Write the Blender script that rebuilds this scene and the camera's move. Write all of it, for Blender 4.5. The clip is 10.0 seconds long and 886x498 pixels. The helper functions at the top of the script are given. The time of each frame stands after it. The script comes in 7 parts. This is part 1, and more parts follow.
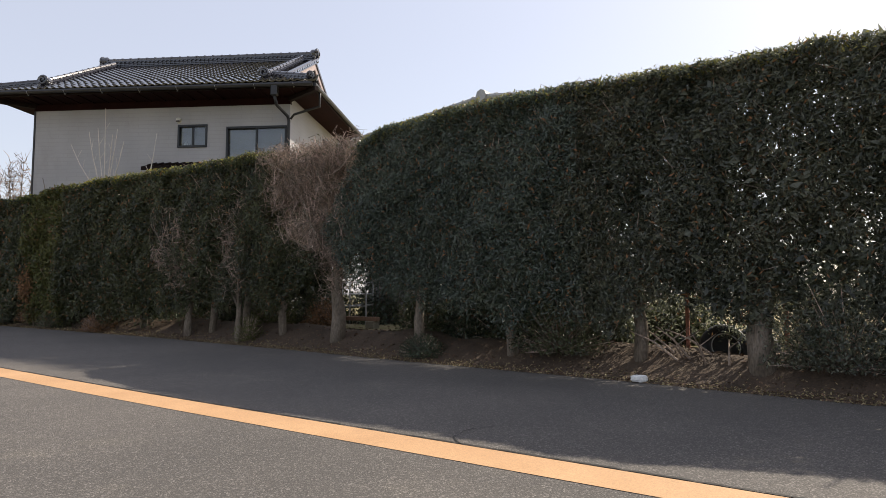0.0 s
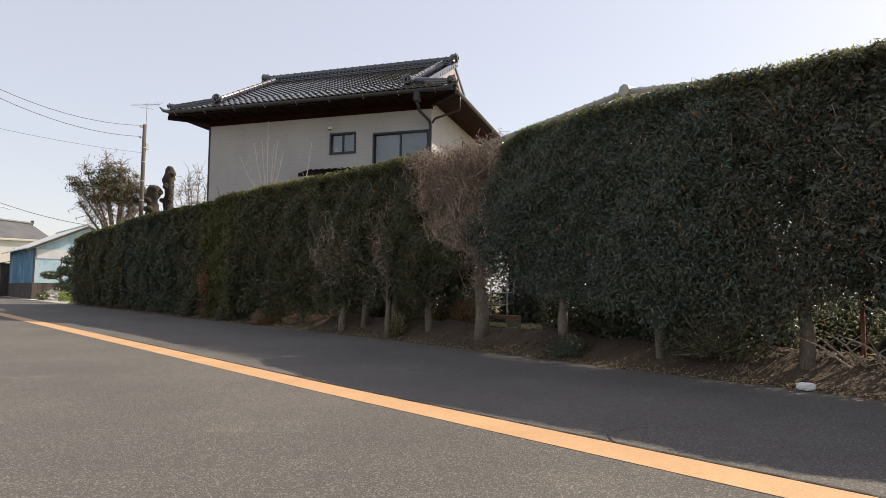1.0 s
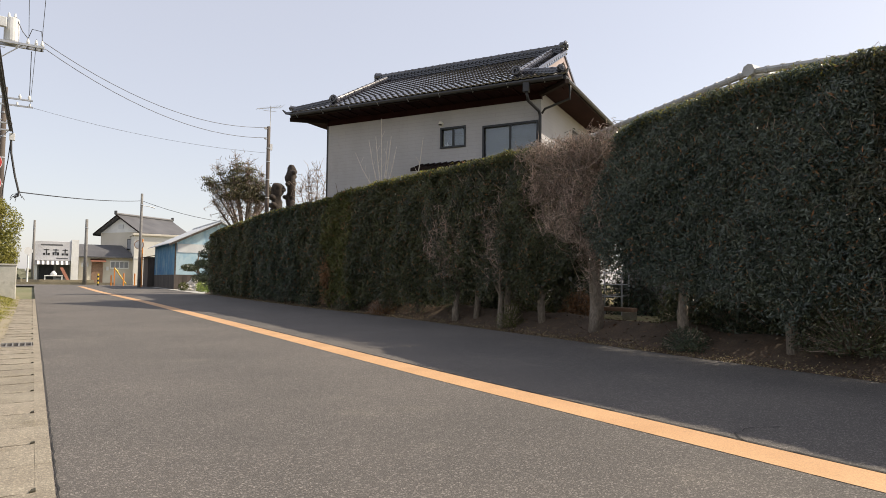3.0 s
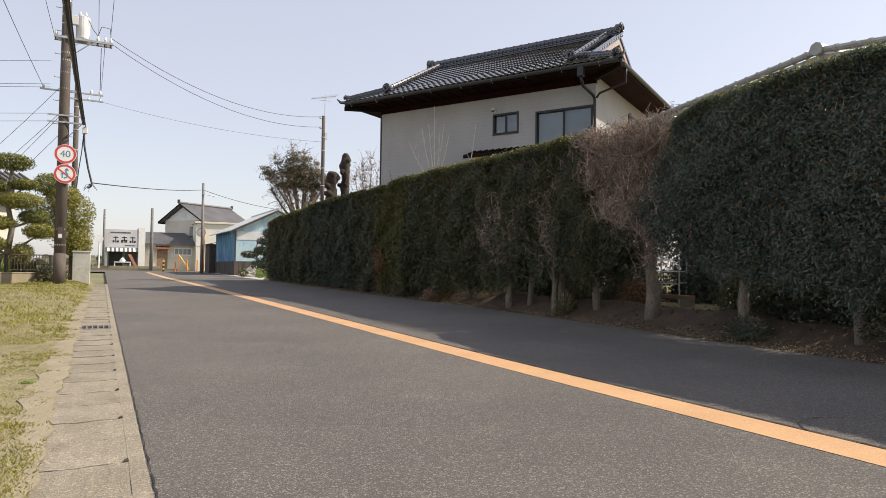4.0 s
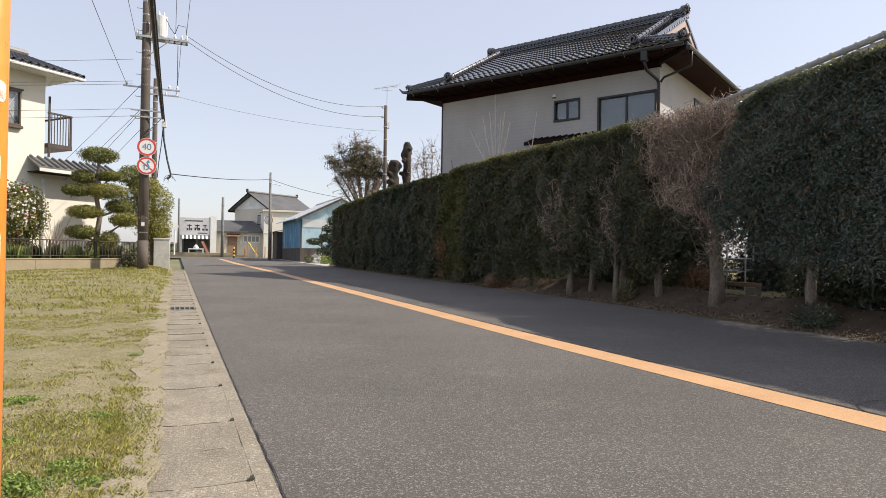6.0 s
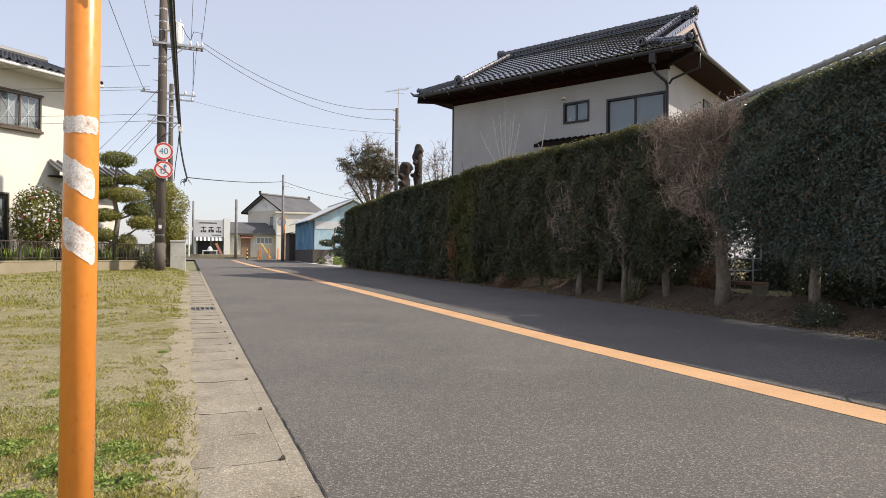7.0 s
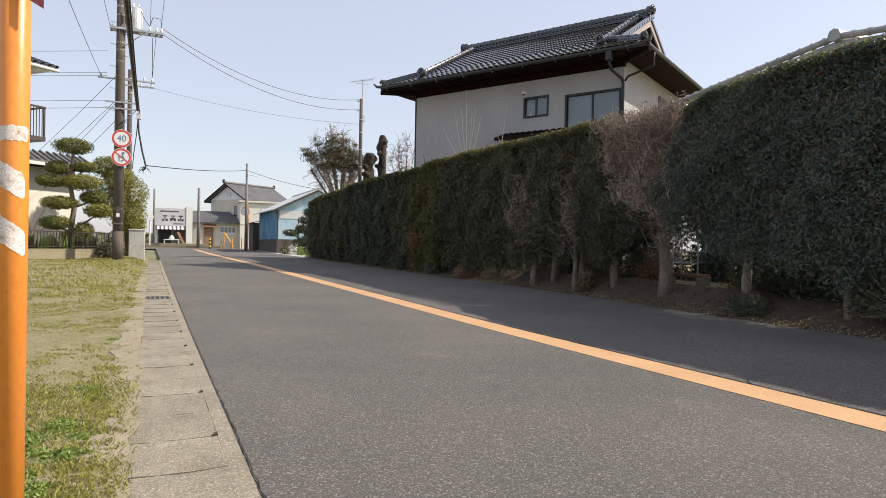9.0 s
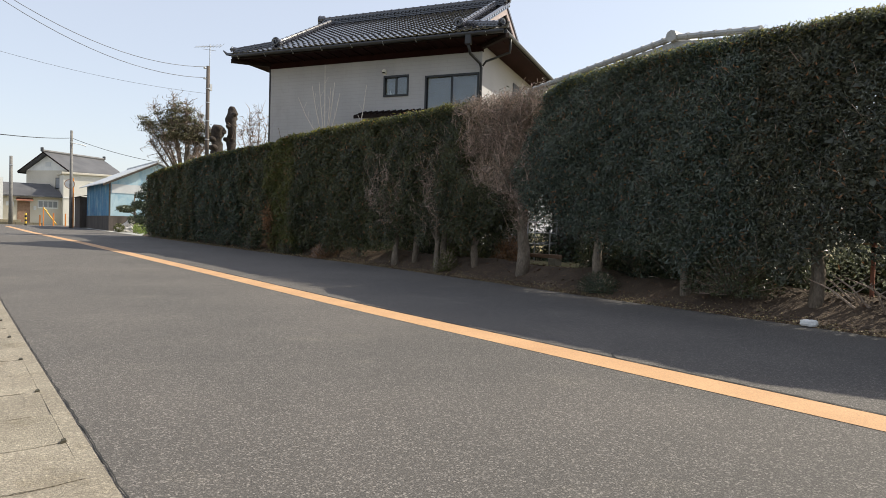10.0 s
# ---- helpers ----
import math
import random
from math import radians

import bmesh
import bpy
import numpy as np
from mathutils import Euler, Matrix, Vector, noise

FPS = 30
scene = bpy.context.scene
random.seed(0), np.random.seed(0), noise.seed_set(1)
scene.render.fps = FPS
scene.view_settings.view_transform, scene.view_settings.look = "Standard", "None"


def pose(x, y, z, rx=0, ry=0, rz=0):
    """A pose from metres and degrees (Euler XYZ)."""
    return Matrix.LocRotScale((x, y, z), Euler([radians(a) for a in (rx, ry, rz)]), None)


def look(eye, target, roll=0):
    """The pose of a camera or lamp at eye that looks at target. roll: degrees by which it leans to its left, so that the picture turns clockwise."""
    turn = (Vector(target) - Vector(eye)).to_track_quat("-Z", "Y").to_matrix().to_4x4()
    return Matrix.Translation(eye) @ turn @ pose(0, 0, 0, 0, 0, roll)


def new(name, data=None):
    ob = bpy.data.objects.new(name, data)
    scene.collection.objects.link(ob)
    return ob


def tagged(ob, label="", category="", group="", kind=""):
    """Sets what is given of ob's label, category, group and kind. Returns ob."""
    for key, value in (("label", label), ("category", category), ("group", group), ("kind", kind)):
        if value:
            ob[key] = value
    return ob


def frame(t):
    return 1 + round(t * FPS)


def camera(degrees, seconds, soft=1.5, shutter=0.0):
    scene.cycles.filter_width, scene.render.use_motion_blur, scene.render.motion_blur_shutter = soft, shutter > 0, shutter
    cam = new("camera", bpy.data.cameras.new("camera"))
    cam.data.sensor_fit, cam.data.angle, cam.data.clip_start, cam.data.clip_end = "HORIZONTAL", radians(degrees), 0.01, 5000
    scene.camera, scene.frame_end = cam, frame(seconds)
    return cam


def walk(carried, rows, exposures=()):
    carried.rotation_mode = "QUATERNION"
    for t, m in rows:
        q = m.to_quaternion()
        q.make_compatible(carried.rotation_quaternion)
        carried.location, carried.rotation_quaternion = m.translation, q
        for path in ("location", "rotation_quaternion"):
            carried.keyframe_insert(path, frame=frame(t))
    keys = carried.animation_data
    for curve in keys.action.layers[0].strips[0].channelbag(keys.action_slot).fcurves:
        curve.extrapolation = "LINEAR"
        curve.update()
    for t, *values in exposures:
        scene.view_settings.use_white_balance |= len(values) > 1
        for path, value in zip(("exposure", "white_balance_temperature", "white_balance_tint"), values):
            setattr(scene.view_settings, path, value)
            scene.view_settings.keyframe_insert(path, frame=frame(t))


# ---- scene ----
cam = camera(70.0, 10.0, soft=0.68)
PATH = [
    (0, (0.217, 0.428, 0.901), (1.849, 1.574, 1.047), 0.0),
    (0.5, (0.129, 0.45, 0.896), (1.601, 1.796, 1.042), 0.4),
    (1, (0.013, 0.414, 0.907), (1.366, 1.879, 1.046), 0.6),
    (1.5, (-0.015, 0.422, 0.887), (1.25, 1.965, 1.027), 0.8),
    (2, (-0.018, 0.421, 0.895), (1.186, 2.013, 1.031), 0.7),
    (2.5, (-0.062, 0.396, 0.918), (1.089, 2.027, 1.044), 0.6),
    (4, (-0.219, 0.295, 0.934), (0.729, 2.055, 0.996), 0.7),
    (4.5, (-0.216, 0.307, 0.922), (0.68, 2.094, 0.971), 0.7),
    (5, (-0.213, 0.267, 0.93), (0.642, 2.075, 0.968), 0.7),
    (5.5, (-0.321, 0.142, 0.915), (0.502, 1.964, 0.948), 0.8),
    (6, (-0.395, 0.047, 0.919), (0.385, 1.889, 0.938), 0.8),
    (7.5, (-0.543, -0.298, 0.93), (0.201, 1.558, 0.952), 0.6),
    (8, (-0.563, -0.326, 0.951), (0.179, 1.531, 0.971), 0.7),
    (8.5, (-0.523, -0.41, 0.947), (0.224, 1.445, 0.968), 0.7),
    (9, (-0.396, -0.548, 0.938), (0.444, 1.267, 0.931), 1.0),
    (9.5, (-0.407, -0.422, 0.923), (0.778, 1.187, 0.855), 1.4),
    (10, (-0.48, -0.307, 0.927), (0.755, 1.265, 0.868), 1.6),
]
walk(cam, [(t, look(eye, target, roll)) for t, eye, target, roll in PATH],
     exposures=[(0, 0.50, 7200, 12), (1.0, 0.50, 7550, 12), (2.5, 0.49, 7550, 12), (4.5, 0.49, 7250, 12), (6.0, 0.49, 7100, 12), (8.5, 0.48, 7050, 12), (9.5, 0.48, 7050, 9), (10.0, 0.54, 7050, 8)])

# ---- light ----
SUN_AZ = radians(110)      # clockwise from +y, the road's way
SUN_EL = radians(42.4)
world = bpy.data.worlds.new("world")
scene.world = world
world.use_nodes = True
wn = world.node_tree.nodes
sky = wn.new("ShaderNodeTexSky")
sky.sky_type = 'NISHITA'
sky.sun_disc = False
sky.sun_elevation = SUN_EL
sky.sun_rotation = SUN_AZ
sky.dust_density = 1.5
sky.air_density = 1.0
wn["Background"].inputs["Strength"].default_value = 0.132
haze = wn.new("ShaderNodeMix")          # thin even haze over the whole sky
haze.data_type = 'RGBA'
haze.inputs[0].default_value = 0.5
haze.inputs[7].default_value = (4.6, 4.9, 5.95, 1)
world.node_tree.links.new(sky.outputs[0], haze.inputs[6])
world.node_tree.links.new(haze.outputs[2], wn["Background"].inputs[0])
sun_data = bpy.data.lights.new("sun", 'SUN')
sun_data.energy = 4.0
sun_data.angle = radians(0.53)
sun_data.color = (1.0, 0.95, 0.86)
sun = new("sun", sun_data)
sun_way = Vector((math.sin(SUN_AZ) * math.cos(SUN_EL), math.cos(SUN_AZ) * math.cos(SUN_EL), math.sin(SUN_EL)))
sun.matrix_world = look(sun_way * 50, (0, 0, 0))

# ---- tools ----
def part(name, bm, material, parent=None, label="", smooth=False):
    """One bmesh as one mesh object under a thing or a part."""
    me = bpy.data.meshes.new(name)
    bmesh.ops.recalc_face_normals(bm, faces=bm.faces)
    bm.to_mesh(me)
    bm.free()
    if smooth:
        me.polygons.foreach_set("use_smooth", [True] * len(me.polygons))
    me.materials.append(material)
    ob = new(name, me)
    ob.parent = parent
    return tagged(ob, label) if label else ob


def thing(name, m, label, category, group="", kind=""):
    """An Empty at a thing's base, to which its parts are tied."""
    ob = new(name)
    ob.empty_display_size = 0.1
    ob.matrix_world = m
    return tagged(ob, label, category, group, kind)


def at(x, y, z=0.0, turn=0.0):
    return pose(x, y, z, 0, 0, turn)


def box(bm, x0, x1, y0, y1, z0, z1, bevel=0.0, m=None):
    made = bmesh.ops.create_cube(bm, size=1)["verts"]
    mm = Matrix.Translation(((x0 + x1) / 2, (y0 + y1) / 2, (z0 + z1) / 2)) @ Matrix.Diagonal((x1 - x0, y1 - y0, z1 - z0, 1))
    bmesh.ops.transform(bm, matrix=(m @ mm) if m else mm, verts=made)
    if bevel:
        edges = list({e for v in made for e in v.link_edges})
        bmesh.ops.bevel(bm, geom=edges, offset=bevel, segments=1, affect='EDGES')
    return bm


def boxed(*a, **k):
    return box(bmesh.new(), *a, **k)


def tube(bm, pts, r, n=6, cap=True):
    """A round bar along points; r: one radius or one for each point."""
    pts = [Vector(p) for p in pts]
    rs = r if isinstance(r, (list, tuple)) else [r] * len(pts)
    rings = []
    last = None
    for i, p in enumerate(pts):
        way = (pts[min(i + 1, len(pts) - 1)] - pts[max(i - 1, 0)]).normalized()
        side = way.cross(Vector((0, 0, 1))) if last is None else last - way * last.dot(way)
        if side.length < 1e-3:
            side = Vector((1, 0, 0))
        side.normalize()
        last = side
        up = side.cross(way)
        rings.append([bm.verts.new(p + (side * math.cos(2 * math.pi * k / n) + up * math.sin(2 * math.pi * k / n)) * rs[i]) for k in range(n)])
    for a, b in zip(rings, rings[1:]):
        for k in range(n):
            bm.faces.new((a[k], a[(k + 1) % n], b[(k + 1) % n], b[k]))
    if cap:
        bm.faces.new(rings[0][::-1])
        bm.faces.new(rings[-1])
    return bm


def tubed(*a, **k):
    return tube(bmesh.new(), *a, **k)


def slab(bm, pts, thick, way=(0, 0, -1)):
    """A flat plate from its outline, thick along way."""
    off = Vector(way).normalized() * thick
    a = [bm.verts.new(Vector(p)) for p in pts]
    b = [bm.verts.new(Vector(p) + off) for p in pts]
    bm.faces.new(a)
    bm.faces.new(b[::-1])
    for i in range(len(a)):
        j = (i + 1) % len(a)
        bm.faces.new((a[i], b[i], b[j], a[j]))
    return bm


def slabbed(*a, **k):
    return slab(bmesh.new(), *a, **k)


def sag(a, b, drop, n=14):
    a, b = Vector(a), Vector(b)
    return [a.lerp(b, i / n) - Vector((0, 0, drop * 4 * (i / n) * (1 - i / n))) for i in range(n + 1)]


def quads(name, verts, material, parent=None, label=""):
    """A mesh of loose four-cornered faces from an array (faces, 4, 3)."""
    count = len(verts)
    me = bpy.data.meshes.new(name)
    me.vertices.add(4 * count)
    me.vertices.foreach_set("co", np.ascontiguousarray(verts, dtype=np.float32).ravel())
    me.loops.add(4 * count)
    me.loops.foreach_set("vertex_index", np.arange(4 * count, dtype=np.int32))
    me.polygons.add(count)
    me.polygons.foreach_set("loop_start", np.arange(0, 4 * count, 4, dtype=np.int32))
    me.update(calc_edges=True)
    me.validate()
    me.materials.append(material)
    ob = new(name, me)
    ob.parent = parent
    return tagged(ob, label) if label else ob


def unit(v):
    return v / np.maximum(np.linalg.norm(v, axis=-1, keepdims=True), 1e-6)


def leaves(P, out, length, width, rng, spread=0.9):
    """Lance-shaped leaves at places P, turned loosely to the ways out."""
    count = len(P)
    normal = unit(out + rng.normal(0, spread, (count, 3)))
    way = unit(np.cross(normal, rng.normal(0, 1, (count, 3))))
    side = np.cross(normal, way)
    L = length * rng.uniform(0.6, 1.3, (count, 1)) / 2
    W = width * rng.uniform(0.7, 1.3, (count, 1)) / 2
    bend = normal * L * rng.uniform(-0.5, 0.1, (count, 1))
    return np.stack([P - way * L + bend, P - side * W - way * L * 0.1, P + way * L + bend, P + side * W - way * L * 0.1], 1)


def sticks(name, A, B, r0, r1, material, parent=None, label=""):
    """Thin three-sided tapered twigs from places A to B."""
    way = unit(B - A)
    s = unit(np.cross(way, np.array([0.31, 0.77, 0.55])))
    u = np.cross(way, s)
    faces = []
    ring = [(math.cos(k * 2.0944), math.sin(k * 2.0944)) for k in range(3)]
    r0, r1 = np.reshape(r0, (-1, 1)) * np.ones((len(A), 1)), np.reshape(r1, (-1, 1)) * np.ones((len(A), 1))
    for k in range(3):
        c, d = ring[k], ring[(k + 1) % 3]
        faces.append(np.stack([A + (s * c[0] + u * c[1]) * r0, A + (s * d[0] + u * d[1]) * r0, B + (s * d[0] + u * d[1]) * r1, B + (s * c[0] + u * c[1]) * r1], 1))
    return quads(name, np.concatenate(faces), material, parent, label)


def rise(y):
    """Height of the road, which climbs gently away."""
    t = min(max(y - 5.0, 0.0), 57.0)
    return 0.009 * t * t / (t + 2.0) if t else 0.0


# ---- materials ----
def mat(name, c1, c2, scale=4.0, rough=0.8, metal=0.0, bump=0.15, fine=90.0, grain=0.25, rand=0.0, island=0.0, spec=0.5,
        see=0.0, stain=None, stain_scale=0.8, stain_at=0.55, stretch=(1, 1, 1), distance=0.01, coat=0.0, specks=0.0, speck_scale=95.0):
    """A surface of two tones in broad patches, with fine grain, relief and stains, at real size."""
    m = bpy.data.materials.new(name)
    m.use_nodes = True
    t = m.node_tree
    n, link = t.nodes, t.links.new
    p = n["Principled BSDF"]
    geo = n.new("ShaderNodeNewGeometry")
    mp = n.new("ShaderNodeMapping")
    mp.inputs["Scale"].default_value = stretch
    link(geo.outputs["Position"], mp.inputs["Vector"])

    def noise_at(s, detail=5.0, rough_=0.6):
        k = n.new("ShaderNodeTexNoise")
        k.inputs["Scale"].default_value, k.inputs["Detail"].default_value, k.inputs["Roughness"].default_value = s, detail, rough_
        link(mp.outputs[0], k.inputs["Vector"])
        return k


    def mix(fac, a, b, how='MIX'):
        k = n.new("ShaderNodeMix")
        k.data_type, k.blend_type = 'RGBA', how
        for idx, v in ((0, fac), (6, a), (7, b)):
            if isinstance(v, (int, float)):
                k.inputs[idx].default_value = v
            elif isinstance(v, tuple):
                k.inputs[idx].default_value = (*v, 1)
            else:
                link(v, k.inputs[idx])
        return k.outputs[2]

    def span(sock, lo, hi, a=0.0, b=1.0):
        k = n.new("ShaderNodeMapRange")
        k.inputs[1].default_value, k.inputs[2].default_value, k.inputs[3].default_value, k.inputs[4].default_value = lo, hi, a, b
        link(sock, k.inputs[0])
        return k.outputs[0]

    broad, small = noise_at(scale), noise_at(fine, 3.0)
    col = mix(span(broad.outputs[0], 0.35, 0.65), tuple(c1), tuple(c2))
    if stain:
        blot = noise_at(stain_scale, 6.0, 0.7)
        col = mix(span(blot.outputs[0], stain_at, stain_at + 0.18), col, tuple(stain))
    g = span(small.outputs[0], 0.3, 0.7, 1 - grain, 1 + grain)
    gray = n.new("ShaderNodeCombineColor")
    for i in range(3):
        link(g, gray.inputs[i])
    col = mix(1.0, col, gray.outputs[0], 'MULTIPLY')
    if specks:
        cell = n.new("ShaderNodeTexVoronoi")
        cell.inputs["Scale"].default_value = speck_scale
        link(mp.outputs[0], cell.inputs["Vector"])
        sep = n.new("ShaderNodeSeparateColor")
        link(cell.outputs["Color"], sep.inputs[0])
        sq = n.new("ShaderNodeMath")
        sq.operation = 'POWER'
        link(sep.outputs[0], sq.inputs[0])
        sq.inputs[1].default_value = 5.0
        k = span(sq.outputs[0], 0, 1, 1 - specks * 0.45, 1 + specks * 1.4)
        gr2 = n.new("ShaderNodeCombineColor")
        for i in range(3):
            link(k, gr2.inputs[i])
        col = mix(1.0, col, gr2.outputs[0], 'MULTIPLY')
    if rand or island:
        src = n.new("ShaderNodeObjectInfo").outputs["Random"] if rand else geo.outputs["Random Per Island"]
        hs = n.new("ShaderNodeHueSaturation")
        link(col, hs.inputs["Color"])
        k = rand or island
        link(span(src, 0, 1, 1 - k, 1 + k), hs.inputs["Value"])
        link(span(src, 0, 1, 0.5 + 0.02 * k, 0.5 - 0.03 * k), hs.inputs["Hue"])
        col = hs.outputs[0]
    link(col, p.inputs["Base Color"])
    p.inputs["Roughness"].default_value = rough
    p.inputs["Metallic"].default_value = metal
    p.inputs["Specular IOR Level"].default_value = spec
    p.inputs["Coat Weight"].default_value = coat
    link(span(small.outputs[0], 0.3, 0.7, max(rough - 0.1, 0.02), min(rough + 0.1, 1)), p.inputs["Roughness"])
    if bump:
        b = n.new("ShaderNodeBump")
        b.inputs["Strength"].default_value, b.inputs["Distance"].default_value = bump, distance
        link(small.outputs[0], b.inputs["Height"])
        link(b.outputs[0], p.inputs["Normal"])
    if see:
        tr = n.new("ShaderNodeBsdfTranslucent")
        link(col, tr.inputs["Color"])
        ms = n.new("ShaderNodeMixShader")
        ms.inputs[0].default_value = see
        link(p.outputs[0], ms.inputs[1])
        link(tr.outputs[0], ms.inputs[2])
        link(ms.outputs[0], n["Material Output"].inputs[0])
    return m


M_ROAD = mat("asphalt", (0.104, 0.096, 0.088), (0.138, 0.125, 0.113), 0.45, 0.85, bump=0.8, fine=120, grain=0.45, stain=(0.172, 0.155, 0.132), stain_scale=0.7, stain_at=0.58, distance=0.009, specks=0.65, speck_scale=125)
M_LINE = mat("orange_paint", (0.49, 0.285, 0.145), (0.56, 0.335, 0.175), 1.5, 0.7, bump=0.4, fine=150, grain=0.25, stain=(0.30, 0.19, 0.10), stain_scale=9, stain_at=0.62, distance=0.004)
M_TAR = mat("crack_filler", (0.012, 0.012, 0.012), (0.025, 0.024, 0.022), 6, 0.8, fine=120)
M_CONC = mat("weathered_concrete", (0.235, 0.205, 0.158), (0.30, 0.265, 0.205), 2.5, 0.9, bump=0.7, fine=120, grain=0.35, rand=0.08, stain=(0.20, 0.17, 0.12), stain_scale=3, stain_at=0.54, specks=0.28, speck_scale=105)
M_CONC2 = mat("pale_concrete", (0.42, 0.42, 0.38), (0.55, 0.54, 0.49), 2, 0.9, bump=0.25, fine=80, grain=0.15, stain=(0.26, 0.25, 0.19), stain_scale=1.6, stain_at=0.57)
# Dirt in the joints; also the painted shade of small holes.
M_GAP = mat("dirt_and_hole_shade", (0.02, 0.018, 0.013), (0.045, 0.04, 0.025), 8, 0.95, fine=120)
M_SOIL = mat("brown_soil", (0.060, 0.040, 0.026), (0.095, 0.064, 0.042), 2, 0.95, bump=0.8, fine=45, grain=0.4, stain=(0.13, 0.095, 0.06), stain_scale=4, stain_at=0.55, distance=0.03)
M_LAWN = mat("thin_lawn", (0.275, 0.235, 0.14), (0.205, 0.185, 0.085), 2.6, 0.95, bump=1.0, fine=60, grain=0.55, stain=(0.15, 0.14, 0.055), stain_scale=5.5, stain_at=0.53, distance=0.02)
M_YARD = mat("yard_earth", (0.26, 0.20, 0.12), (0.20, 0.19, 0.07), 0.9, 0.95, bump=0.6, fine=30, grain=0.4, stain=(0.30, 0.16, 0.09), stain_scale=2.2, stain_at=0.56, distance=0.02)
M_FIELD = mat("open_ground", (0.20, 0.18, 0.10), (0.13, 0.14, 0.06), 0.15, 0.95, fine=12, grain=0.3)
M_LEAF = mat("dark_evergreen_leaf", (0.044, 0.058, 0.027), (0.098, 0.110, 0.050), 1.7, 0.32, bump=0, fine=25, grain=0.3, island=0.55, see=0.42, spec=0.7)
M_LEAFY = mat("yellow_evergreen_leaf", (0.085, 0.10, 0.028), (0.13, 0.135, 0.04), 2, 0.45, bump=0, fine=25, grain=0.3, island=0.4, see=0.35)
M_LEAFB = mat("bluish_evergreen_leaf", (0.036, 0.056, 0.034), (0.075, 0.098, 0.055), 1.5, 0.32, bump=0, fine=25, grain=0.3, island=0.55, see=0.42, spec=0.7)
# Leaf lightened so lens glare over the near hedge sits in its colour.
M_LEAFN = mat("glare_lifted_leaf", (0.070, 0.098, 0.074), (0.125, 0.155, 0.115), 1.6, 0.28, bump=0, fine=25, grain=0.3, island=0.6, see=0.46, spec=0.8)
# Olive copy; sun glowing through the nearest stretch is put in its colour.
M_LEAFO = mat("glare_lifted_olive_leaf", (0.085, 0.102, 0.070), (0.150, 0.160, 0.112), 1.6, 0.3, bump=0, fine=25, grain=0.3, island=0.65, see=0.55, spec=0.8)
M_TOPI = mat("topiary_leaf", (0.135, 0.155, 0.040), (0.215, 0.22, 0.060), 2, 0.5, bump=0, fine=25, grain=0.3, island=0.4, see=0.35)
# Lighter, yellower copy of M_TOPI: sunlight is put into its leaf colour.
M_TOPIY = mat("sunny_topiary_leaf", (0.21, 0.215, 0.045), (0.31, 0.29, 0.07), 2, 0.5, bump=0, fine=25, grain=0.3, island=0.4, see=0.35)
M_LITTER = mat("rotting_leaf", (0.10, 0.062, 0.035), (0.15, 0.095, 0.055), 3, 0.85, bump=0, fine=25, grain=0.3, island=0.5)
M_SAND = mat("sandy_verge", (0.25, 0.212, 0.145), (0.30, 0.258, 0.18), 3, 0.95, bump=0.5, fine=70, grain=0.3, stain=(0.26, 0.22, 0.15), stain_scale=5, stain_at=0.57)
M_DEAD = mat("dry_brown_leaf", (0.19, 0.10, 0.045), (0.27, 0.15, 0.07), 3, 0.8, bump=0, fine=25, grain=0.3, island=0.4, see=0.3)
M_GRASS = mat("grass_blade", (0.245, 0.26, 0.048), (0.34, 0.315, 0.08), 1.2, 0.6, bump=0, fine=20, grain=0.25, island=0.55, see=0.45)
M_STRAW = mat("dry_grass_blade", (0.42, 0.35, 0.19), (0.33, 0.27, 0.14), 1.2, 0.7, bump=0, fine=20, grain=0.25, island=0.35, see=0.25)
M_WEED = mat("weed_leaf", (0.18, 0.27, 0.055), (0.25, 0.32, 0.085), 2, 0.5, bump=0, fine=20, grain=0.25, island=0.35, see=0.35)
M_BARK = mat("grey_brown_bark", (0.15, 0.12, 0.09), (0.24, 0.20, 0.16), 7, 0.95, bump=0.8, fine=50, grain=0.4, stretch=(1, 1, 0.35), distance=0.02)
M_PALETW = mat("pale_sapling_bark", (0.56, 0.50, 0.44), (0.64, 0.59, 0.53), 3, 0.8, bump=0, fine=40)
M_BARKD = mat("dark_rough_bark", (0.036, 0.028, 0.024), (0.065, 0.050, 0.042), 6, 0.95, bump=1.0, fine=26, grain=0.45, distance=0.04)
M_TWIG = mat("bare_twig", (0.21, 0.16, 0.125), (0.40, 0.315, 0.25), 2, 0.85, bump=0, fine=40, island=0.8)
M_TILE = mat("glazed_roof_tile", (0.020, 0.020, 0.026), (0.036, 0.035, 0.044), 2, 0.12, bump=0.05, fine=40, grain=0.15, rand=0.3, spec=1.0, coat=0.7)
M_TILEJ = mat("glazed_ridge_tile", (0.020, 0.020, 0.026), (0.036, 0.035, 0.044), 2, 0.12, bump=0.05, fine=40, grain=0.15, island=0.3, spec=0.8, coat=0.7)
M_TILEG = mat("grey_clay_tile", (0.12, 0.12, 0.125), (0.17, 0.17, 0.17), 2, 0.5, bump=0.1, fine=40, grain=0.2, island=0.2)
M_STUCCO = mat("pale_grey_stucco", (0.40, 0.39, 0.395), (0.45, 0.44, 0.445), 0.8, 0.9, bump=0.25, fine=120, grain=0.06, stain=(0.37, 0.355, 0.355), stain_scale=0.9, stain_at=0.6, stretch=(1, 1, 0.6))
M_IRON = mat("weathered_iron", (0.16, 0.155, 0.15), (0.23, 0.22, 0.205), 6, 0.8, metal=0.2, bump=0.2, fine=90, grain=0.25)
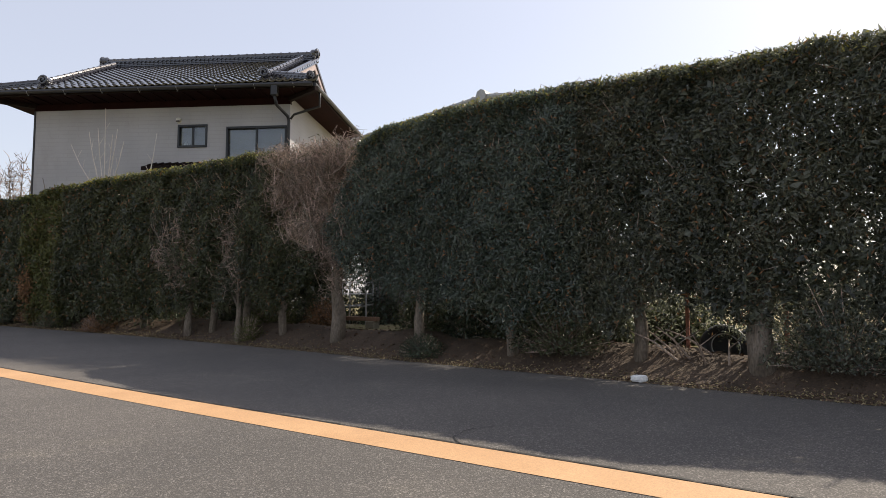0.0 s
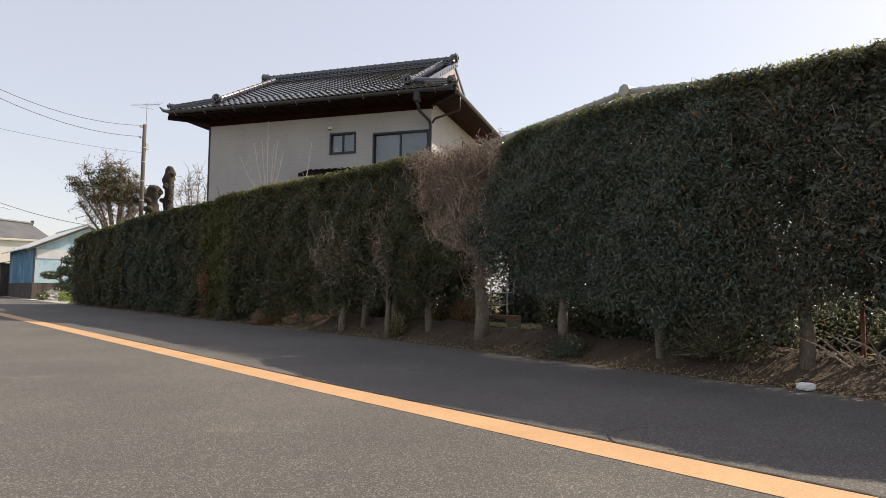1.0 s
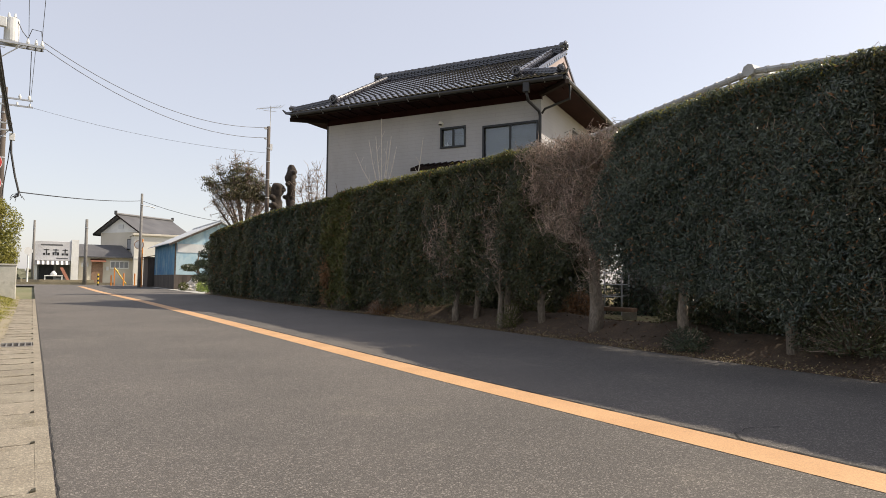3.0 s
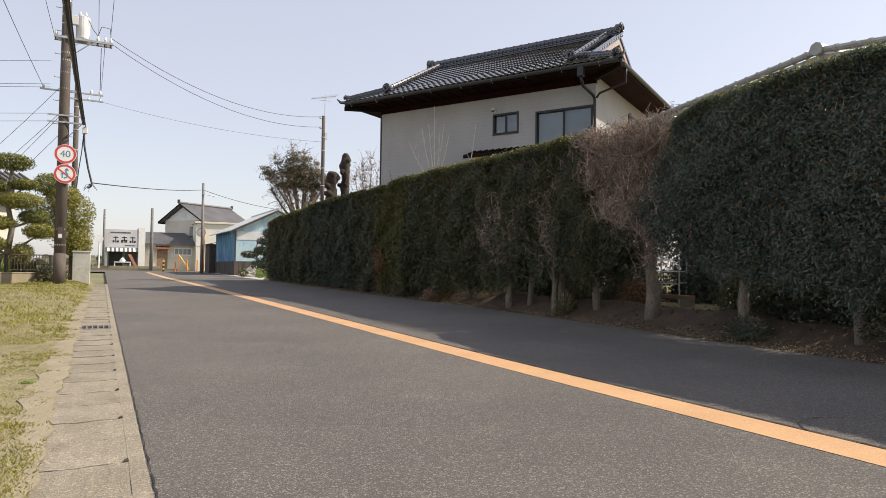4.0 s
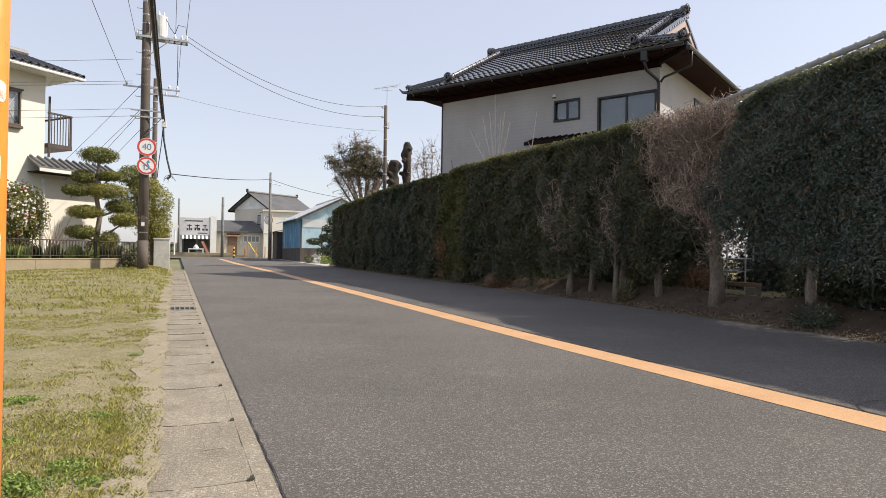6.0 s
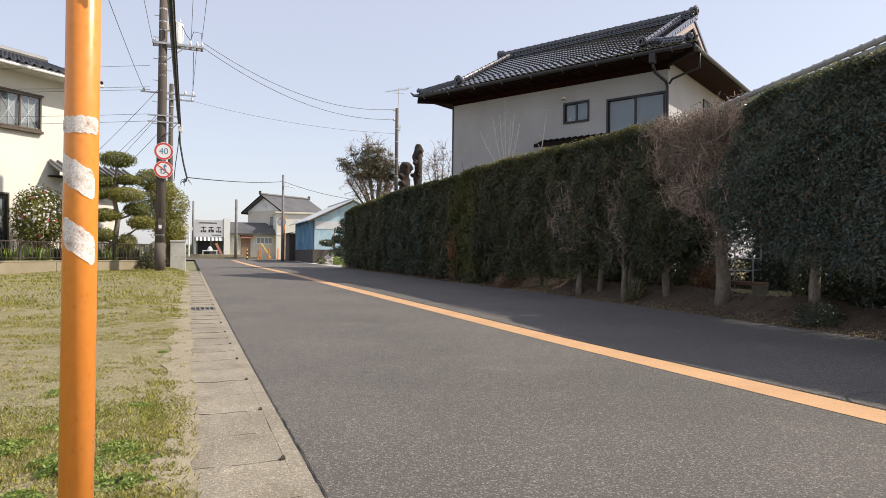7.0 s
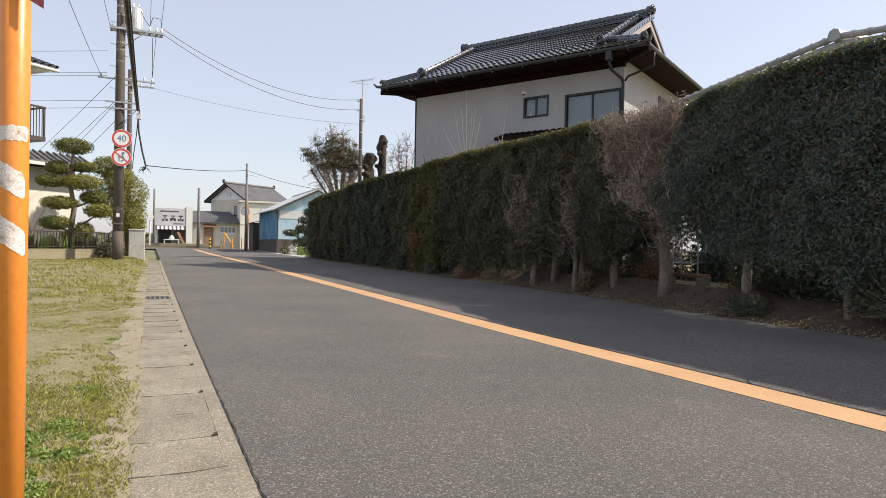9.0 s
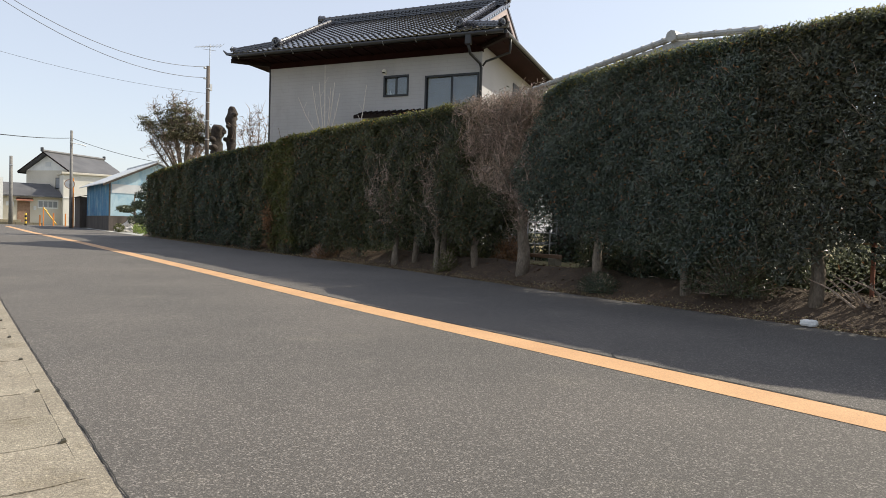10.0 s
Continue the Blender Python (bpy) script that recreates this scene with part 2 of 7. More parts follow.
M_TILEP = mat("pale_clay_tile", (0.30, 0.30, 0.30), (0.40, 0.40, 0.39), 3, 0.6, bump=0.1, fine=40, grain=0.2, island=0.25)
M_OLIVE = mat("dull_olive_leaf", (0.085, 0.085, 0.045), (0.15, 0.135, 0.08), 1.5, 0.6, bump=0, fine=25, grain=0.3, island=0.5, see=0.3)


def siding(m, way):
    """Shallow joints of board siding running along a wall."""
    n, link = m.node_tree.nodes, m.node_tree.links.new
    p = n["Principled BSDF"]
    geo = n.new("ShaderNodeNewGeometry")
    dot = n.new("ShaderNodeVectorMath")
    dot.operation = 'DOT_PRODUCT'
    dot.inputs[1].default_value = way
    link(geo.outputs["Position"], dot.inputs[0])
    sep = n.new("ShaderNodeSeparateXYZ")
    link(geo.outputs["Position"], sep.inputs[0])
    uv = n.new("ShaderNodeCombineXYZ")
    link(dot.outputs["Value"], uv.inputs[0])
    link(sep.outputs[2], uv.inputs[1])
    br = n.new("ShaderNodeTexBrick")
    br.inputs["Color1"].default_value = (1, 1, 1, 1)
    br.inputs["Color2"].default_value = (0.985, 0.98, 0.98, 1)
    br.inputs["Mortar"].default_value = (0.885, 0.88, 0.875, 1)
    for key, v in (("Scale", 1.0), ("Mortar Size", 0.006), ("Mortar Smooth", 0.3), ("Brick Width", 0.62), ("Row Height", 0.115)):
        br.inputs[key].default_value = v
    link(uv.outputs[0], br.inputs["Vector"])
    mul = n.new("ShaderNodeMix")
    mul.data_type, mul.blend_type = 'RGBA', 'MULTIPLY'
    mul.inputs[0].default_value = 1.0
    link(p.inputs["Base Color"].links[0].from_socket, mul.inputs[6])
    link(br.outputs["Color"], mul.inputs[7])
    link(mul.outputs[2], p.inputs["Base Color"])


siding(M_STUCCO, (math.cos(math.radians(119.58)), math.sin(math.radians(119.58)), 0.0))
M_CREAM = mat("cream_stucco", (0.66, 0.635, 0.57), (0.72, 0.69, 0.62), 0.7, 0.9, bump=0.2, fine=100, grain=0.06, stain=(0.66, 0.62, 0.52), stain_scale=0.8, stain_at=0.6)
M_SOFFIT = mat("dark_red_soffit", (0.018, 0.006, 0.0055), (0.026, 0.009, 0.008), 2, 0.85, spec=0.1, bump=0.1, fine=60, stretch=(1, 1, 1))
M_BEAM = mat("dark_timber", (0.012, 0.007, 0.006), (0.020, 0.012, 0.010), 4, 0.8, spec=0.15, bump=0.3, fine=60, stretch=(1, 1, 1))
M_BROWNB = mat("brown_verge_board", (0.22, 0.13, 0.085), (0.30, 0.19, 0.13), 4, 0.75, bump=0.2, fine=60)
M_VERGE = mat("faded_pinkish_board", (0.34, 0.27, 0.26), (0.42, 0.34, 0.33), 4, 0.75, bump=0.2, fine=60)
M_GUTTERP = mat("dark_gutter", (0.014, 0.014, 0.016), (0.022, 0.022, 0.024), 3, 0.45, bump=0.05, fine=60, grain=0.15)
M_SASH = mat("black_sash", (0.018, 0.020, 0.022), (0.028, 0.030, 0.033), 3, 0.4, metal=0.3, bump=0.03, fine=60, grain=0.1)
M_SASHB = mat("bronze_sash", (0.09, 0.07, 0.055), (0.12, 0.095, 0.075), 3, 0.45, metal=0.4, bump=0.03, fine=60, grain=0.1)
M_BLIND = mat("drawn_blind", (0.25, 0.26, 0.27), (0.31, 0.32, 0.33), 1, 0.8, bump=0.05, fine=60, grain=0.06)
M_ROOM = mat("dim_room", (0.10, 0.10, 0.10), (0.16, 0.15, 0.14), 1.5, 0.9, bump=0, fine=20)
M_WHITE = mat("white_paint", (0.72, 0.72, 0.70), (0.80, 0.80, 0.77), 2, 0.6, bump=0.1, fine=70, grain=0.08, stain=(0.55, 0.53, 0.48), stain_scale=3, stain_at=0.62)
M_BLACK = mat("black_plastic", (0.012, 0.012, 0.013), (0.022, 0.022, 0.023), 5, 0.5, bump=0.1, fine=80)
M_POLE = mat("brown_concrete_pole", (0.078, 0.062, 0.052), (0.11, 0.09, 0.076), 2.5, 0.85, bump=0.2, fine=70, grain=0.2, stain=(0.15, 0.13, 0.115), stain_scale=2.4, stain_at=0.6, stretch=(1, 1, 0.4))
M_STEEL = mat("galvanised_steel", (0.42, 0.43, 0.44), (0.52, 0.53, 0.54), 5, 0.45, metal=0.7, bump=0.05, fine=70, grain=0.15)
M_LGREY = mat("light_grey_enamel", (0.60, 0.61, 0.61), (0.68, 0.69, 0.69), 3, 0.5, bump=0.03, fine=50, grain=0.08)
M_CERAM = mat("white_porcelain", (0.70, 0.70, 0.68), (0.78, 0.78, 0.76), 4, 0.2, bump=0, fine=50, grain=0.05)
M_CABLE = mat("black_cable", (0.015, 0.015, 0.017), (0.03, 0.03, 0.032), 5, 0.6, bump=0, fine=50)
M_WIRE = mat("weathered_wire", (0.10, 0.10, 0.11), (0.15, 0.15, 0.16), 5, 0.6, bump=0, fine=50)
M_ORANGE = mat("orange_pole_paint", (0.80, 0.27, 0.045), (0.86, 0.32, 0.065), 3, 0.36, bump=0.03, fine=60, grain=0.06, stain=(0.36, 0.13, 0.04), stain_scale=16, stain_at=0.66, stretch=(1, 1, 0.6))
M_TAPE = mat("worn_white_tape", (0.70, 0.62, 0.57), (0.80, 0.74, 0.70), 30, 0.55, bump=0.5, fine=220, grain=0.25, stain=(0.42, 0.29, 0.22), stain_scale=38, stain_at=0.51, distance=0.002)
M_PLATE = mat("maroon_plate", (0.17, 0.03, 0.035), (0.22, 0.045, 0.05), 8, 0.5, bump=0.05, fine=60)
M_SIGNW = mat("sign_white", (0.80, 0.80, 0.79), (0.84, 0.84, 0.83), 3, 0.4, bump=0, fine=40, grain=0.04)
M_SIGNR = mat("sign_red", (0.62, 0.06, 0.06), (0.68, 0.08, 0.07), 3, 0.4, bump=0, fine=40, grain=0.06)
M_SIGNB = mat("sign_blue", (0.10, 0.22, 0.34), (0.13, 0.26, 0.38), 3, 0.4, bump=0, fine=40, grain=0.06)
M_BLUE = mat("faded_blue_sheet", (0.045, 0.17, 0.33), (0.10, 0.29, 0.44), 1.2, 0.6, bump=0.1, fine=40, grain=0.15, stain=(0.30, 0.42, 0.46), stain_scale=1.3, stain_at=0.5, stretch=(1, 1, 0.45))
M_BLUEP = mat("pale_blue_sheet", (0.30, 0.46, 0.54), (0.42, 0.56, 0.62), 1.0, 0.6, bump=0.1, fine=40, grain=0.12, stain=(0.18, 0.36, 0.50), stain_scale=0.9, stain_at=0.5, stretch=(1, 1, 0.5))
M_BOARD = mat("dark_weathered_board", (0.045, 0.038, 0.032), (0.085, 0.07, 0.06), 3, 0.9, bump=0.4, fine=60, island=0.2, stretch=(1, 1, 0.2))
M_SHEETR = mat("pale_sheet_roof", (0.50, 0.52, 0.53), (0.60, 0.62, 0.63), 1, 0.5, bump=0.05, fine=40, grain=0.1, stain=(0.34, 0.33, 0.31), stain_scale=1.5, stain_at=0.6)
M_BEIGE = mat("beige_wall", (0.60, 0.55, 0.46), (0.66, 0.61, 0.52), 0.6, 0.9, bump=0.1, fine=40, grain=0.06)
M_SLATE = mat("grey_slate_roof", (0.075, 0.075, 0.08), (0.11, 0.11, 0.115), 0.8, 0.6, bump=0.2, fine=14, grain=0.2)
M_FASCIA = mat("grey_fascia_panel", (0.50, 0.50, 0.52), (0.58, 0.58, 0.59), 0.6, 0.6, bump=0.03, fine=30, grain=0.08, stain=(0.30, 0.29, 0.28), stain_scale=0.8, stain_at=0.58)
M_YELLOW = mat("yellow_paint", (0.72, 0.46, 0.05), (0.78, 0.52, 0.08), 3, 0.5, bump=0, fine=40)
M_ROCK = mat("pale_garden_rock", (0.45, 0.42, 0.38), (0.62, 0.58, 0.53), 1.6, 0.9, bump=0.6, fine=20, grain=0.25, distance=0.03)
M_RED = mat("red_flower", (0.55, 0.03, 0.06), (0.65, 0.06, 0.10), 6, 0.6, bump=0, fine=40, see=0.2)
M_PINKW = mat("white_flower", (0.75, 0.68, 0.66), (0.82, 0.77, 0.75), 6, 0.6, bump=0, fine=40, see=0.2)
M_RAIL = mat("brown_fence_paint", (0.05, 0.036, 0.034), (0.075, 0.055, 0.05), 4, 0.55, metal=0.2, bump=0.05, fine=60)
M_WOODR = mat("red_brown_timber", (0.26, 0.10, 0.065), (0.34, 0.15, 0.10), 4, 0.8, bump=0.2, fine=60)
M_TREEL = mat("distant_foliage", (0.12, 0.13, 0.09), (0.19, 0.19, 0.14), 0.08, 0.95, bump=0, fine=1.5, grain=0.3)


def glass(name, tint=(0.9, 0.93, 0.95), rough=0.02):
    m = bpy.data.materials.new(name)
    m.use_nodes = True
    n, link = m.node_tree.nodes, m.node_tree.links.new
    clear = n.new("ShaderNodeBsdfTransparent")
    clear.inputs["Color"].default_value = (*tint, 1)
    gl = n.new("ShaderNodeBsdfGlossy")
    gl.inputs["Roughness"].default_value = rough
    fr = n.new("ShaderNodeFresnel")
    fr.inputs["IOR"].default_value = 1.6
    ms = n.new("ShaderNodeMixShader")
    link(fr.outputs[0], ms.inputs[0])
    link(clear.outputs[0], ms.inputs[1])
    link(gl.outputs[0], ms.inputs[2])
    link(ms.outputs[0], n["Material Output"].inputs[0])
    return m


M_GLASS = glass("window_glass")

# ---- the ground, road and kerbside ----
EDGE = [(-12, 6.45), (0.7, 6.55), (2.8, 6.85), (5, 7.02), (8, 7.25), (13, 7.40), (19, 7.15), (34, 7.08), (60, 7.1)]


def along(table, y):
    """A value read between the rows of a table."""
    if y <= table[0][0]:
        return table[0][1]
    for (a, va), (b, vb) in zip(table, table[1:]):
        if y <= b:
            return va + (vb - va) * (y - a) / (b - a)
    return table[-1][1]


def bank(x, y):
    """Height of the earth bank under the hedge and of the yard behind."""
    s = x - along(EDGE, y)
    lump = 0.05 * math.sin(2.1 * y + 0.6) + 0.035 * math.sin(4.7 * y + 2.0 * x)
    if s < 0:
        h = -0.02
    elif s < 0.9:
        k = s / 0.9
        h = 0.01 + 0.31 * k * k * (3 - 2 * k) + lump * k
    elif s < 1.9:
        h = 0.32 - 0.10 * (s - 0.9) + lump * (1.9 - s)
    else:
        h = 0.22
    return rise(y) + h


def sheet(name, xs, ys, height, material, label="", smooth=True, kind="structure"):
    bm = bmesh.new()
    rows = [[bm.verts.new((x, y, height(x, y))) for x in xs(y)] for y in ys]
    for a, b in zip(rows, rows[1:]):
        for i in range(len(a) - 1):
            bm.faces.new((a[i], a[i + 1], b[i + 1], b[i]))
    ob = part(name, bm, material, smooth=smooth)
    return tagged(ob, label, kind=kind)


def steps(a, b, d):
    n = max(1, round((b - a) / d))
    return [a + (b - a) * i / n for i in range(n + 1)]


FAR_YS = [-900, -300, -60] + steps(-20, 70, 2.5) + [120, 300, 900, 2500]
sheet("ground", lambda y: [-2500, -300, -60, -20, -6, 0, 6.4, 9, 14, 30, 80, 300, 2500], FAR_YS,
      lambda x, y: rise(y) - 0.10, M_FIELD, "open bare ground reaching to the horizon")
sheet("road", lambda y: [-0.0135] + [0.5 + (along(EDGE, y) - 0.5) * i / 6 for i in range(7)], [-90, -40] + steps(-14, 52, 0.6),
      lambda x, y: rise(y), M_ROAD, "worn grey asphalt road with fine aggregate")
sheet("road_junction", lambda y: [-90, -40, -12, -0.6, 0, 3, 7, 14, 40, 90], [51.9, 53, 55, 58.5],
      lambda x, y: rise(y) - 0.004, M_ROAD, "asphalt of the crossing road")
sheet("forecourt", lambda y: [7.0, 8, 10, 14], steps(33.5, 52, 1.5), lambda x, y: rise(y) - 0.006, M_CONC2, "pale concrete apron before a shed")

# centre line, slightly bowed at its far end
LINE = [(-90, 3.305), (10, 3.305), (24, 3.185), (37, 2.80), (52, 2.70)]
sheet("road_line", lambda y: [along(LINE, y) - 0.165, along(LINE, y), along(LINE, y) + 0.16], [-90, -40] + steps(-14, 51, 0.5),
      lambda x, y: rise(y) + 0.003, M_LINE, "worn orange painted centre line")


def crack(name, pts, width, label):
    rng = random.Random(len(pts) * 7 + int(width * 1000))
    bm = bmesh.new()
    last = None
    for i, (a, b) in enumerate(zip(pts, pts[1:])):
        n = max(2, int((Vector(b) - Vector(a)).length / 0.07))
        for k in range(n + 1):
            p = Vector(a).lerp(Vector(b), k / n)
            side = (Vector(b) - Vector(a)).normalized()
            side = Vector((-side.y, side.x))
            p = p + side * rng.uniform(-0.006, 0.006) * (3 if width == 0.006 else 1)
            w = width * rng.uniform(0.3, 1.0)
            z = rise(p.y) + 0.005
            pair = [bm.verts.new((*(p + side * w), z)), bm.verts.new((*(p - side * w), z))]
            if last:
                bm.faces.new((last[0], last[1], pair[1], pair[0]))
            last = pair
    ob = part(name, bm, M_TAR)
    return tagged(ob, label, kind="structure")


crack("road_crack", [(3.47, 2.58), (3.62, 2.72), (3.80, 2.78), (4.05, 2.70)], 0.006, "dark crack branching across the asphalt")
crack("road_seam", [(3.484, -6), (3.488, 2), (3.484, 10), (3.47, 13)], 0.017, "dark paving seam beside the orange line")
crack("road_seam", [(0.0, -3), (0.0, 8), (-0.005, 20), (-0.01, 27)], 0.0045, "dirt-filled seam along the gutter")

# kerbside gutter: concrete channel walls, lifted covers and an iron grate
gutter = thing("gutter", at(0, 0, 0), "weathered concrete roadside gutter with cover slabs", "gutter", kind="structure")


def strip(name, x0, x1, z1, ya, yb, d, material, parent, wob=0.0):
    bm = bmesh.new()
    rng = random.Random(int(x0 * 100) + 900)
    rows = []
    for y in steps(ya, yb, d):
        r = rise(y)
        k = rng.uniform(-wob, wob)
        rows.append([bm.verts.new(p) for p in ((x0, y, r - 0.25), (x0 + k, y, r + z1), (x1 + k, y, r + z1), (x1, y, r - 0.25))])
    for a, b in zip(rows, rows[1:]):
        for i in range(3):
            bm.faces.new((a[i], a[i + 1], b[i + 1], b[i]))
    bm.faces.new(rows[0])
    bm.faces.new(rows[-1][::-1])
    return part(name, bm, material, parent)


strip("kerb_wall", -0.0855, -0.012, 0.0045, -8, 27.5, 0.5, M_CONC, gutter)
strip("verge_wall", -0.62, -0.517, -0.004, -8, 27.5, 0.5, M_CONC, gutter, 0.02)
strip("channel_bed", -0.516, -0.086, -0.06, -8, 27.5, 0.5, M_GAP, gutter)
cover_mesh = []
for v in range(4):
    rng = random.Random(40 + v)
    bm = bmesh.new()
    cols = 9
    curve = [rng.uniform(-0.003, 0.003) + 0.016 * math.sin(3.1416 * c / (cols - 1)) for c in range(cols)]
    top, low_ = [], []
    for end in (-1, 1):
        top.append([bm.verts.new((-0.515 + 0.4290 * c / (cols - 1), end * 0.2345 - curve[c] + rng.uniform(-0.002, 0.002), 0.006 - 0.004 * rng.random())) for c in range(cols)])
        low_.append([bm.verts.new((v.co.x, v.co.y, -0.055)) for v in top[-1]])
    for c in range(cols - 1):
        bm.faces.new((top[0][c], top[0][c + 1], top[1][c + 1], top[1][c]))
        bm.faces.new((low_[0][c], top[0][c], top[1][c], low_[1][c])) if c == 0 else None
        bm.faces.new((low_[0][c], low_[0][c + 1], top[0][c + 1], top[0][c]))
        bm.faces.new((top[1][c], top[1][c + 1], low_[1][c + 1], low_[1][c]))
    bm.faces.new((top[0][-1], low_[0][-1], low_[1][-1], top[1][-1]))
    tmp = part("cover", bm, M_CONC)
    cover_mesh.append(tmp.data)
    bpy.data.objects.remove(tmp)
rng = random.Random(5)
for i in range(72):
    y = -6.90 + 0.48 * i + 0.24 + 0.0
    if abs(y - 10.55) < 0.28 or y > 27:
        continue
    ob = new("cover", cover_mesh[rng.randrange(4)])
    ob.parent = gutter
    ob.matrix_basis = pose(0, y, rise(y) + rng.uniform(-0.001, 0.004), rng.uniform(-0.5, 0.5), rng.uniform(-0.3, 0.3), rng.uniform(-0.3, 0.3))
    if i % 2 == 0:         # dark plate on the cover, its colour standing in for a broken hole's shade
        w = rng.uniform(0.012, 0.022)
        part("notch", slabbed([(-0.108, y - 0.24 - w, rise(y) + 0.0125), (-0.084, y - 0.24 - w * 0.4, rise(y) + 0.0125), (-0.084, y - 0.24 + w * 1.6, rise(y) + 0.0125), (-0.100, y - 0.24 + w, rise(y) + 0.0125)], 0.02), M_GAP, gutter)
grate = thing("drain_grate", at(-0.28, 10.55, rise(10.55) + 0.004), "grey steel drain grate set into the gutter", "drain grate")
part("grate_frame", boxed(-0.19, 0.19, -0.27, -0.235, -0.04, 0.008, 0.003), M_IRON, grate)
part("grate_frame", boxed(-0.19, 0.19, 0.235, 0.27, -0.04, 0.008, 0.003), M_IRON, grate)
for i in range(6):
    x = -0.175 + 0.07 * i
    part("bar", boxed(x - 0.008, x + 0.008, -0.235, 0.235, -0.04, 0.006), M_IRON, grate)
part("sump", boxed(-0.188, 0.188, -0.234, 0.234, -0.052, -0.045), M_GAP, grate)

# lawn beside the gutter, bank and yard behind the hedge
def lawn_z(x, y):
    k = min(1.0, max(0.0, (-0.5 - x) / 0.5))
    up = 0.10 * min(1, max(0, (y - 14) / 9))
    return rise(y) + 0.009 + k * (0.02 + up + 0.018 * math.sin(1.7 * x + 0.9 * y) + 0.012 * math.sin(3.9 * y - 2.1 * x))


sheet("lawn", lambda y: [-0.505 + 0.03 * math.sin(2.3 * y) + 0.02 * math.sin(7.1 * y), -0.62] + [-0.85 - i * 0.25 for i in range(24)] + [-9, -14, -25], steps(-8, 30, 0.35), lawn_z, M_LAWN, "thin lawn of patchy grass and bare sandy earth")
sheet("bank", lambda y: [along(EDGE, y) - 0.06 + 0.12 * i for i in range(20)] + [12, 16, 26], steps(-12, 33.5, 0.25),
      bank, M_SOIL, "bank of dark brown soil under a hedge")
sheet("yard", lambda y: [along(EDGE, y) + 2.0, 10.5, 13, 18, 34], steps(-14, 36, 1.5), lambda x, y: rise(y) + 0.235, M_YARD, "sunlit bare yard with dry leaves")

# sand washed over the gutter's outer joint
sheet("sand_strip", lambda y: [-0.68 + 0.05 * math.sin(5.3 * y), -0.57, -0.455 + 0.02 * math.sin(13.1 * y) + 0.012 * math.sin(2.1 * y) + 0.008 * math.sin(8.7 * y + 1)], steps(-6, 27, 0.12),
      lambda x, y: rise(y) + (-0.01 if x < -0.7 else 0.019 if x < -0.52 else 0.0145), M_SAND, "pale sand washed over the gutter's edge")

# grass blades
def blades(name, count, xs, ys, tall, wide, material, seed, label, keep=0.2):
    rng = np.random.default_rng(seed)
    X, Y = rng.uniform(*xs, count), ys[0] + (ys[1] - ys[0]) * rng.random(count) ** 1.6
    n = np.array([2.3 * noise.noise((1.3 * a, 1.7 * b, 0.3)) + 2.0 * noise.noise((5.1 * a, 7.3 * b, 2.0)) + 1.6 * noise.noise((15 * a, 19 * b, 4.0)) for a, b in zip(X, Y)]) + rng.normal(0, 0.45, count)
    bare = 0.62 * np.clip((Y - 3.9) / 1.2, 0, 1) * np.clip((12.5 - Y) / 3, 0, 1)
    ok = n > keep + bare - 1.0 * np.clip((4.1 - Y) / 0.8, 0, 1)
    X, Y = X[ok], Y[ok]
    Z = np.array([lawn_z(a, b) for a, b in zip(X, Y)])
    P = np.stack([X, Y, Z], 1)
    c = len(P)
    ang = rng.uniform(0, 2 * math.pi, c)
    lean = rng.uniform(0.2, 1.3, (c, 1)) * np.stack([np.cos(ang), np.sin(ang), 0 * ang], 1)
    h = tall * rng.uniform(0.4, 1.4, (c, 1))
    side = np.stack([-np.sin(ang), np.cos(ang), 0 * ang], 1) * wide
    up = np.array([0, 0, 1.0])
    tip = P + h * (up + lean)
    midp = P + h * 0.55 * (up + lean * 0.5)
    return tagged(quads(name, np.stack([P - side * 0.5, P + side * 0.5, midp + side * 0.5, tip], 1), material), label, "grass", kind="stuff")


blades("grass", 350000, (-5.5, -0.50), (1.6, 13), 0.017, 0.0045, M_GRASS, 3, "short green grass on the lawn", 0.0)
blades("dry_grass", 110000, (-5.5, -0.60), (1.6, 13), 0.011, 0.004, M_STRAW, 4, "short dry straw-coloured grass on the lawn", -0.5)
blades("grass", 100000, (-5.5, -0.50), (1.6, -4), 0.017, 0.0050, M_GRASS, 13, "short green grass on the lawn", -0.6)
blades("dry_grass", 40000, (-5.5, -0.56), (1.6, -4), 0.011, 0.004, M_STRAW, 14, "short dry straw-coloured grass on the lawn", -0.5)
blades("grass", 60000, (-10, -0.62), (26, 9.5), 0.045, 0.013, M_GRASS, 8, "short green grass towards a garden wall", -0.3)
blades("roadside_grass", 24000, (-0.74, -0.45), (1.5, 26), 0.018, 0.0045, M_GRASS, 9, "grass creeping over the gutter's edge", 0.5)


def verge(name, count, seed, material, label):
    """Litter and thin grass along the foot of the bank."""
    rng = np.random.default_rng(seed)
    Y = rng.uniform(-3, 30, count)
    S = np.abs(rng.normal(0, 0.16, count))
    P = np.array([(along(EDGE, y) - 0.05 + s, y, max(bank(along(EDGE, y) - 0.05 + s, y), rise(y)) + 0.012) for y, s in zip(Y, S)])
    out = np.tile(np.array([[0, 0, 1.0]]), (count, 1))
    return tagged(quads(name, leaves(P, out, 0.034, 0.015, rng, 0.5), material), label, "leaf litter", kind="stuff")


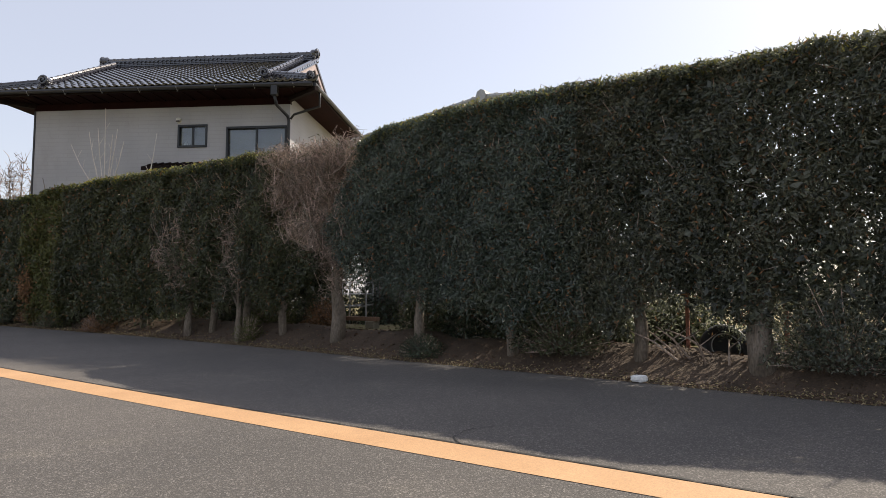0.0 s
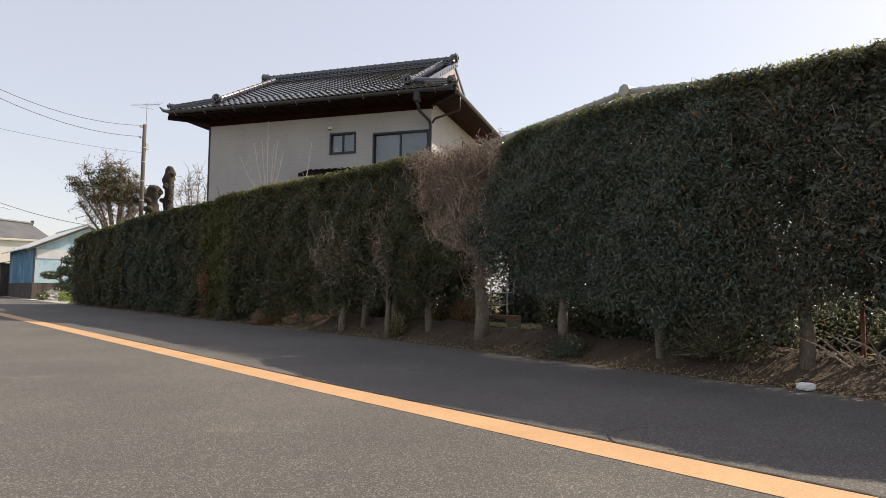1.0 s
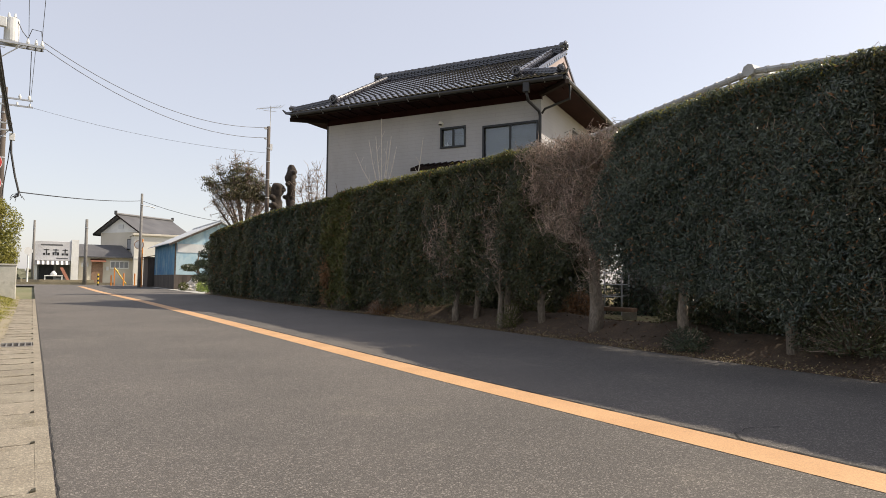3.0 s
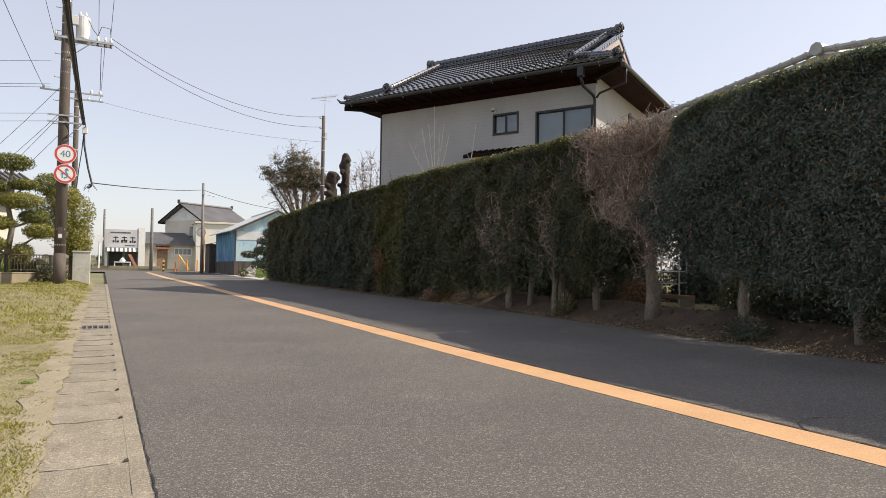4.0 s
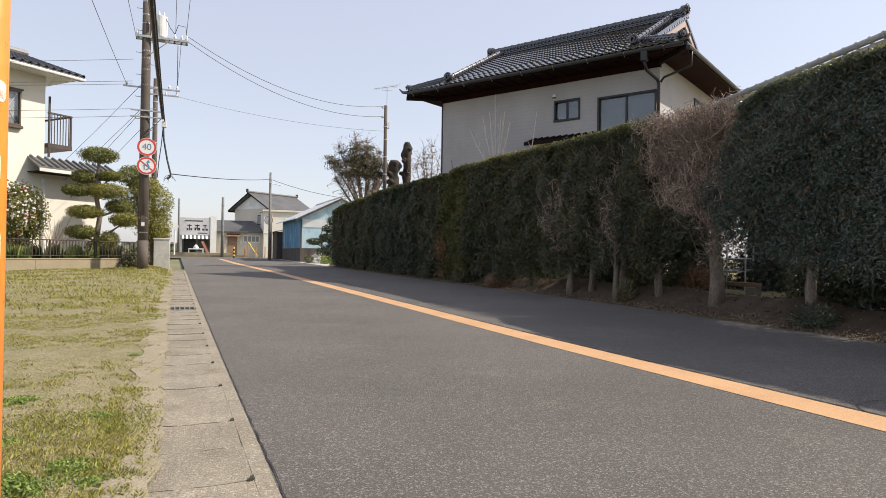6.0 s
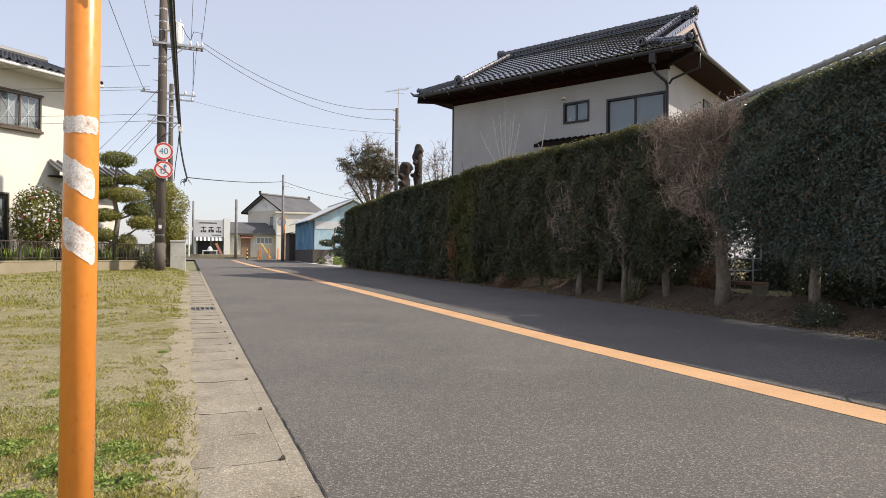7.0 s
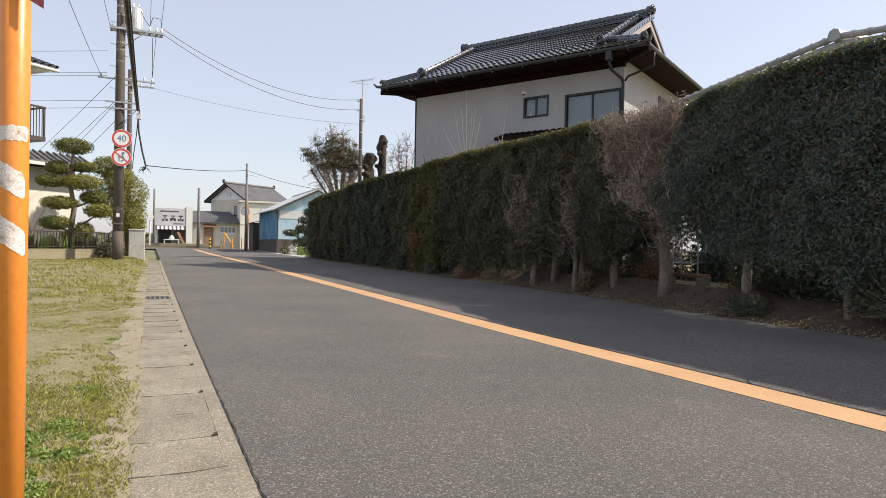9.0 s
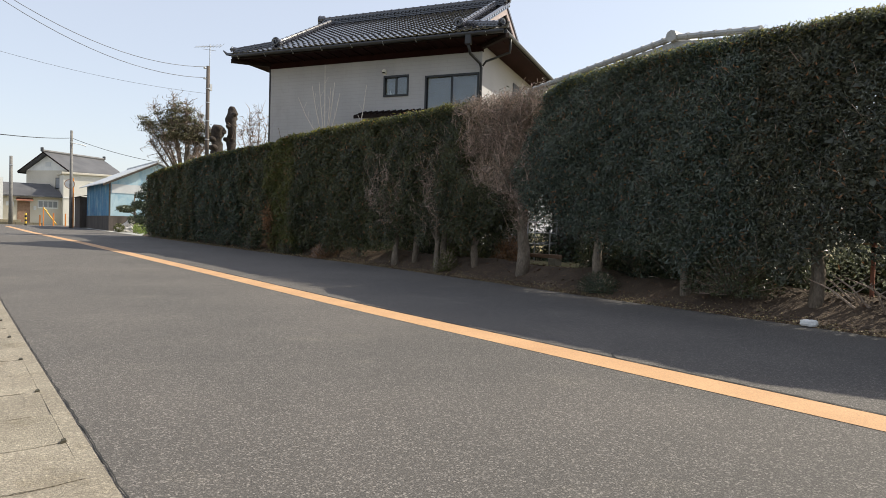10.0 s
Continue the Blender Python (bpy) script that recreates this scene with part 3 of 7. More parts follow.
verge("leaf_litter", 8000, 21, M_LITTER, "dry brown leaves along the road's edge")
verge("verge_grass", 7000, 22, M_STRAW, "thin dry grass along the road's edge")
rng = np.random.default_rng(31)
P = np.array([(x, y, bank(x, y) + 0.012) for x, y in zip(rng.uniform(7.3, 11, 4000), rng.uniform(-2, 16, 4000))])
tagged(quads("leaf_litter", leaves(P, np.tile([[0, 0, 1.0]], (4000, 1)), 0.06, 0.03, rng, 0.5), M_LITTER), "dry fallen leaves on the bank and yard", "leaf litter", kind="stuff")


def weed(seed, size, count, material=M_WEED):
    rng = np.random.default_rng(seed)
    a = rng.uniform(0, 6.283, count)
    r = size * np.sqrt(rng.random(count)) * (0.72 + 0.3 * np.sin(2 * a + seed) + 0.22 * np.sin(5 * a + 2 * seed)) * rng.uniform(0.8, 1.3, count)
    h = 0.30 * size * np.sqrt(np.maximum(0.05, 1 - (r / size) ** 2)) * rng.uniform(0.2, 1.0, count)
    P = np.stack([r * np.cos(a), r * np.sin(a), h], 1)
    out = unit(P * np.array([1, 1, 0.5]) + np.array([0, 0, 0.4 * size]))
    return leaves(P, out, 0.019, 0.009, rng, 0.8)


WEEDS = [(-0.95, 2.75, 0.20), (-0.78, 2.98, 0.14), (-1.25, 3.05, 0.18), (-0.72, 2.55, 0.12), (-1.9, 2.6, 0.2), (-2.1, 3.3, 0.14), (-0.75, 3.9, 0.10),
         (-1.5, 2.2, 0.16), (-0.8, 2.1, 0.14), (-1.2, 4.3, 0.12), (-2.6, 4.4, 0.15), (-0.7, 6.1, 0.08), (-0.86, 2.32, 0.11), (-1.05, 2.45, 0.13), (-1.35, 2.75, 0.10), (-0.68, 2.82, 0.09), (-1.1, 3.4, 0.1)]
for i, (x, y, s) in enumerate(WEEDS):
    w = thing("weed", at(x, y, lawn_z(x, y) - 0.005), "low leafy green weed growing in the lawn", "weed", "weeds in the lawn")
    tagged(quads("leaf_clump", weed(60 + i, s * 0.95, int(1500 * (s / 0.2) ** 2)), M_WEED, w), kind="stuff")

# ---- the hedge ----
TOP = [(-12, 2.9), (-0.6, 2.95), (-0.1, 3.1), (0.4, 3.29), (0.9, 3.32), (1.8, 3.35), (3.3, 3.36), (4.6, 3.42), (6.2, 3.38), (7.0, 3.26), (8.4, 3.38), (11.5, 3.42), (14, 3.48), (17, 3.44), (17.9, 3.34), (24, 3.35), (31, 3.08), (33, 2.9)]
LOW = [(-12, 0.4), (1, 0.62), (2.1, 0.82), (3, 0.66), (4.5, 0.66), (5.4, 0.86), (6.4, 1.06), (7.4, 1.05), (8.6, 0.80), (9.6, 0.84), (10.4, 0.86), (11.2, 0.74), (12.5, 0.50), (14, 0.34), (17, 0.24), (33, 0.15)]


def ripple(a, b, seed):
    return (np.sin(2.3 * a + 1.7 * b + seed) + 0.7 * np.sin(5.1 * a - 3.3 * b + 2 * seed) + 0.5 * np.sin(9.7 * b + 4.1 * a + 3 * seed)) / 2.2


def trunk(parent, height, r, seed, forks=5, lean=0.0, material=None, spread=0.45):
    """A tapered trunk with rising limbs, as parts of its shrub."""
    rng = random.Random(seed)
    pts = [Vector((0, 0, -0.12))]
    n = 7
    for i in range(1, n + 1):
        h = height * i / n
        pts.append(Vector((rng.uniform(-0.03, 0.03) + lean * h, rng.uniform(-0.04, 0.04) + 0.3 * lean * h, h)))
    rs = [r * (1.22 if i == 0 else 1.1 if i == 1 else 1.0 - 0.5 * i / n) for i in range(n + 1)]
    part("trunk", tubed(pts, rs, 9), material or M_BARK, parent, smooth=True)
    for k in range(forks):
        i = rng.randrange(2, n)
        a = rng.uniform(0, 6.283)
        p = pts[i]
        q = p + Vector((spread * 0.5 * math.cos(a), spread * math.sin(a), rng.uniform(0.3, 0.7)))
        w = q + Vector((spread * 0.3 * math.cos(a), spread * 0.8 * math.sin(a), rng.uniform(0.5, 1.0)))
        part("limb", tubed([p, p.lerp(q, 0.5) + Vector((0, 0, -0.03)), q, w], [r * 0.5, r * 0.42, r * 0.3, r * 0.12], 6), material or M_BARK, parent, smooth=True)
    return pts


def crown_places(y0, y1, count, rng, seed, thin=0.0, inner=0.35, depth=1.15):
    """Places of leaves over the clipped faces of one stretch of hedge, with ways outwards."""
    Y = rng.uniform(y0 - 0.12, y1 + 0.12, count)
    edge = np.interp(Y, [a for a, _ in EDGE], [b for _, b in EDGE]) - 0.06 + np.interp(Y, [0.8, 3.6], [0.42, 0.0])
    top = np.interp(Y, [a for a, _ in TOP], [b for _, b in TOP])
    low = np.interp(Y, [a for a, _ in LOW], [b for _, b in LOW])
    pick = rng.random(count)
    u, v = rng.random(count), rng.random(count)
    into = np.abs(rng.normal(0, 0.10, count))
    X = np.zeros(count)
    Z = np.zeros(count)
    out = np.zeros((count, 3))
    lowest = low + 0.20 * ripple(1.6 * Y, Y * 0, seed) + 0.10 * rng.normal(0, 1, count)
    f = pick < 0.60
    bow = 0.10 * (2 * v - 1) ** 2 * 1.2
    X[f] = (edge + bow + into + 0.09 * ripple(0.9 * Y, 2.6 * v, seed) + 0.05 * ripple(2.3 * Y, 6 * v, seed + 2))[f]
    Z[f] = (lowest + (top - lowest) * v)[f]
    out[f] = (-1, 0, 0.35)
    g = (pick >= 0.60) & (pick < 0.76)
    X[g] = (edge + 0.03 + (depth - 0.06) * u)[g]
    Z[g] = (top - into * 0.8 - 0.08 * (2 * u - 1) ** 4 + 0.045 * ripple(1.3 * Y, 2 * u, seed) + 0.02 * rng.normal(0, 1, count))[g]
    out[g] = (0, 0, 1)
    b = (pick >= 0.76) & (pick < 1 - inner * 0.3)
    X[b] = (edge + depth - into)[b]
    skirt = np.where(Y < 6.8, 0.45, 0.2)
    Z[b] = (lowest - skirt + (top - lowest + skirt) * v)[b]
    out[b] = (1, 0, 0.3)
    i = pick >= 1 - inner * 0.3
    X[i] = (edge + 0.15 + (depth - 0.3) * u)[i]
    Z[i] = (lowest + 0.1 + (top - lowest - 0.2) * v)[i]
    out[i] = (0, 0, 1)
    gap = ripple(Y * 1.9, Z * 2.1, seed * 1.3) * 0.8 + rng.normal(0, 0.8, count)
    keep = gap < 1.25 - thin * (1.15 - 0.55 * np.clip((Z - 1.2) / 2, 0, 1)) - 0.75 * np.clip(1 - (Z - low) / 0.95, 0, 1) * (Y > 2.5) * ~(b & (Y < 6.8))
    near_end = 6.95 + 0.6 * np.exp(-((Z - 1.9) / 0.62) ** 2) + 0.06 * rng.normal(0, 1, count)
    far_end = 9.15 - 1.2 * np.exp(-((Z - 1.35) / 0.5) ** 2) + 0.06 * rng.normal(0, 1, count)
    keep &= (Y < near_end) | (Y > far_end)          # the bare shrub stands between
    P = np.stack([X, Y, Z + np.array([rise(y) for y in Y])], 1)
    return P[keep], out[keep]


# M_LEAFO and M_LEAFN carry the near stretches' glare and sun in their colour
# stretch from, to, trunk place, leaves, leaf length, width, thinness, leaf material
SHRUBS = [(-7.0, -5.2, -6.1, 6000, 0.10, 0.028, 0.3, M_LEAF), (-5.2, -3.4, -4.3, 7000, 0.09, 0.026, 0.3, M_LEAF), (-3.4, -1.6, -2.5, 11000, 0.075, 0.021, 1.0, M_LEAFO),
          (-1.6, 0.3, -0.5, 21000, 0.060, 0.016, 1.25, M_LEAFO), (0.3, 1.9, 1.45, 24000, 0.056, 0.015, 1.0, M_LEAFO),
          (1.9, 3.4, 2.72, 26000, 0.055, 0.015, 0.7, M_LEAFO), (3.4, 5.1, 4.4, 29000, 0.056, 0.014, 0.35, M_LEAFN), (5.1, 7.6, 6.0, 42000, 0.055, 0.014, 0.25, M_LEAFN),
          (7.75, 9.7, 9.15, 22000, 0.058, 0.016, 0.25, M_LEAF), (9.7, 10.75, 10.2, 12000, 0.060, 0.017, 0.45, M_LEAF),
          (10.75, 12.5, 11.3, 13000, 0.07, 0.021, 0.45, M_LEAF), (12.5, 14.7, 13.8, 15000, 0.075, 0.023, 0.15, M_LEAF), (14.7, 16.6, 15.6, 12000, 0.08, 0.025, 0.1, M_LEAF),
          (16.6, 18.2, 17.4, 10000, 0.085, 0.027, 0.2, M_LEAFY), (18.2, 20.4, 19.2, 11000, 0.09, 0.028, 0.1, M_LEAF), (20.4, 22.8, 21.6, 11000, 0.095, 0.03, 0.0, M_LEAFB),
          (22.8, 25.4, 24.0, 11000, 0.10, 0.032, 0.0, M_LEAFB), (25.4, 28.0, 26.7, 10000, 0.11, 0.034, 0.0, M_LEAF), (28.0, 30.4, 29.2, 9000, 0.115, 0.036, 0.0, M_LEAF), (30.4, 32.4, 31.4, 8000, 0.12, 0.038, 0.0, M_LEAF)]
for k, (y0, y1, yt, count, ln, wd, thin, leafm) in enumerate(SHRUBS):
    xt = along(EDGE, yt) + 0.48
    base = Vector((xt, yt, bank(xt, yt)))
    label = ("yellowing clipped evergreen hedge shrub" if leafm is M_LEAFY else
             "thinning clipped evergreen hedge shrub with bare lower trunk" if thin > 0.4 else "dense dark green clipped evergreen hedge shrub")
    shrub = thing("hedge_shrub", Matrix.Translation(base), label, "hedge", "shrubs of the roadside hedge")
    r = 0.11 if yt == 1.45 else 0.068 if yt < 8 else 0.062
    near = yt < 3.2
    trunk(shrub, 2.4, r, 100 + k, 6, 0.15 if near else 0.02 * (-1) ** k, spread=0.3 if near else 0.45)
    rng = np.random.default_rng(200 + k)
    P, out = crown_places(y0, y1, int(count * (2.7 if yt < 13 else 1.9)), rng, k + 1.0, thin)
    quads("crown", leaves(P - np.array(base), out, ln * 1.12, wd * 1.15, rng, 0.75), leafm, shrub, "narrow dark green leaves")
    ni = int(3600 * (y1 - y0) / 1.8 * (1 - 0.42 * min(thin, 1.0)))
    P, out = crown_places(y0, y1, ni * 3, rng, k + 1.0, thin * 0.8, 2.6)
    deep = P[:, 0] > np.interp(P[:, 1], [a for a, _ in EDGE], [b for _, b in EDGE]) + 0.16
    P, out = P[deep], out[deep]
    quads("inner_foliage", leaves(P - np.array(base), out * 0 + np.array([-0.8, 0, 0.4]), 0.15, 0.06, rng, 0.7), leafm, shrub)
    # yellowish tips along the clipped top, with sunlight put into their colour
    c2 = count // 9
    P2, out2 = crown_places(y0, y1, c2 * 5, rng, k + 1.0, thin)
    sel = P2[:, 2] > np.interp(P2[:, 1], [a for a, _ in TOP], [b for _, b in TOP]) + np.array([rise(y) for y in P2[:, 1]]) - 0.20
    tips_ = quads("young_growth", leaves(P2[sel] - np.array(base) + np.array([0, 0, 0.03]), out2[sel] * 0 + np.array([0, 0, 1.0]), ln, wd, rng, 0.9), M_TOPIY, shrub, "yellowish leaf tips with sunlight in their colour")
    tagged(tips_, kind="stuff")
    # bare twigs inside
    nt = 900 if yt < 12.5 else 300
    A, o = crown_places(y0, y1, nt, rng, k + 1.0, 0.0, 1.6)
    A = A + np.array([0.16, 0, 0])
    B = A + np.stack([rng.uniform(-0.25, 0.05, len(A)), rng.normal(0, 0.16, len(A)), rng.uniform(0.0, 0.35, len(A))], 1)
    B[:, 2] = np.minimum(B[:, 2], np.interp(B[:, 1], [a for a, _ in TOP], [b for _, b in TOP]) + np.array([rise(y) for y in B[:, 1]]) + 0.03)
    tagged(sticks("twig_mass", A - np.array(base), B - np.array(base), 0.0055, 0.002, M_TWIG, shrub), kind="stuff")
    nd = count // 14
    P, out = crown_places(y0, y1, nd, rng, k + 1.0, thin)
    quads("dry_leaves", leaves(P - np.array(base) - np.array([0.02, 0, 0]), out, ln * 1.1, wd * 1.3, rng, 0.9), M_DEAD, shrub, "scattered dry brown leaves")


def twiggy(name, base, y0, y1, z0, z1, x0, x1, count, seed, label, category, limbs=9, r=0.10, group="", stem=1.35, first=3):
    """A leafless shrub: forked limbs ending in a mesh of fine twigs."""
    ob = thing(name, Matrix.Translation(base), label, category, group)
    rng = np.random.default_rng(seed)
    rr = random.Random(seed)
    pts = trunk(ob, stem, r, seed, 0, 0.03)
    ends = []
    for k in range(limbs):
        s = pts[rr.randrange(first, len(pts))]
        goal = Vector((rr.uniform(x0, x1), rr.uniform(y0, y1), rr.uniform(z0 + (0.36 if stem > 1.5 else 0.5) * (z1 - z0), z1))) - base
        mid = s.lerp(goal, 0.45) + Vector((rr.uniform(-0.15, 0.15), rr.uniform(-0.3, 0.3), rr.uniform(-0.3, 0.12)))
        part("limb", tubed([s, mid, goal], [r * 0.42, r * 0.26, r * 0.07], 6), M_BARK, ob, smooth=True)
        ends += [np.array(s.lerp(mid, t)) for t in (0.6, 0.8)] + [np.array(mid.lerp(goal, t)) for t in (0.0, 0.2, 0.4, 0.6, 0.8, 1.0)]
    if stem > 1.5:
        ends += [np.array(p) for p in pts[2:]] * 4
    ends = np.array(ends)
    lo, hi = np.array([x0, y0, z0]) - np.array(base), np.array([x1, y1, z1]) - np.array(base)
    A = ends[rng.integers(0, len(ends), count // 4)] + rng.normal(0, 0.02, (count // 4, 3))
    B = A + rng.normal(0, 0.16, A.shape) + np.array([0, 0, 0.16])
    C = np.concatenate([A, B])
    E = np.concatenate([B, B + rng.normal(0, 0.10, B.shape) + np.array([0, 0, 0.10])])
    for _ in range(3):
        src = E[rng.integers(0, len(E), count // 2)]
        to = src + rng.normal(0, 0.075, src.shape) + np.array([-0.015, 0, 0.02])
        C, E = np.concatenate([C, src]), np.concatenate([E, to])
    ok = ((E > lo) & (E < hi)).all(1)
    tagged(sticks("twig_mass", C[ok], E[ok], 0.0040, 0.0018, M_TWIG, ob, "tangled brown bare twigs"), "tangled brown bare twigs", kind="stuff")
    return ob, E[ok]


b = Vector((7.72, 7.80, bank(7.72, 7.80)))
bare, tips = twiggy("bare_shrub", b, 6.8, 9.3, 0.6, 3.46, 7.12, 8.4, 20000, 77, "leafless brown shrub standing in the green hedge", "shrub", 46, 0.105, "", 2.7, 3)
rng = np.random.default_rng(78)
sel = rng.integers(0, len(tips), 5000)
quads("few_leaves", leaves(tips[sel], np.tile([[-1, 0, 0.4]], (5000, 1)), 0.06, 0.018, rng, 0.9), M_LEAF, bare, "a few remaining green leaves")
b = Vector((7.6, 11.75, bank(7.6, 11.75)))
twiggy("bare_shrub", b, 10.5, 12.6, 0.5, 2.8, 7.18, 7.8, 2200, 79, "half-dead shrub with bare twigs among green leaves", "shrub", 12, 0.07)
b = Vector((7.5, 10.05, bank(7.5, 10.05)))
twiggy("bare_shrub", b, 9.4, 10.7, 0.9, 3.0, 7.16, 7.7, 1100, 80, "half-dead shrub with bare twigs among green leaves", "shrub", 9, 0.06)


def low_bush(x, y, rx, ry, h, count, seed, material, label, twig=200, ln=0.05):
    base = Vector((x, y, bank(x, y) - 0.02))
    ob = thing("low_bush", Matrix.Translation(base), label, "bush", "low bushes at the hedge's foot")
    rng = np.random.default_rng(seed)
    d = unit(rng.normal(0, 1, (count, 3)))
    d[:, 2] = np.abs(d[:, 2])
    rad = rng.uniform(0.5, 1.05, (count, 1)) * (1 + 0.16 * ripple(4 * d[:, 0], 4 * d[:, 1], seed)[:, None])
    P = d * rad * np.array([rx, ry, h])
    quads("foliage", leaves(P, d, ln, ln * 0.4, rng, 0.7), material, ob)
    A = d[:twig] * np.array([rx, ry, h]) * 0.1
    sticks("twig_mass", A, d[:twig] * np.array([rx, ry, h]) * rng.uniform(0.7, 1.12, (twig, 1)), 0.006, 0.002, M_TWIG, ob)
    return ob


low_bush(7.36, 5.8, 0.28, 0.36, 0.30, 3600, 301, M_LEAFB, "small rounded dark bush at the hedge's foot", 200, 0.035)
low_bush(7.42, 3.75, 0.48, 0.62, 0.78, 6500, 302, M_LEAF, "twiggy dull green bush at the hedge's foot", 320, 0.042)
low_bush(7.15, 0.75, 0.5, 0.75, 0.8, 9500, 303, M_LEAFO, "spreading green bush at the hedge's foot", 110, 0.042)
low_bush(7.2, -0.9, 0.5, 0.8, 0.7, 7000, 304, M_LEAFO, "spreading green bush at the hedge's foot", 110, 0.042)
low_bush(7.55, 18.3, 0.42, 0.5, 0.5, 1800, 305, M_DEAD, "low bush of dry orange-brown leaves")
low_bush(7.5, 17.1, 0.4, 0.55, 0.48, 1800, 306, M_LEAF, "low dark bush at the hedge's foot")
low_bush(7.5, 19.6, 0.45, 0.6, 0.5, 1800, 307, M_LEAFB, "low dark bush at the hedge's foot")
low_bush(7.5, 22.2, 0.45, 0.8, 0.45, 1800, 308, M_LEAFB, "low dark bush at the hedge's foot")
low_bush(7.5, 15.0, 0.35, 0.5, 0.4, 1500, 309, M_DEAD, "low bush of dry brown twigs", 500)
low_bush(7.6, 9.9, 0.25, 0.3, 0.45, 900, 310, M_LEAFY, "small yellow-green bush on the bank", 150)
# dark mass behind the trunks, filled in to keep sun off the bank
for k, y in enumerate((3.5, 4.2, 4.95, 5.6, 6.3)):
    low_bush(8.2, y, 0.3, 0.5, 0.85 + 0.1 * (k % 2), 2600, 320 + k, M_LEAFB if k % 2 else M_LEAF, "dark evergreen undergrowth added to screen light behind the hedge's trunks", 200, 0.075)
low_bush(8.45, 10.3, 0.4, 0.55, 0.85, 2600, 326, M_LEAFY, "yellow-green shrub lit behind the hedge's trunks", 300, 0.06)
low_bush(8.9, 9.35, 0.35, 0.45, 0.55, 1800, 327, M_DEAD, "low brown bush behind the hedge's trunks", 300, 0.06)
# added to close the white gaps between the trunks
low_bush(9.3, 10.1, 0.45, 0.7, 1.5, 3200, 328, M_LEAF, "dark evergreen undergrowth added to screen light behind the hedge's trunks", 250, 0.08)
low_bush(8.7, 6.8, 0.45, 0.5, 1.1, 1400, 311, M_LEAFY, "bright yellow-green shrub behind the hedge", 150)
low_bush(9.2, 10.9, 0.5, 0.6, 1.0, 1400, 312, M_LEAFY, "bright yellow-green shrub behind the hedge", 150)
low_bush(9.6, 1.2, 0.9, 1.0, 1.2, 2600, 313, M_LEAFY, "bright yellow-green shrub behind the hedge", 250)
low_bush(9.4, -1.0, 0.8, 1.0, 1.1, 2200, 314, M_WEED, "bright green shrub behind the hedge", 250)
# back row added as a dark screen against the bright yard
for k, (x, y, s, hh) in enumerate(((9.5, 13.4, 1.0, 1.2), (9.3, 12.2, 0.8, 0.9), (9.9, 7.4, 0.7, 1.0), (9.4, 5.6, 0.9, 1.3), (9.3, 4.2, 0.9, 1.2), (9.5, 2.9, 0.7, 0.8), (9.2, 15.2, 0.9, 1.3), (10.9, 11.3, 0.9, 1.5), (11.2, 9.9, 0.8, 1.2))):
    low_bush(x, y, s * 0.8, s, hh, 2400, 350 + k, M_LEAF if k % 2 else M_LEAFB, "dark evergreen shrub added in the yard to dim the hedge's gaps", 260, 0.11)
# a dead brown spray in the hedge's face
b = Vector((7.25, 18.0, bank(7.3, 18.0)))
spray = thing("dead_branch", Matrix.Translation(b), "withered branch with orange-brown leaves in the hedge", "branch")
rng = np.random.default_rng(330)
P = rng.normal(0, 1, (420, 3)) * np.array([0.06, 0.16, 0.24]) + np.array([-0.14, 0, 0.95])
quads("dry_leaves", leaves(P, np.tile([[-1, 0, 0.4]], (420, 1)), 0.09, 0.03, rng, 0.8), M_DEAD, spray)
part("stem", tubed([(0.15, 0, -0.05), (0.05, 0.02, 0.5), (-0.1, 0, 1.2)], [0.02, 0.015, 0.005], 6), M_BARK, spray)
# fallen brushwood near the gap
rng = np.random.default_rng(340)
for k in range(7):
    a = rng.uniform(0, 3.14)
    p = Vector((7.3 + rng.uniform(-0.2, 0.3), 2.0 + rng.uniform(-0.45, 0.4), 0))
    p.z = bank(p.x, p.y) + 0.02
    st = thing("fallen_stick", Matrix.Translation(p), "pale broken stick leaning on the bank", "stick", "brushwood on the bank")
    q = Vector((0.35 * math.cos(a), 0.5 * math.sin(a), rng.uniform(0.15, 0.42)))
    part("stem", tubed([(0, 0, -0.02), q * 0.5 + Vector((0, 0, 0.03)), q], [0.014, 0.011, 0.005], 5), M_TWIG, st)
    part("side_twig", tubed([q * 0.5 + Vector((0, 0, 0.03)), q * 0.5 + Vector((0.12, -0.14, 0.16))], [0.008, 0.003], 4), M_TWIG, st)

# ---- the tile-roofed house behind the hedge ----
HM = pose(12.212, 14.186, 0.25, 0, 0, 119.58)
WL, WD, EZ = 7.79, 6.0, 6.44       # wall length and depth; eave height over the house's base
SL, OV = 0.530, 0.9                # roof slope and overhang
house = thing("house", HM, "two-storey pale stucco house with a glazed dark tile roof", "house")


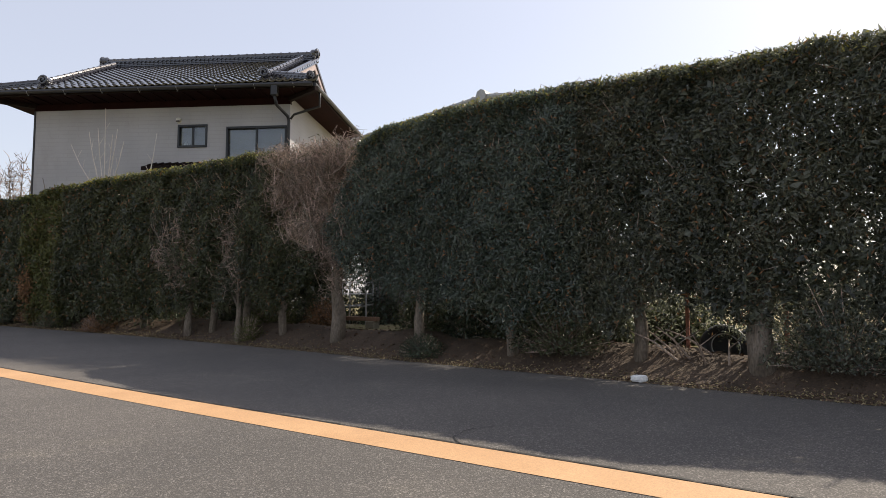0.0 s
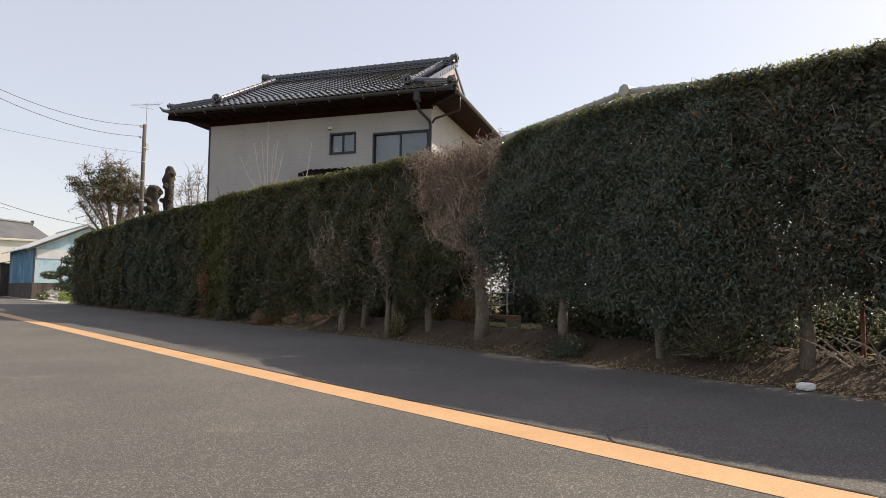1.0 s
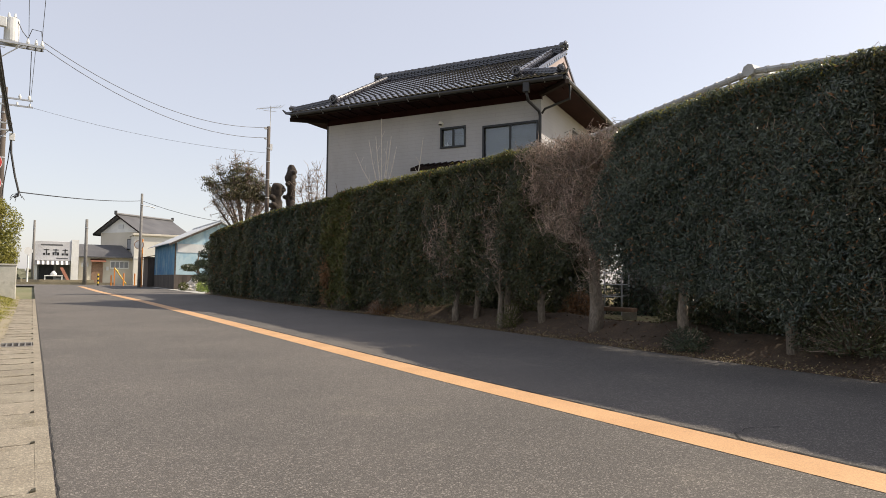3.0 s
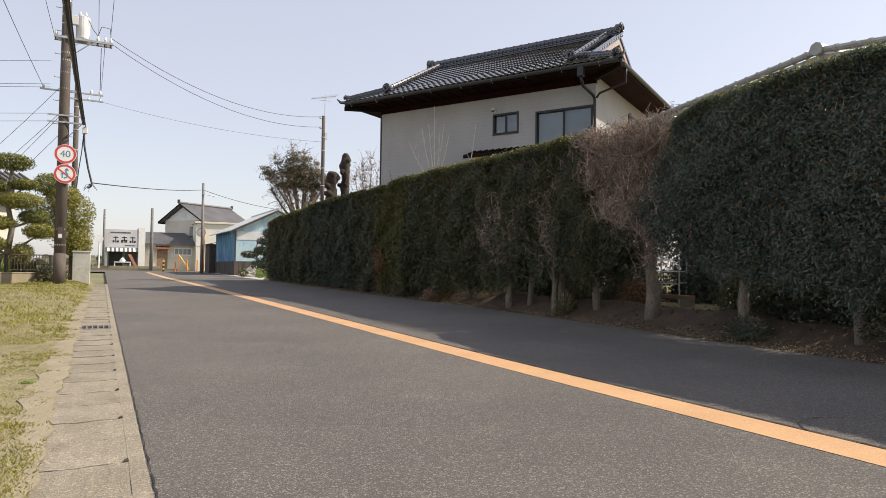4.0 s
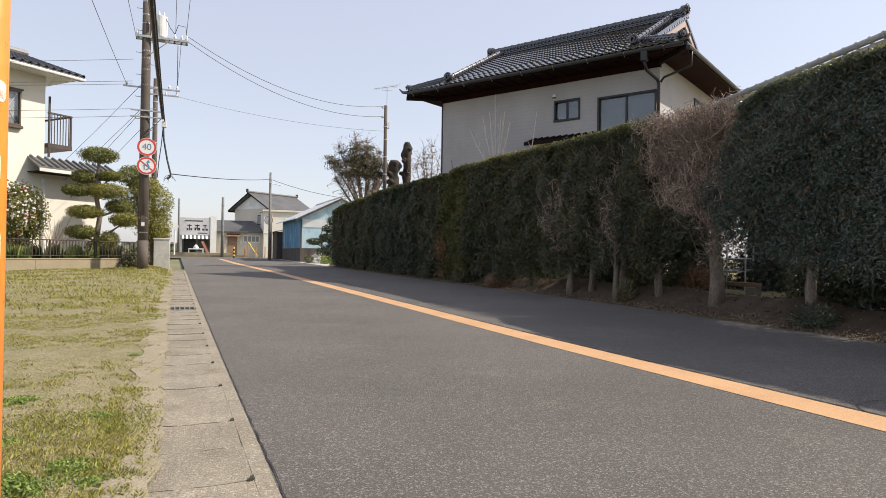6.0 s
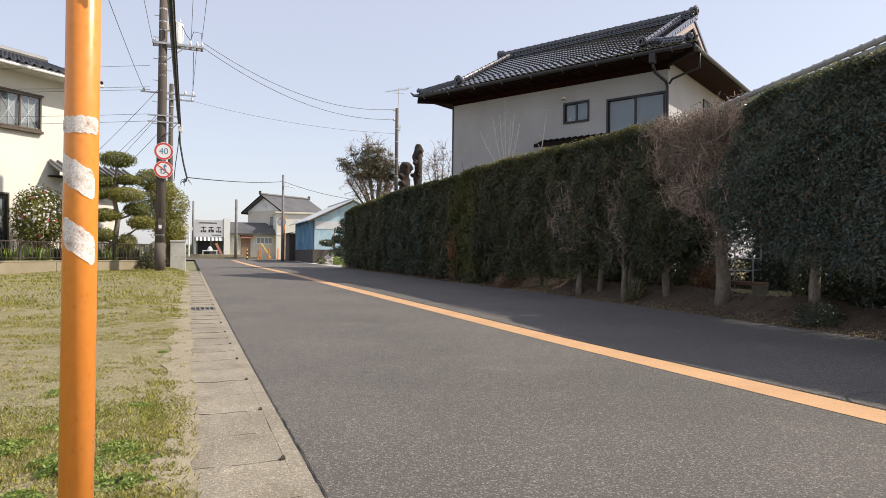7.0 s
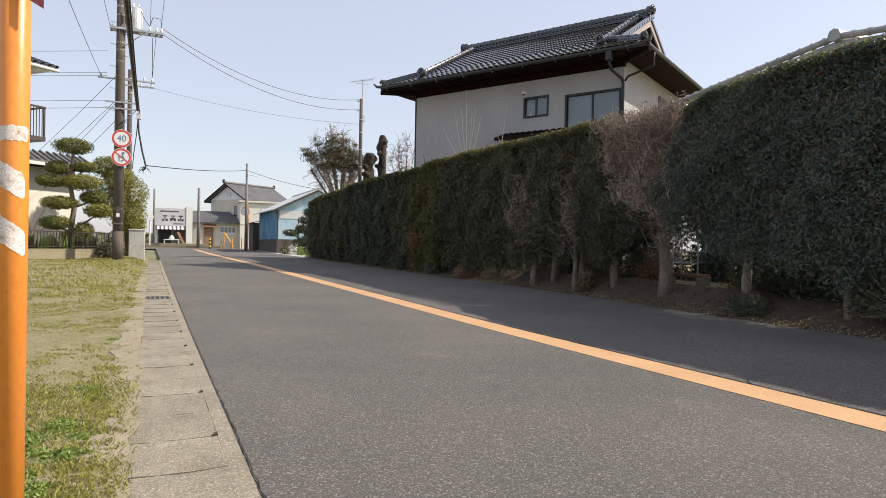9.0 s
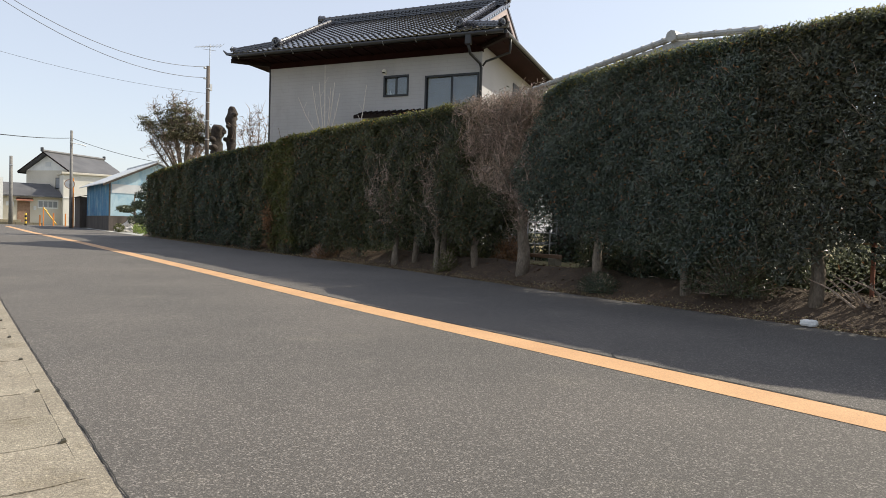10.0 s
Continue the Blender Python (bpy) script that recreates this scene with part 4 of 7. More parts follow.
def holed_wall(name, parent, material, x0, x1, z0, z1, y0, y1, holes):
    """A wall along x with rectangular openings (x0, x1, z0, z1) right through it, as one shell."""
    xs = sorted({x0, x1, *(h[0] for h in holes), *(h[1] for h in holes)})
    zs_ = sorted({z0, z1, *(h[2] for h in holes), *(h[3] for h in holes)})
    bm = bmesh.new()
    grid = {}

    def v(i, j, y):
        if (i, j, y) not in grid:
            grid[i, j, y] = bm.verts.new((xs[i], y, zs_[j]))
        return grid[i, j, y]

    def solid(i, j):
        if not (0 <= i < len(xs) - 1 and 0 <= j < len(zs_) - 1):
            return False
        cx, cz = (xs[i] + xs[i + 1]) / 2, (zs_[j] + zs_[j + 1]) / 2
        return not any(h[0] < cx < h[1] and h[2] < cz < h[3] for h in holes)

    for i in range(len(xs) - 1):
        for j in range(len(zs_) - 1):
            if not solid(i, j):
                continue
            bm.faces.new((v(i, j, y0), v(i + 1, j, y0), v(i + 1, j + 1, y0), v(i, j + 1, y0)))
            bm.faces.new((v(i, j, y1), v(i, j + 1, y1), v(i + 1, j + 1, y1), v(i + 1, j, y1)))
            for di, dj, p, q in ((-1, 0, (i, j), (i, j + 1)), (1, 0, (i + 1, j), (i + 1, j + 1)), (0, -1, (i, j), (i + 1, j)), (0, 1, (i, j + 1), (i + 1, j + 1))):
                if not solid(i + di, j + dj):
                    bm.faces.new((v(*p, y0), v(*q, y0), v(*q, y1), v(*p, y1)))
    return part(name, bm, material, parent)


holed_wall("wall", house, M_STUCCO, 0, WL, -0.3, EZ, -0.16, 0, [(0.09, 1.86, 4.2, 5.47), (2.45, 3.32, 4.92, 5.56)])
side = part("wall", boxed(0.0, 0.16, -WD, -0.162, -0.3, EZ), M_STUCCO, house)
part("wall", boxed(WL - 0.16, WL, -WD, -0.162, -0.3, EZ), M_STUCCO, house)
part("wall", boxed(0.162, WL - 0.162, -WD, -WD + 0.16, -0.3, EZ), M_STUCCO, house)
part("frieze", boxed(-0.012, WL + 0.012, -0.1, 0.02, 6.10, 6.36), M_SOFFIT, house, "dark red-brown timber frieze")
part("upper_floor", boxed(0.17, WL - 0.17, -WD + 0.17, -0.17, 3.0, 3.2), M_ROOM, house)
# faint siding lines on the upper wall
for i in range(9):
    part("siding_groove", boxed(0.0, WL, 0.0, 0.004, 5.62 + 0.055 * i, 5.625 + 0.055 * i), M_STUCCO, house)
part("corner_trim", boxed(WL - 0.03, WL + 0.02, -0.03, 0.02, -0.3, 6.1), M_GUTTERP, house, "dark corner trim")


def sash(parent, x0, x1, z0, z1, leaves_, y=0.0, room=M_ROOM, frame_m=M_SASH, glass_m=M_GLASS):
    win = new("window")
    win.parent = parent
    win.empty_display_size = 0.1
    t = 0.045
    part("sash_frame", boxed(x0 - 0.01, x1 + 0.01, y - 0.1, y + 0.03, z1 - t, z1 + 0.015, 0.004), frame_m, win)
    part("sash_frame", boxed(x0 - 0.01, x1 + 0.01, y - 0.1, y + 0.045, z0 - 0.015, z0 + t, 0.004), frame_m, win)
    part("sash_frame", boxed(x0 - 0.01, x0 + t, y - 0.1, y + 0.03, z0 + t, z1 - t, 0.004), frame_m, win)
    part("sash_frame", boxed(x1 - t, x1 + 0.01, y - 0.1, y + 0.03, z0 + t, z1 - t, 0.004), frame_m, win)
    w = (x1 - x0 - 2 * t) / leaves_
    for i in range(leaves_):
        a = x0 + t + w * i
        yy = y - 0.03 - 0.03 * (i % 2)
        part("pane", boxed(a + 0.02, a + w - 0.02, yy, yy + 0.005, z0 + t, z1 - t), glass_m, win).visible_shadow = False
        if i:
            part("stile", boxed(a - 0.025, a + 0.025, y - 0.07, y + 0.0, z0 + t, z1 - t), frame_m, win)
    part("blind", boxed(x0 + t, x1 - t, y - 0.16, y - 0.14, z0 + t, z1 - t), room, win)
    return win


sash(house, 0.09, 1.86, 4.2, 5.47, 2, room=M_BLIND)
small = sash(house, 2.45, 3.32, 4.92, 5.56, 2, room=M_BLIND)
for i, (x, hgt) in enumerate(((3.14, 0.16), (3.19, 0.11), (3.09, 0.09), (3.04, 0.07))):
    b = thing("bottle", HM @ at(x, -0.115, 4.965), "small pale bottle standing on a window sill", "bottle", "bottles on the sill")
    part("body", tubed([(0, 0, 0), (0, 0, hgt * 0.7), (0, 0, hgt * 0.8), (0, 0, hgt)], [0.016, 0.016, 0.008, 0.007], 8), M_WHITE, b)
vent = thing("vent_hood", HM @ at(3.30, 0.001, 5.70), "small cream round vent hood on a stucco wall", "vent")
part("flange", tubed([(0, 0, 0), (0, 0.02, 0)], [0.085, 0.085], 14), M_CREAM, vent)
part("hood", tubed([(0, 0.018, 0.012), (0, 0.07, 0.02), (0, 0.09, 0.015)], [0.075, 0.068, 0.03], 12), M_CREAM, vent, smooth=True)
# dark block on the hood, coloured for the shade of its opening
part("slot", boxed(-0.05, 0.05, 0.07, 0.094, -0.045, -0.012), M_GAP, vent, "dark opening")
pent = thing("window_canopy", HM @ at(1.1, 0.0, 4.24), "low dark brown tiled canopy on a house wall", "canopy")
part("deck", slabbed([(0, 0.001, 0.2), (3.0, 0.001, 0.2), (3.05, 0.45, 0.05), (-0.05, 0.45, 0.05)], 0.06), M_BEAM, pent)
for i in range(14):
    x = 0.05 + 0.215 * i
    part("cap_tile", tubed([(x, 0.02, 0.215), (x, 0.25, 0.14), (x, 0.46, 0.065)], 0.035, 7), M_BEAM, pent)
part("edge_board", boxed(-0.05, 3.05, 0.43, 0.46, -0.06, 0.03), M_BEAM, pent)

# roof body: slabs under the tiles
XR, XL, GR, GL, RY = -0.92, 8.72, 0.42, 7.5, -3.0
zs = lambda y: EZ + SL * (OV - y)
RZ = zs(RY)
HR, HL = OV - 0.72, OV - 0.66        # where hips meet the gable's foot
roof = new("roof")
roof.parent = house
tagged(roof, "dark glazed clay tile roof with layered ridges")
part("slope", slabbed([(XR, OV, EZ), (XL, OV, EZ), (GL, HL, zs(HL)), (GL + 0.2, HL - 0.1, zs(HL - 0.1)), (GL + 0.2, RY, RZ), (GR - 0.25, RY, RZ), (GR - 0.25, HR - 0.1, zs(HR - 0.1)), (GR, HR, zs(HR))], 0.10), M_TILEJ, roof)
RB = 2 * RY
part("slope", slabbed([(XR, RB - OV, EZ), (GR - 0.25, RB - HR, zs(HR)), (GR - 0.25, RY, RZ), (GL + 0.2, RY, RZ), (GL + 0.2, RB - HL, zs(HL)), (XL, RB - OV, EZ)], 0.10), M_TILEJ, roof)
part("slope", slabbed([(XR, OV, EZ), (GR, HR, zs(HR)), (GR, RB - HR, zs(HR)), (XR, RB - OV, EZ)], 0.10), M_TILEJ, roof)
part("slope", slabbed([(XL, OV, EZ), (XL, RB - OV, EZ), (GL, RB - HL, zs(HL)), (GL, HL, zs(HL))], 0.10), M_TILEJ, roof)
# gables, verge boards and soffit
for g, sg in ((GR, -1), (GL, 1)):
    part("gable", slabbed([(g, HR - 0.05, zs(HR) - 0.05), (g, RY, RZ - 0.15), (g, RB - HR + 0.05, zs(HR) - 0.05)], 0.1, (-sg, 0, 0)), M_STUCCO, roof, "pale plastered gable")
    for s2 in (1, -1):
        yy = lambda y: y if s2 > 0 else RB - y
        part("verge_board", slabbed([(g + sg * 0.21, yy(HR), zs(HR) - 0.1), (g + sg * 0.21, RY, RZ - 0.1), (g + sg * 0.21, RY, RZ - 0.32), (g + sg * 0.21, yy(HR + 0.2), zs(HR) - 0.3)], 0.04, (-sg, 0, 0)), M_VERGE, roof)
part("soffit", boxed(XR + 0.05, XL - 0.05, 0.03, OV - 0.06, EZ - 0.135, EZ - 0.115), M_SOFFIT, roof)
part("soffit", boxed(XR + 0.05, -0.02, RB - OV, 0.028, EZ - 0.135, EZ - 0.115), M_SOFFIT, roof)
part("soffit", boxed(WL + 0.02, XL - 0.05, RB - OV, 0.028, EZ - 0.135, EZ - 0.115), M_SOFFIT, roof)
part("fascia", boxed(XR, XL, OV - 0.06, OV - 0.02, EZ - 0.16, EZ - 0.01), M_BEAM, roof)
part("fascia", boxed(XR, XR + 0.04, RB - OV, OV - 0.061, EZ - 0.16, EZ - 0.01), M_BEAM, roof)
for i in range(22):
    x = XR + 0.25 + 0.44 * i
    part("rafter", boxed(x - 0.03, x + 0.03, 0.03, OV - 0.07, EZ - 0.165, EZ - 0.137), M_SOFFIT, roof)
part("corner_rafter", boxed(-0.06, 0.06, 0, 1.35, EZ - 0.26, EZ - 0.14, m=pose(0, 0, 0, 0, 0, 50)), M_BEAM, roof)
part("corner_rafter", boxed(-0.06, 0.06, 0, 1.3, EZ - 0.26, EZ - 0.14, m=pose(WL, 0, 0, 0, 0, -47)), M_BEAM, roof)

# tiles of the front slope
def tile_shape():
    bm = bmesh.new()
    L = 0.25
    prof = [(0.0, 0.028), (0.024, 0.036), (0.048, 0.028), (0.078, 0.008), (0.117, 0.0), (0.156, 0.003), (0.191, 0.017), (0.21, 0.028)]
    rows = []
    for yy, lift in ((0.0, 0.036), (L, 0.0)):
        rows.append([bm.verts.new((x, -yy, z + lift)) for x, z in prof])
    for i in range(len(prof) - 1):
        bm.faces.new((rows[0][i], rows[0][i + 1], rows[1][i + 1], rows[1][i]))
    lip = [bm.verts.new((x, 0.002, z + 0.010)) for x, z in prof]
    for i in range(len(prof) - 1):
        bm.faces.new((lip[i], lip[i + 1], rows[0][i + 1], rows[0][i]))
    return bm


tb = part("tile", tile_shape(), M_TILE, smooth=False)
tile_mesh = tb.data
bpy.data.objects.remove(tb)
slope_deg = math.degrees(math.atan(SL))
rest = bmesh.new()
pitch_y = 0.222 * math.cos(math.atan(SL))
TILES = []
for r in range(22):
    y = OV + 0.03 - pitch_y * r
    if y < RY + 0.25:
        break
    lo = XR + (OV - y) / 0.535 if y > HR else GR - 0.22
    hi = XL - (OV - y) / 0.535 if y > HL else GL + 0.14
    n = int((hi - lo) / 0.207)
    off = (hi - lo - n * 0.207) / 2
    for k in range(n):
        TILES.append((lo + off + 0.207 * k, y, zs(y) + 0.006, r))
plain_tiles = []
for i, (x, y, z, r) in enumerate(TILES):
    m = pose(x, y, z, -slope_deg, 0, 0)
    if i < 300:
        plain_tiles.append(m)
    else:
        base = tile_shape()
        bmesh.ops.transform(base, matrix=m, verts=base.verts)
        tmp = bpy.data.meshes.new("t")
        base.to_mesh(tmp)
        base.free()
        rest.from_mesh(tmp)
        bpy.data.meshes.remove(tmp)
tagged(part("upper_tiles", rest, M_TILEJ, roof), kind="stuff")
# verge tiles down the right-hand rake
for i in range(13):
    y = HR - 0.1 - 0.235 * i
    if y > RY:
        part("verge_tile", tubed([(GR - 0.27, y, zs(y) + 0.03), (GR - 0.27, y - 0.25, zs(y - 0.25) + 0.045)], [0.075, 0.066], 8), M_TILEJ, roof)


def ridge(a, b, h, w, parent, studs=1, name="ridge"):
    """A layered tile ridge from a to b with half-round caps and rows of round studs."""
    a, b = Vector(a), Vector(b)
    way = b - a
    flat_len = way.length
    rot = way.to_track_quat('X', 'Z').to_matrix().to_4x4()
    m = Matrix.Translation(a) @ rot
    rg = new(name)
    rg.parent = parent
    layers = max(2, round(h / 0.065))
    for i in range(layers):
        ww = w * (1 - 0.22 * i / layers)
        part("ridge_course", boxed(0, flat_len, -ww / 2, ww / 2, i * h / layers, (i + 0.8) * h / layers, 0.006, m), M_TILEJ, rg)
    n = max(1, round(flat_len / 0.30))
    d = flat_len / n
    for i in range(n):
        part("cap_tile", tubed([m @ Vector((i * d, 0, h + 0.01)), m @ Vector((i * d + d * 0.86, 0, h + 0.01)), m @ Vector((i * d + d * 0.87, 0, h + 0.01)), m @ Vector((i * d + d, 0, h + 0.01))],
                               [w * 0.30, w * 0.30, w * 0.36, w * 0.36], 8), M_TILEJ, rg, smooth=False)
    bm = bmesh.new()
    for row in range(studs):
        z = h * (row + 0.75) / (studs + 0.6)
        k = 0
        x = 0.08
        while x < flat_len - 0.05:
            for sg in (1, -1):
                p = m @ Vector((x, sg * (w / 2 - 0.01), z))
                q = m @ Vector((x, sg * (w / 2 + 0.022), z))
                tube(bm, [p, q], [0.034, 0.030], 6)
            x += 0.15
    tagged(part("stud", bm, M_TILEJ, rg), kind="stuff")
    return rg


def end_tile(p, size, turn, parent):
    """A round ornamental ridge-end tile with a boss and horn."""
    og = new("ridge_end_ornament")
    og.parent = parent
    og.matrix_basis = pose(*p, 0, 0, turn)
    part("drum", tubed([(0, -0.16, -size * 0.1), (0, -0.10, 0), (0, 0.02, 0), (0, 0.05, 0)], [size * 0.6, size * 0.85, size * 0.85, size * 0.7], 14), M_TILEJ, og, smooth=False)
    ring = [(size * (0.88 - 0.035 * k) * math.cos(0.55 * k), 0.05 + 0.004 * k, size * (0.88 - 0.035 * k) * math.sin(0.55 * k)) for k in range(20)]
    part("scroll", tubed(ring, [size * 0.26 * (1 - 0.028 * k) for k in range(20)], 7), M_TILEJ, og, smooth=True)
    for sg in (-1, 1):
        part("foot", tubed([(sg * size * 0.5, -0.02, -size * 0.9), (sg * size * 1.05, 0, -size * 0.95), (sg * size * 1.25, 0, -size * 0.7)], [size * 0.4, size * 0.32, size * 0.18], 7), M_TILEJ, og, smooth=True)


ridge((GR - 0.2, RY, RZ - 0.02), (GL + 0.15, RY, RZ - 0.02), 0.24, 0.28, roof, 2, "main_ridge")
end_tile((GR - 0.22, RY, RZ + 0.22), 0.19, 90, roof)
end_tile((GL + 0.2, RY, RZ + 0.22), 0.19, -90, roof)
for gx, hy, cx in ((GR + 0.15, HR, XR), (GL - 0.35, HL, XL)):
    ridge((gx, RY + 0.2, zs(RY + 0.2)), (gx, 0.42, zs(0.42)), 0.15, 0.20, roof, 1, "descending_ridge")
    end_tile((gx, 0.50, zs(0.45) + 0.16), 0.17, 0, roof)
    g0 = GR if cx < 0 else GL
    ridge((g0 + (0.05 if cx < 0 else -0.05), hy - 0.02, zs(hy) + 0.02), (cx + (0.12 if cx < 0 else -0.12), OV - 0.06, EZ + 0.05), 0.12, 0.18, roof, 1, "hip_ridge")
    end_tile((cx + (0.08 if cx < 0 else -0.08), OV - 0.03, EZ + 0.17), 0.11, 40 if cx < 0 else -40, roof)
part("corner_tip", tubed([(XL - 0.1, OV - 0.05, EZ), (XL + 0.14, OV + 0.06, EZ + 0.02), (XL + 0.24, OV + 0.12, EZ + 0.13)], [0.07, 0.05, 0.02], 7), M_TILEJ, roof)
part("corner_tip", tubed([(XR + 0.1, OV - 0.05, EZ), (XR - 0.12, OV + 0.06, EZ + 0.02), (XR - 0.2, OV + 0.12, EZ + 0.12)], [0.07, 0.05, 0.02], 7), M_TILEJ, roof)
# rain gutter, hopper and downpipes
part("rain_gutter", tubed([(XR - 0.02, OV + 0.05, EZ - 0.09), (XL - 0.1, OV + 0.05, EZ - 0.06)], 0.062, 8), M_GUTTERP, roof, "dark half-round rain gutter")
part("rain_gutter", tubed([(XR - 0.05, OV, EZ - 0.09), (XR - 0.05, RB - OV, EZ - 0.07)], 0.062, 8), M_GUTTERP, roof)
for i in range(9):
    x = XR + 0.5 + 1.1 * i
    part("gutter_bracket", tubed([(x, OV - 0.04, EZ - 0.06), (x, OV + 0.03, EZ - 0.17), (x, OV + 0.12, EZ - 0.08)], 0.011, 5), M_STEEL, roof)
part("hopper", boxed(0.02, 0.20, OV - 0.03, OV + 0.13, EZ - 0.40, EZ - 0.12, 0.02), M_GUTTERP, house)
part("downpipe", tubed([(0.11, OV + 0.05, EZ - 0.38), (0.10, OV - 0.1, EZ - 0.60), (0.03, 0.12, EZ - 0.72), (0.0, 0.08, EZ - 0.85), (0.0, 0.08, -0.2)], 0.045, 8), M_GUTTERP, house, smooth=True)
part("downpipe", tubed([(XR - 0.04, 0.3, EZ - 0.12), (XR, 0.2, EZ - 0.5), (-0.15, 0.1, EZ - 0.68), (-0.05, 0.08, EZ - 0.8)], 0.035, 8), M_GUTTERP, house, smooth=True)
sidewin = new("window")
sidewin.parent = house
part("sash_frame", boxed(-0.03, 0.0, -4.3, -3.3, 5.3, 5.9, 0.004), M_SASH, sidewin)
for m in plain_tiles:
    ob = new("tile", tile_mesh)
    ob.parent = roof
    ob.matrix_basis = m

# ---- low tiled storehouse behind the hedge ----
store = thing("storehouse", at(11.0, 7.0, 0.22), "low storehouse with a grey tiled roof behind the hedge", "storehouse")
part("wall", boxed(0.6, 4.4, -1.2, 3.6, -0.2, 4.1), M_STUCCO, store)
part("roof_slope", slabbed([(0, 0, 4.62), (0.2, 4.2, 4.25), (5, 4.2, 4.25), (5, 0, 4.62)], 0.12), M_TILEP, store)
part("roof_slope", slabbed([(0, 0, 4.62), (5, 0, 4.62), (5, -1.7, 4.38), (0, -1.7, 4.38)], 0.12), M_TILEP, store)
n = 17
for i in range(n):
    a = Vector((0, 0, 4.70)).lerp(Vector((0.22, 4.25, 4.32)), i / n)
    b = Vector((0, 0, 4.70)).lerp(Vector((0.22, 4.25, 4.32)), (i + 1) / n)
    part("verge_tile", tubed([a, a.lerp(b, 0.8), a.lerp(b, 0.82), b], [0.062, 0.062, 0.078, 0.078], 8), M_TILEP, store)
for i in range(6):
    a = Vector((0, -0.05, 4.70)).lerp(Vector((0, -1.75, 4.47)), i / 6)
    b = Vector((0, -0.05, 4.70)).lerp(Vector((0, -1.75, 4.47)), (i + 1) / 6)
    part("verge_tile", tubed([a, a.lerp(b, 0.8), a.lerp(b, 0.82), b], [0.06, 0.06, 0.075, 0.075], 8), M_TILEP, store)
part("ridge", tubed([(-0.1, 0, 4.72), (5, 0, 4.72)], 0.12, 8), M_TILEP, store)

# ---- orange mirror pole on the lawn ----
op = thing("orange_pole", at(-0.745, 1.55, lawn_z(-0.745, 1.55)), "orange painted steel pole with worn white reflective tape", "pole")
OR = 0.0382
part("shaft", tubed([(0, 0, -0.3), (0, 0, 2.6)], OR, 28), M_ORANGE, op, smooth=True)
part("base_collar", tubed([(0, 0, -0.02), (0, 0, 0.02)], OR + 0.006, 20), M_CONC, op)


def wrap(z0, z1, a0, a1, slant, seed, flip=1):
    """A piece of tape wrapped on the pole between two angles, sloping."""
    bm = bmesh.new()
    rng = random.Random(seed)
    n = 14
    lo, hi = [], []
    for i in range(n + 1):
        t = i / n
        a = radians(a0 + (a1 - a0) * t)
        e = min(1, 5 * t + 0.45, 5 * (1 - t) + 0.6)
        zc = (z0 + z1) / 2 + slant * (t - 0.5)
        h = (z1 - z0) / 2 * e
        for row, s in ((lo, -1), (hi, 1)):
            zz = zc + s * h + rng.uniform(-0.0025, 0.0025)
            row.append(bm.verts.new(((OR + 0.0012) * math.cos(a), (OR + 0.0012) * math.sin(a), zz)))
    for i in range(n):
        bm.faces.new((lo[i], lo[i + 1], hi[i + 1], hi[i]))
    return part("tape", bm, M_TAPE, op, "peeling white reflective tape", smooth=True)


wrap(1.182, 1.223, -165, -20, 0.004, 1)
wrap(1.045, 1.115, -165, -35, -0.052, 2)
wrap(0.888, 0.962, -150, -30, -0.058, 3)
plate = part("name_plate", slabbed([(0.075, -0.062, 1.545), (0.075, -0.062, 1.95), (-0.12, -0.052, 1.95), (-0.12, -0.052, 1.655)], 0.004, (0, 1, 0)), M_PLATE, op, "rusty maroon metal plate")
part("bolt", tubed([(0, -0.036, 1.75), (0, -0.064, 1.75)], 0.008, 8), M_STEEL, plate)

# ---- utility poles, signs and wires ----
PX, PY = -1.42, 24.1
GZ = rise(PY) + 0.02
up = thing("utility_pole", at(PX, PY, GZ), "weathered brown concrete utility pole with crossarm and transformer", "utility pole")
part("shaft", tubed([(0, 0, -0.3), (0, 0, 5), (0.0, 0, 12)], [0.172, 0.155, 0.12], 18), M_POLE, up, smooth=True)
for z in (1.35, 1.85, 4.62, 5.28, 5.52, 6.42, 6.95, 7.35, 7.6, 8.55, 8.85, 9.3):
    part("band", tubed([(0, 0, z), (0, 0, z + 0.045)], 0.168 - 0.004 * z + 0.004, 16), M_STEEL, up)
for i in range(15):
    z = 4.9 + 0.38 * i
    sg = -1 if i % 2 else 1
    part("step_bolt", tubed([(sg * 0.13, 0, z), (sg * 0.30, 0, z), (sg * 0.31, 0, z + 0.035)], 0.011, 6), M_STEEL, up)
part("crossarm", boxed(-0.34, 1.35, -0.19, -0.12, 8.05, 8.13, 0.006), M_STEEL, up, "galvanised steel crossarm")
part("crossarm", boxed(-0.30, 1.30, 0.12, 0.19, 8.05, 8.13, 0.006), M_STEEL, up, "galvanised steel crossarm")
part("crossarm", boxed(-0.45, 0.55, -0.18, -0.13, 5.30, 5.35, 0.004), M_STEEL, up, "galvanised steel crossarm")
part("crossarm", boxed(-0.45, 0.60, -0.18, -0.13, 5.52, 5.57, 0.004), M_STEEL, up, "galvanised steel crossarm")
part("crossarm", boxed(-0.70, 1.1, 0.12, 0.17, 6.38, 6.43, 0.004), M_STEEL, up, "galvanised steel crossarm")
part("brace", tubed([(0.13, -0.15, 7.5), (0.75, -0.15, 8.05)], 0.018, 6), M_STEEL, up)
part("brace", tubed([(0.12, -0.15, 4.85), (0.5, -0.15, 5.3)], 0.014, 6), M_STEEL, up)
tr = new("transformer")
tr.parent = up
tagged(tr, "light grey cylindrical transformer")
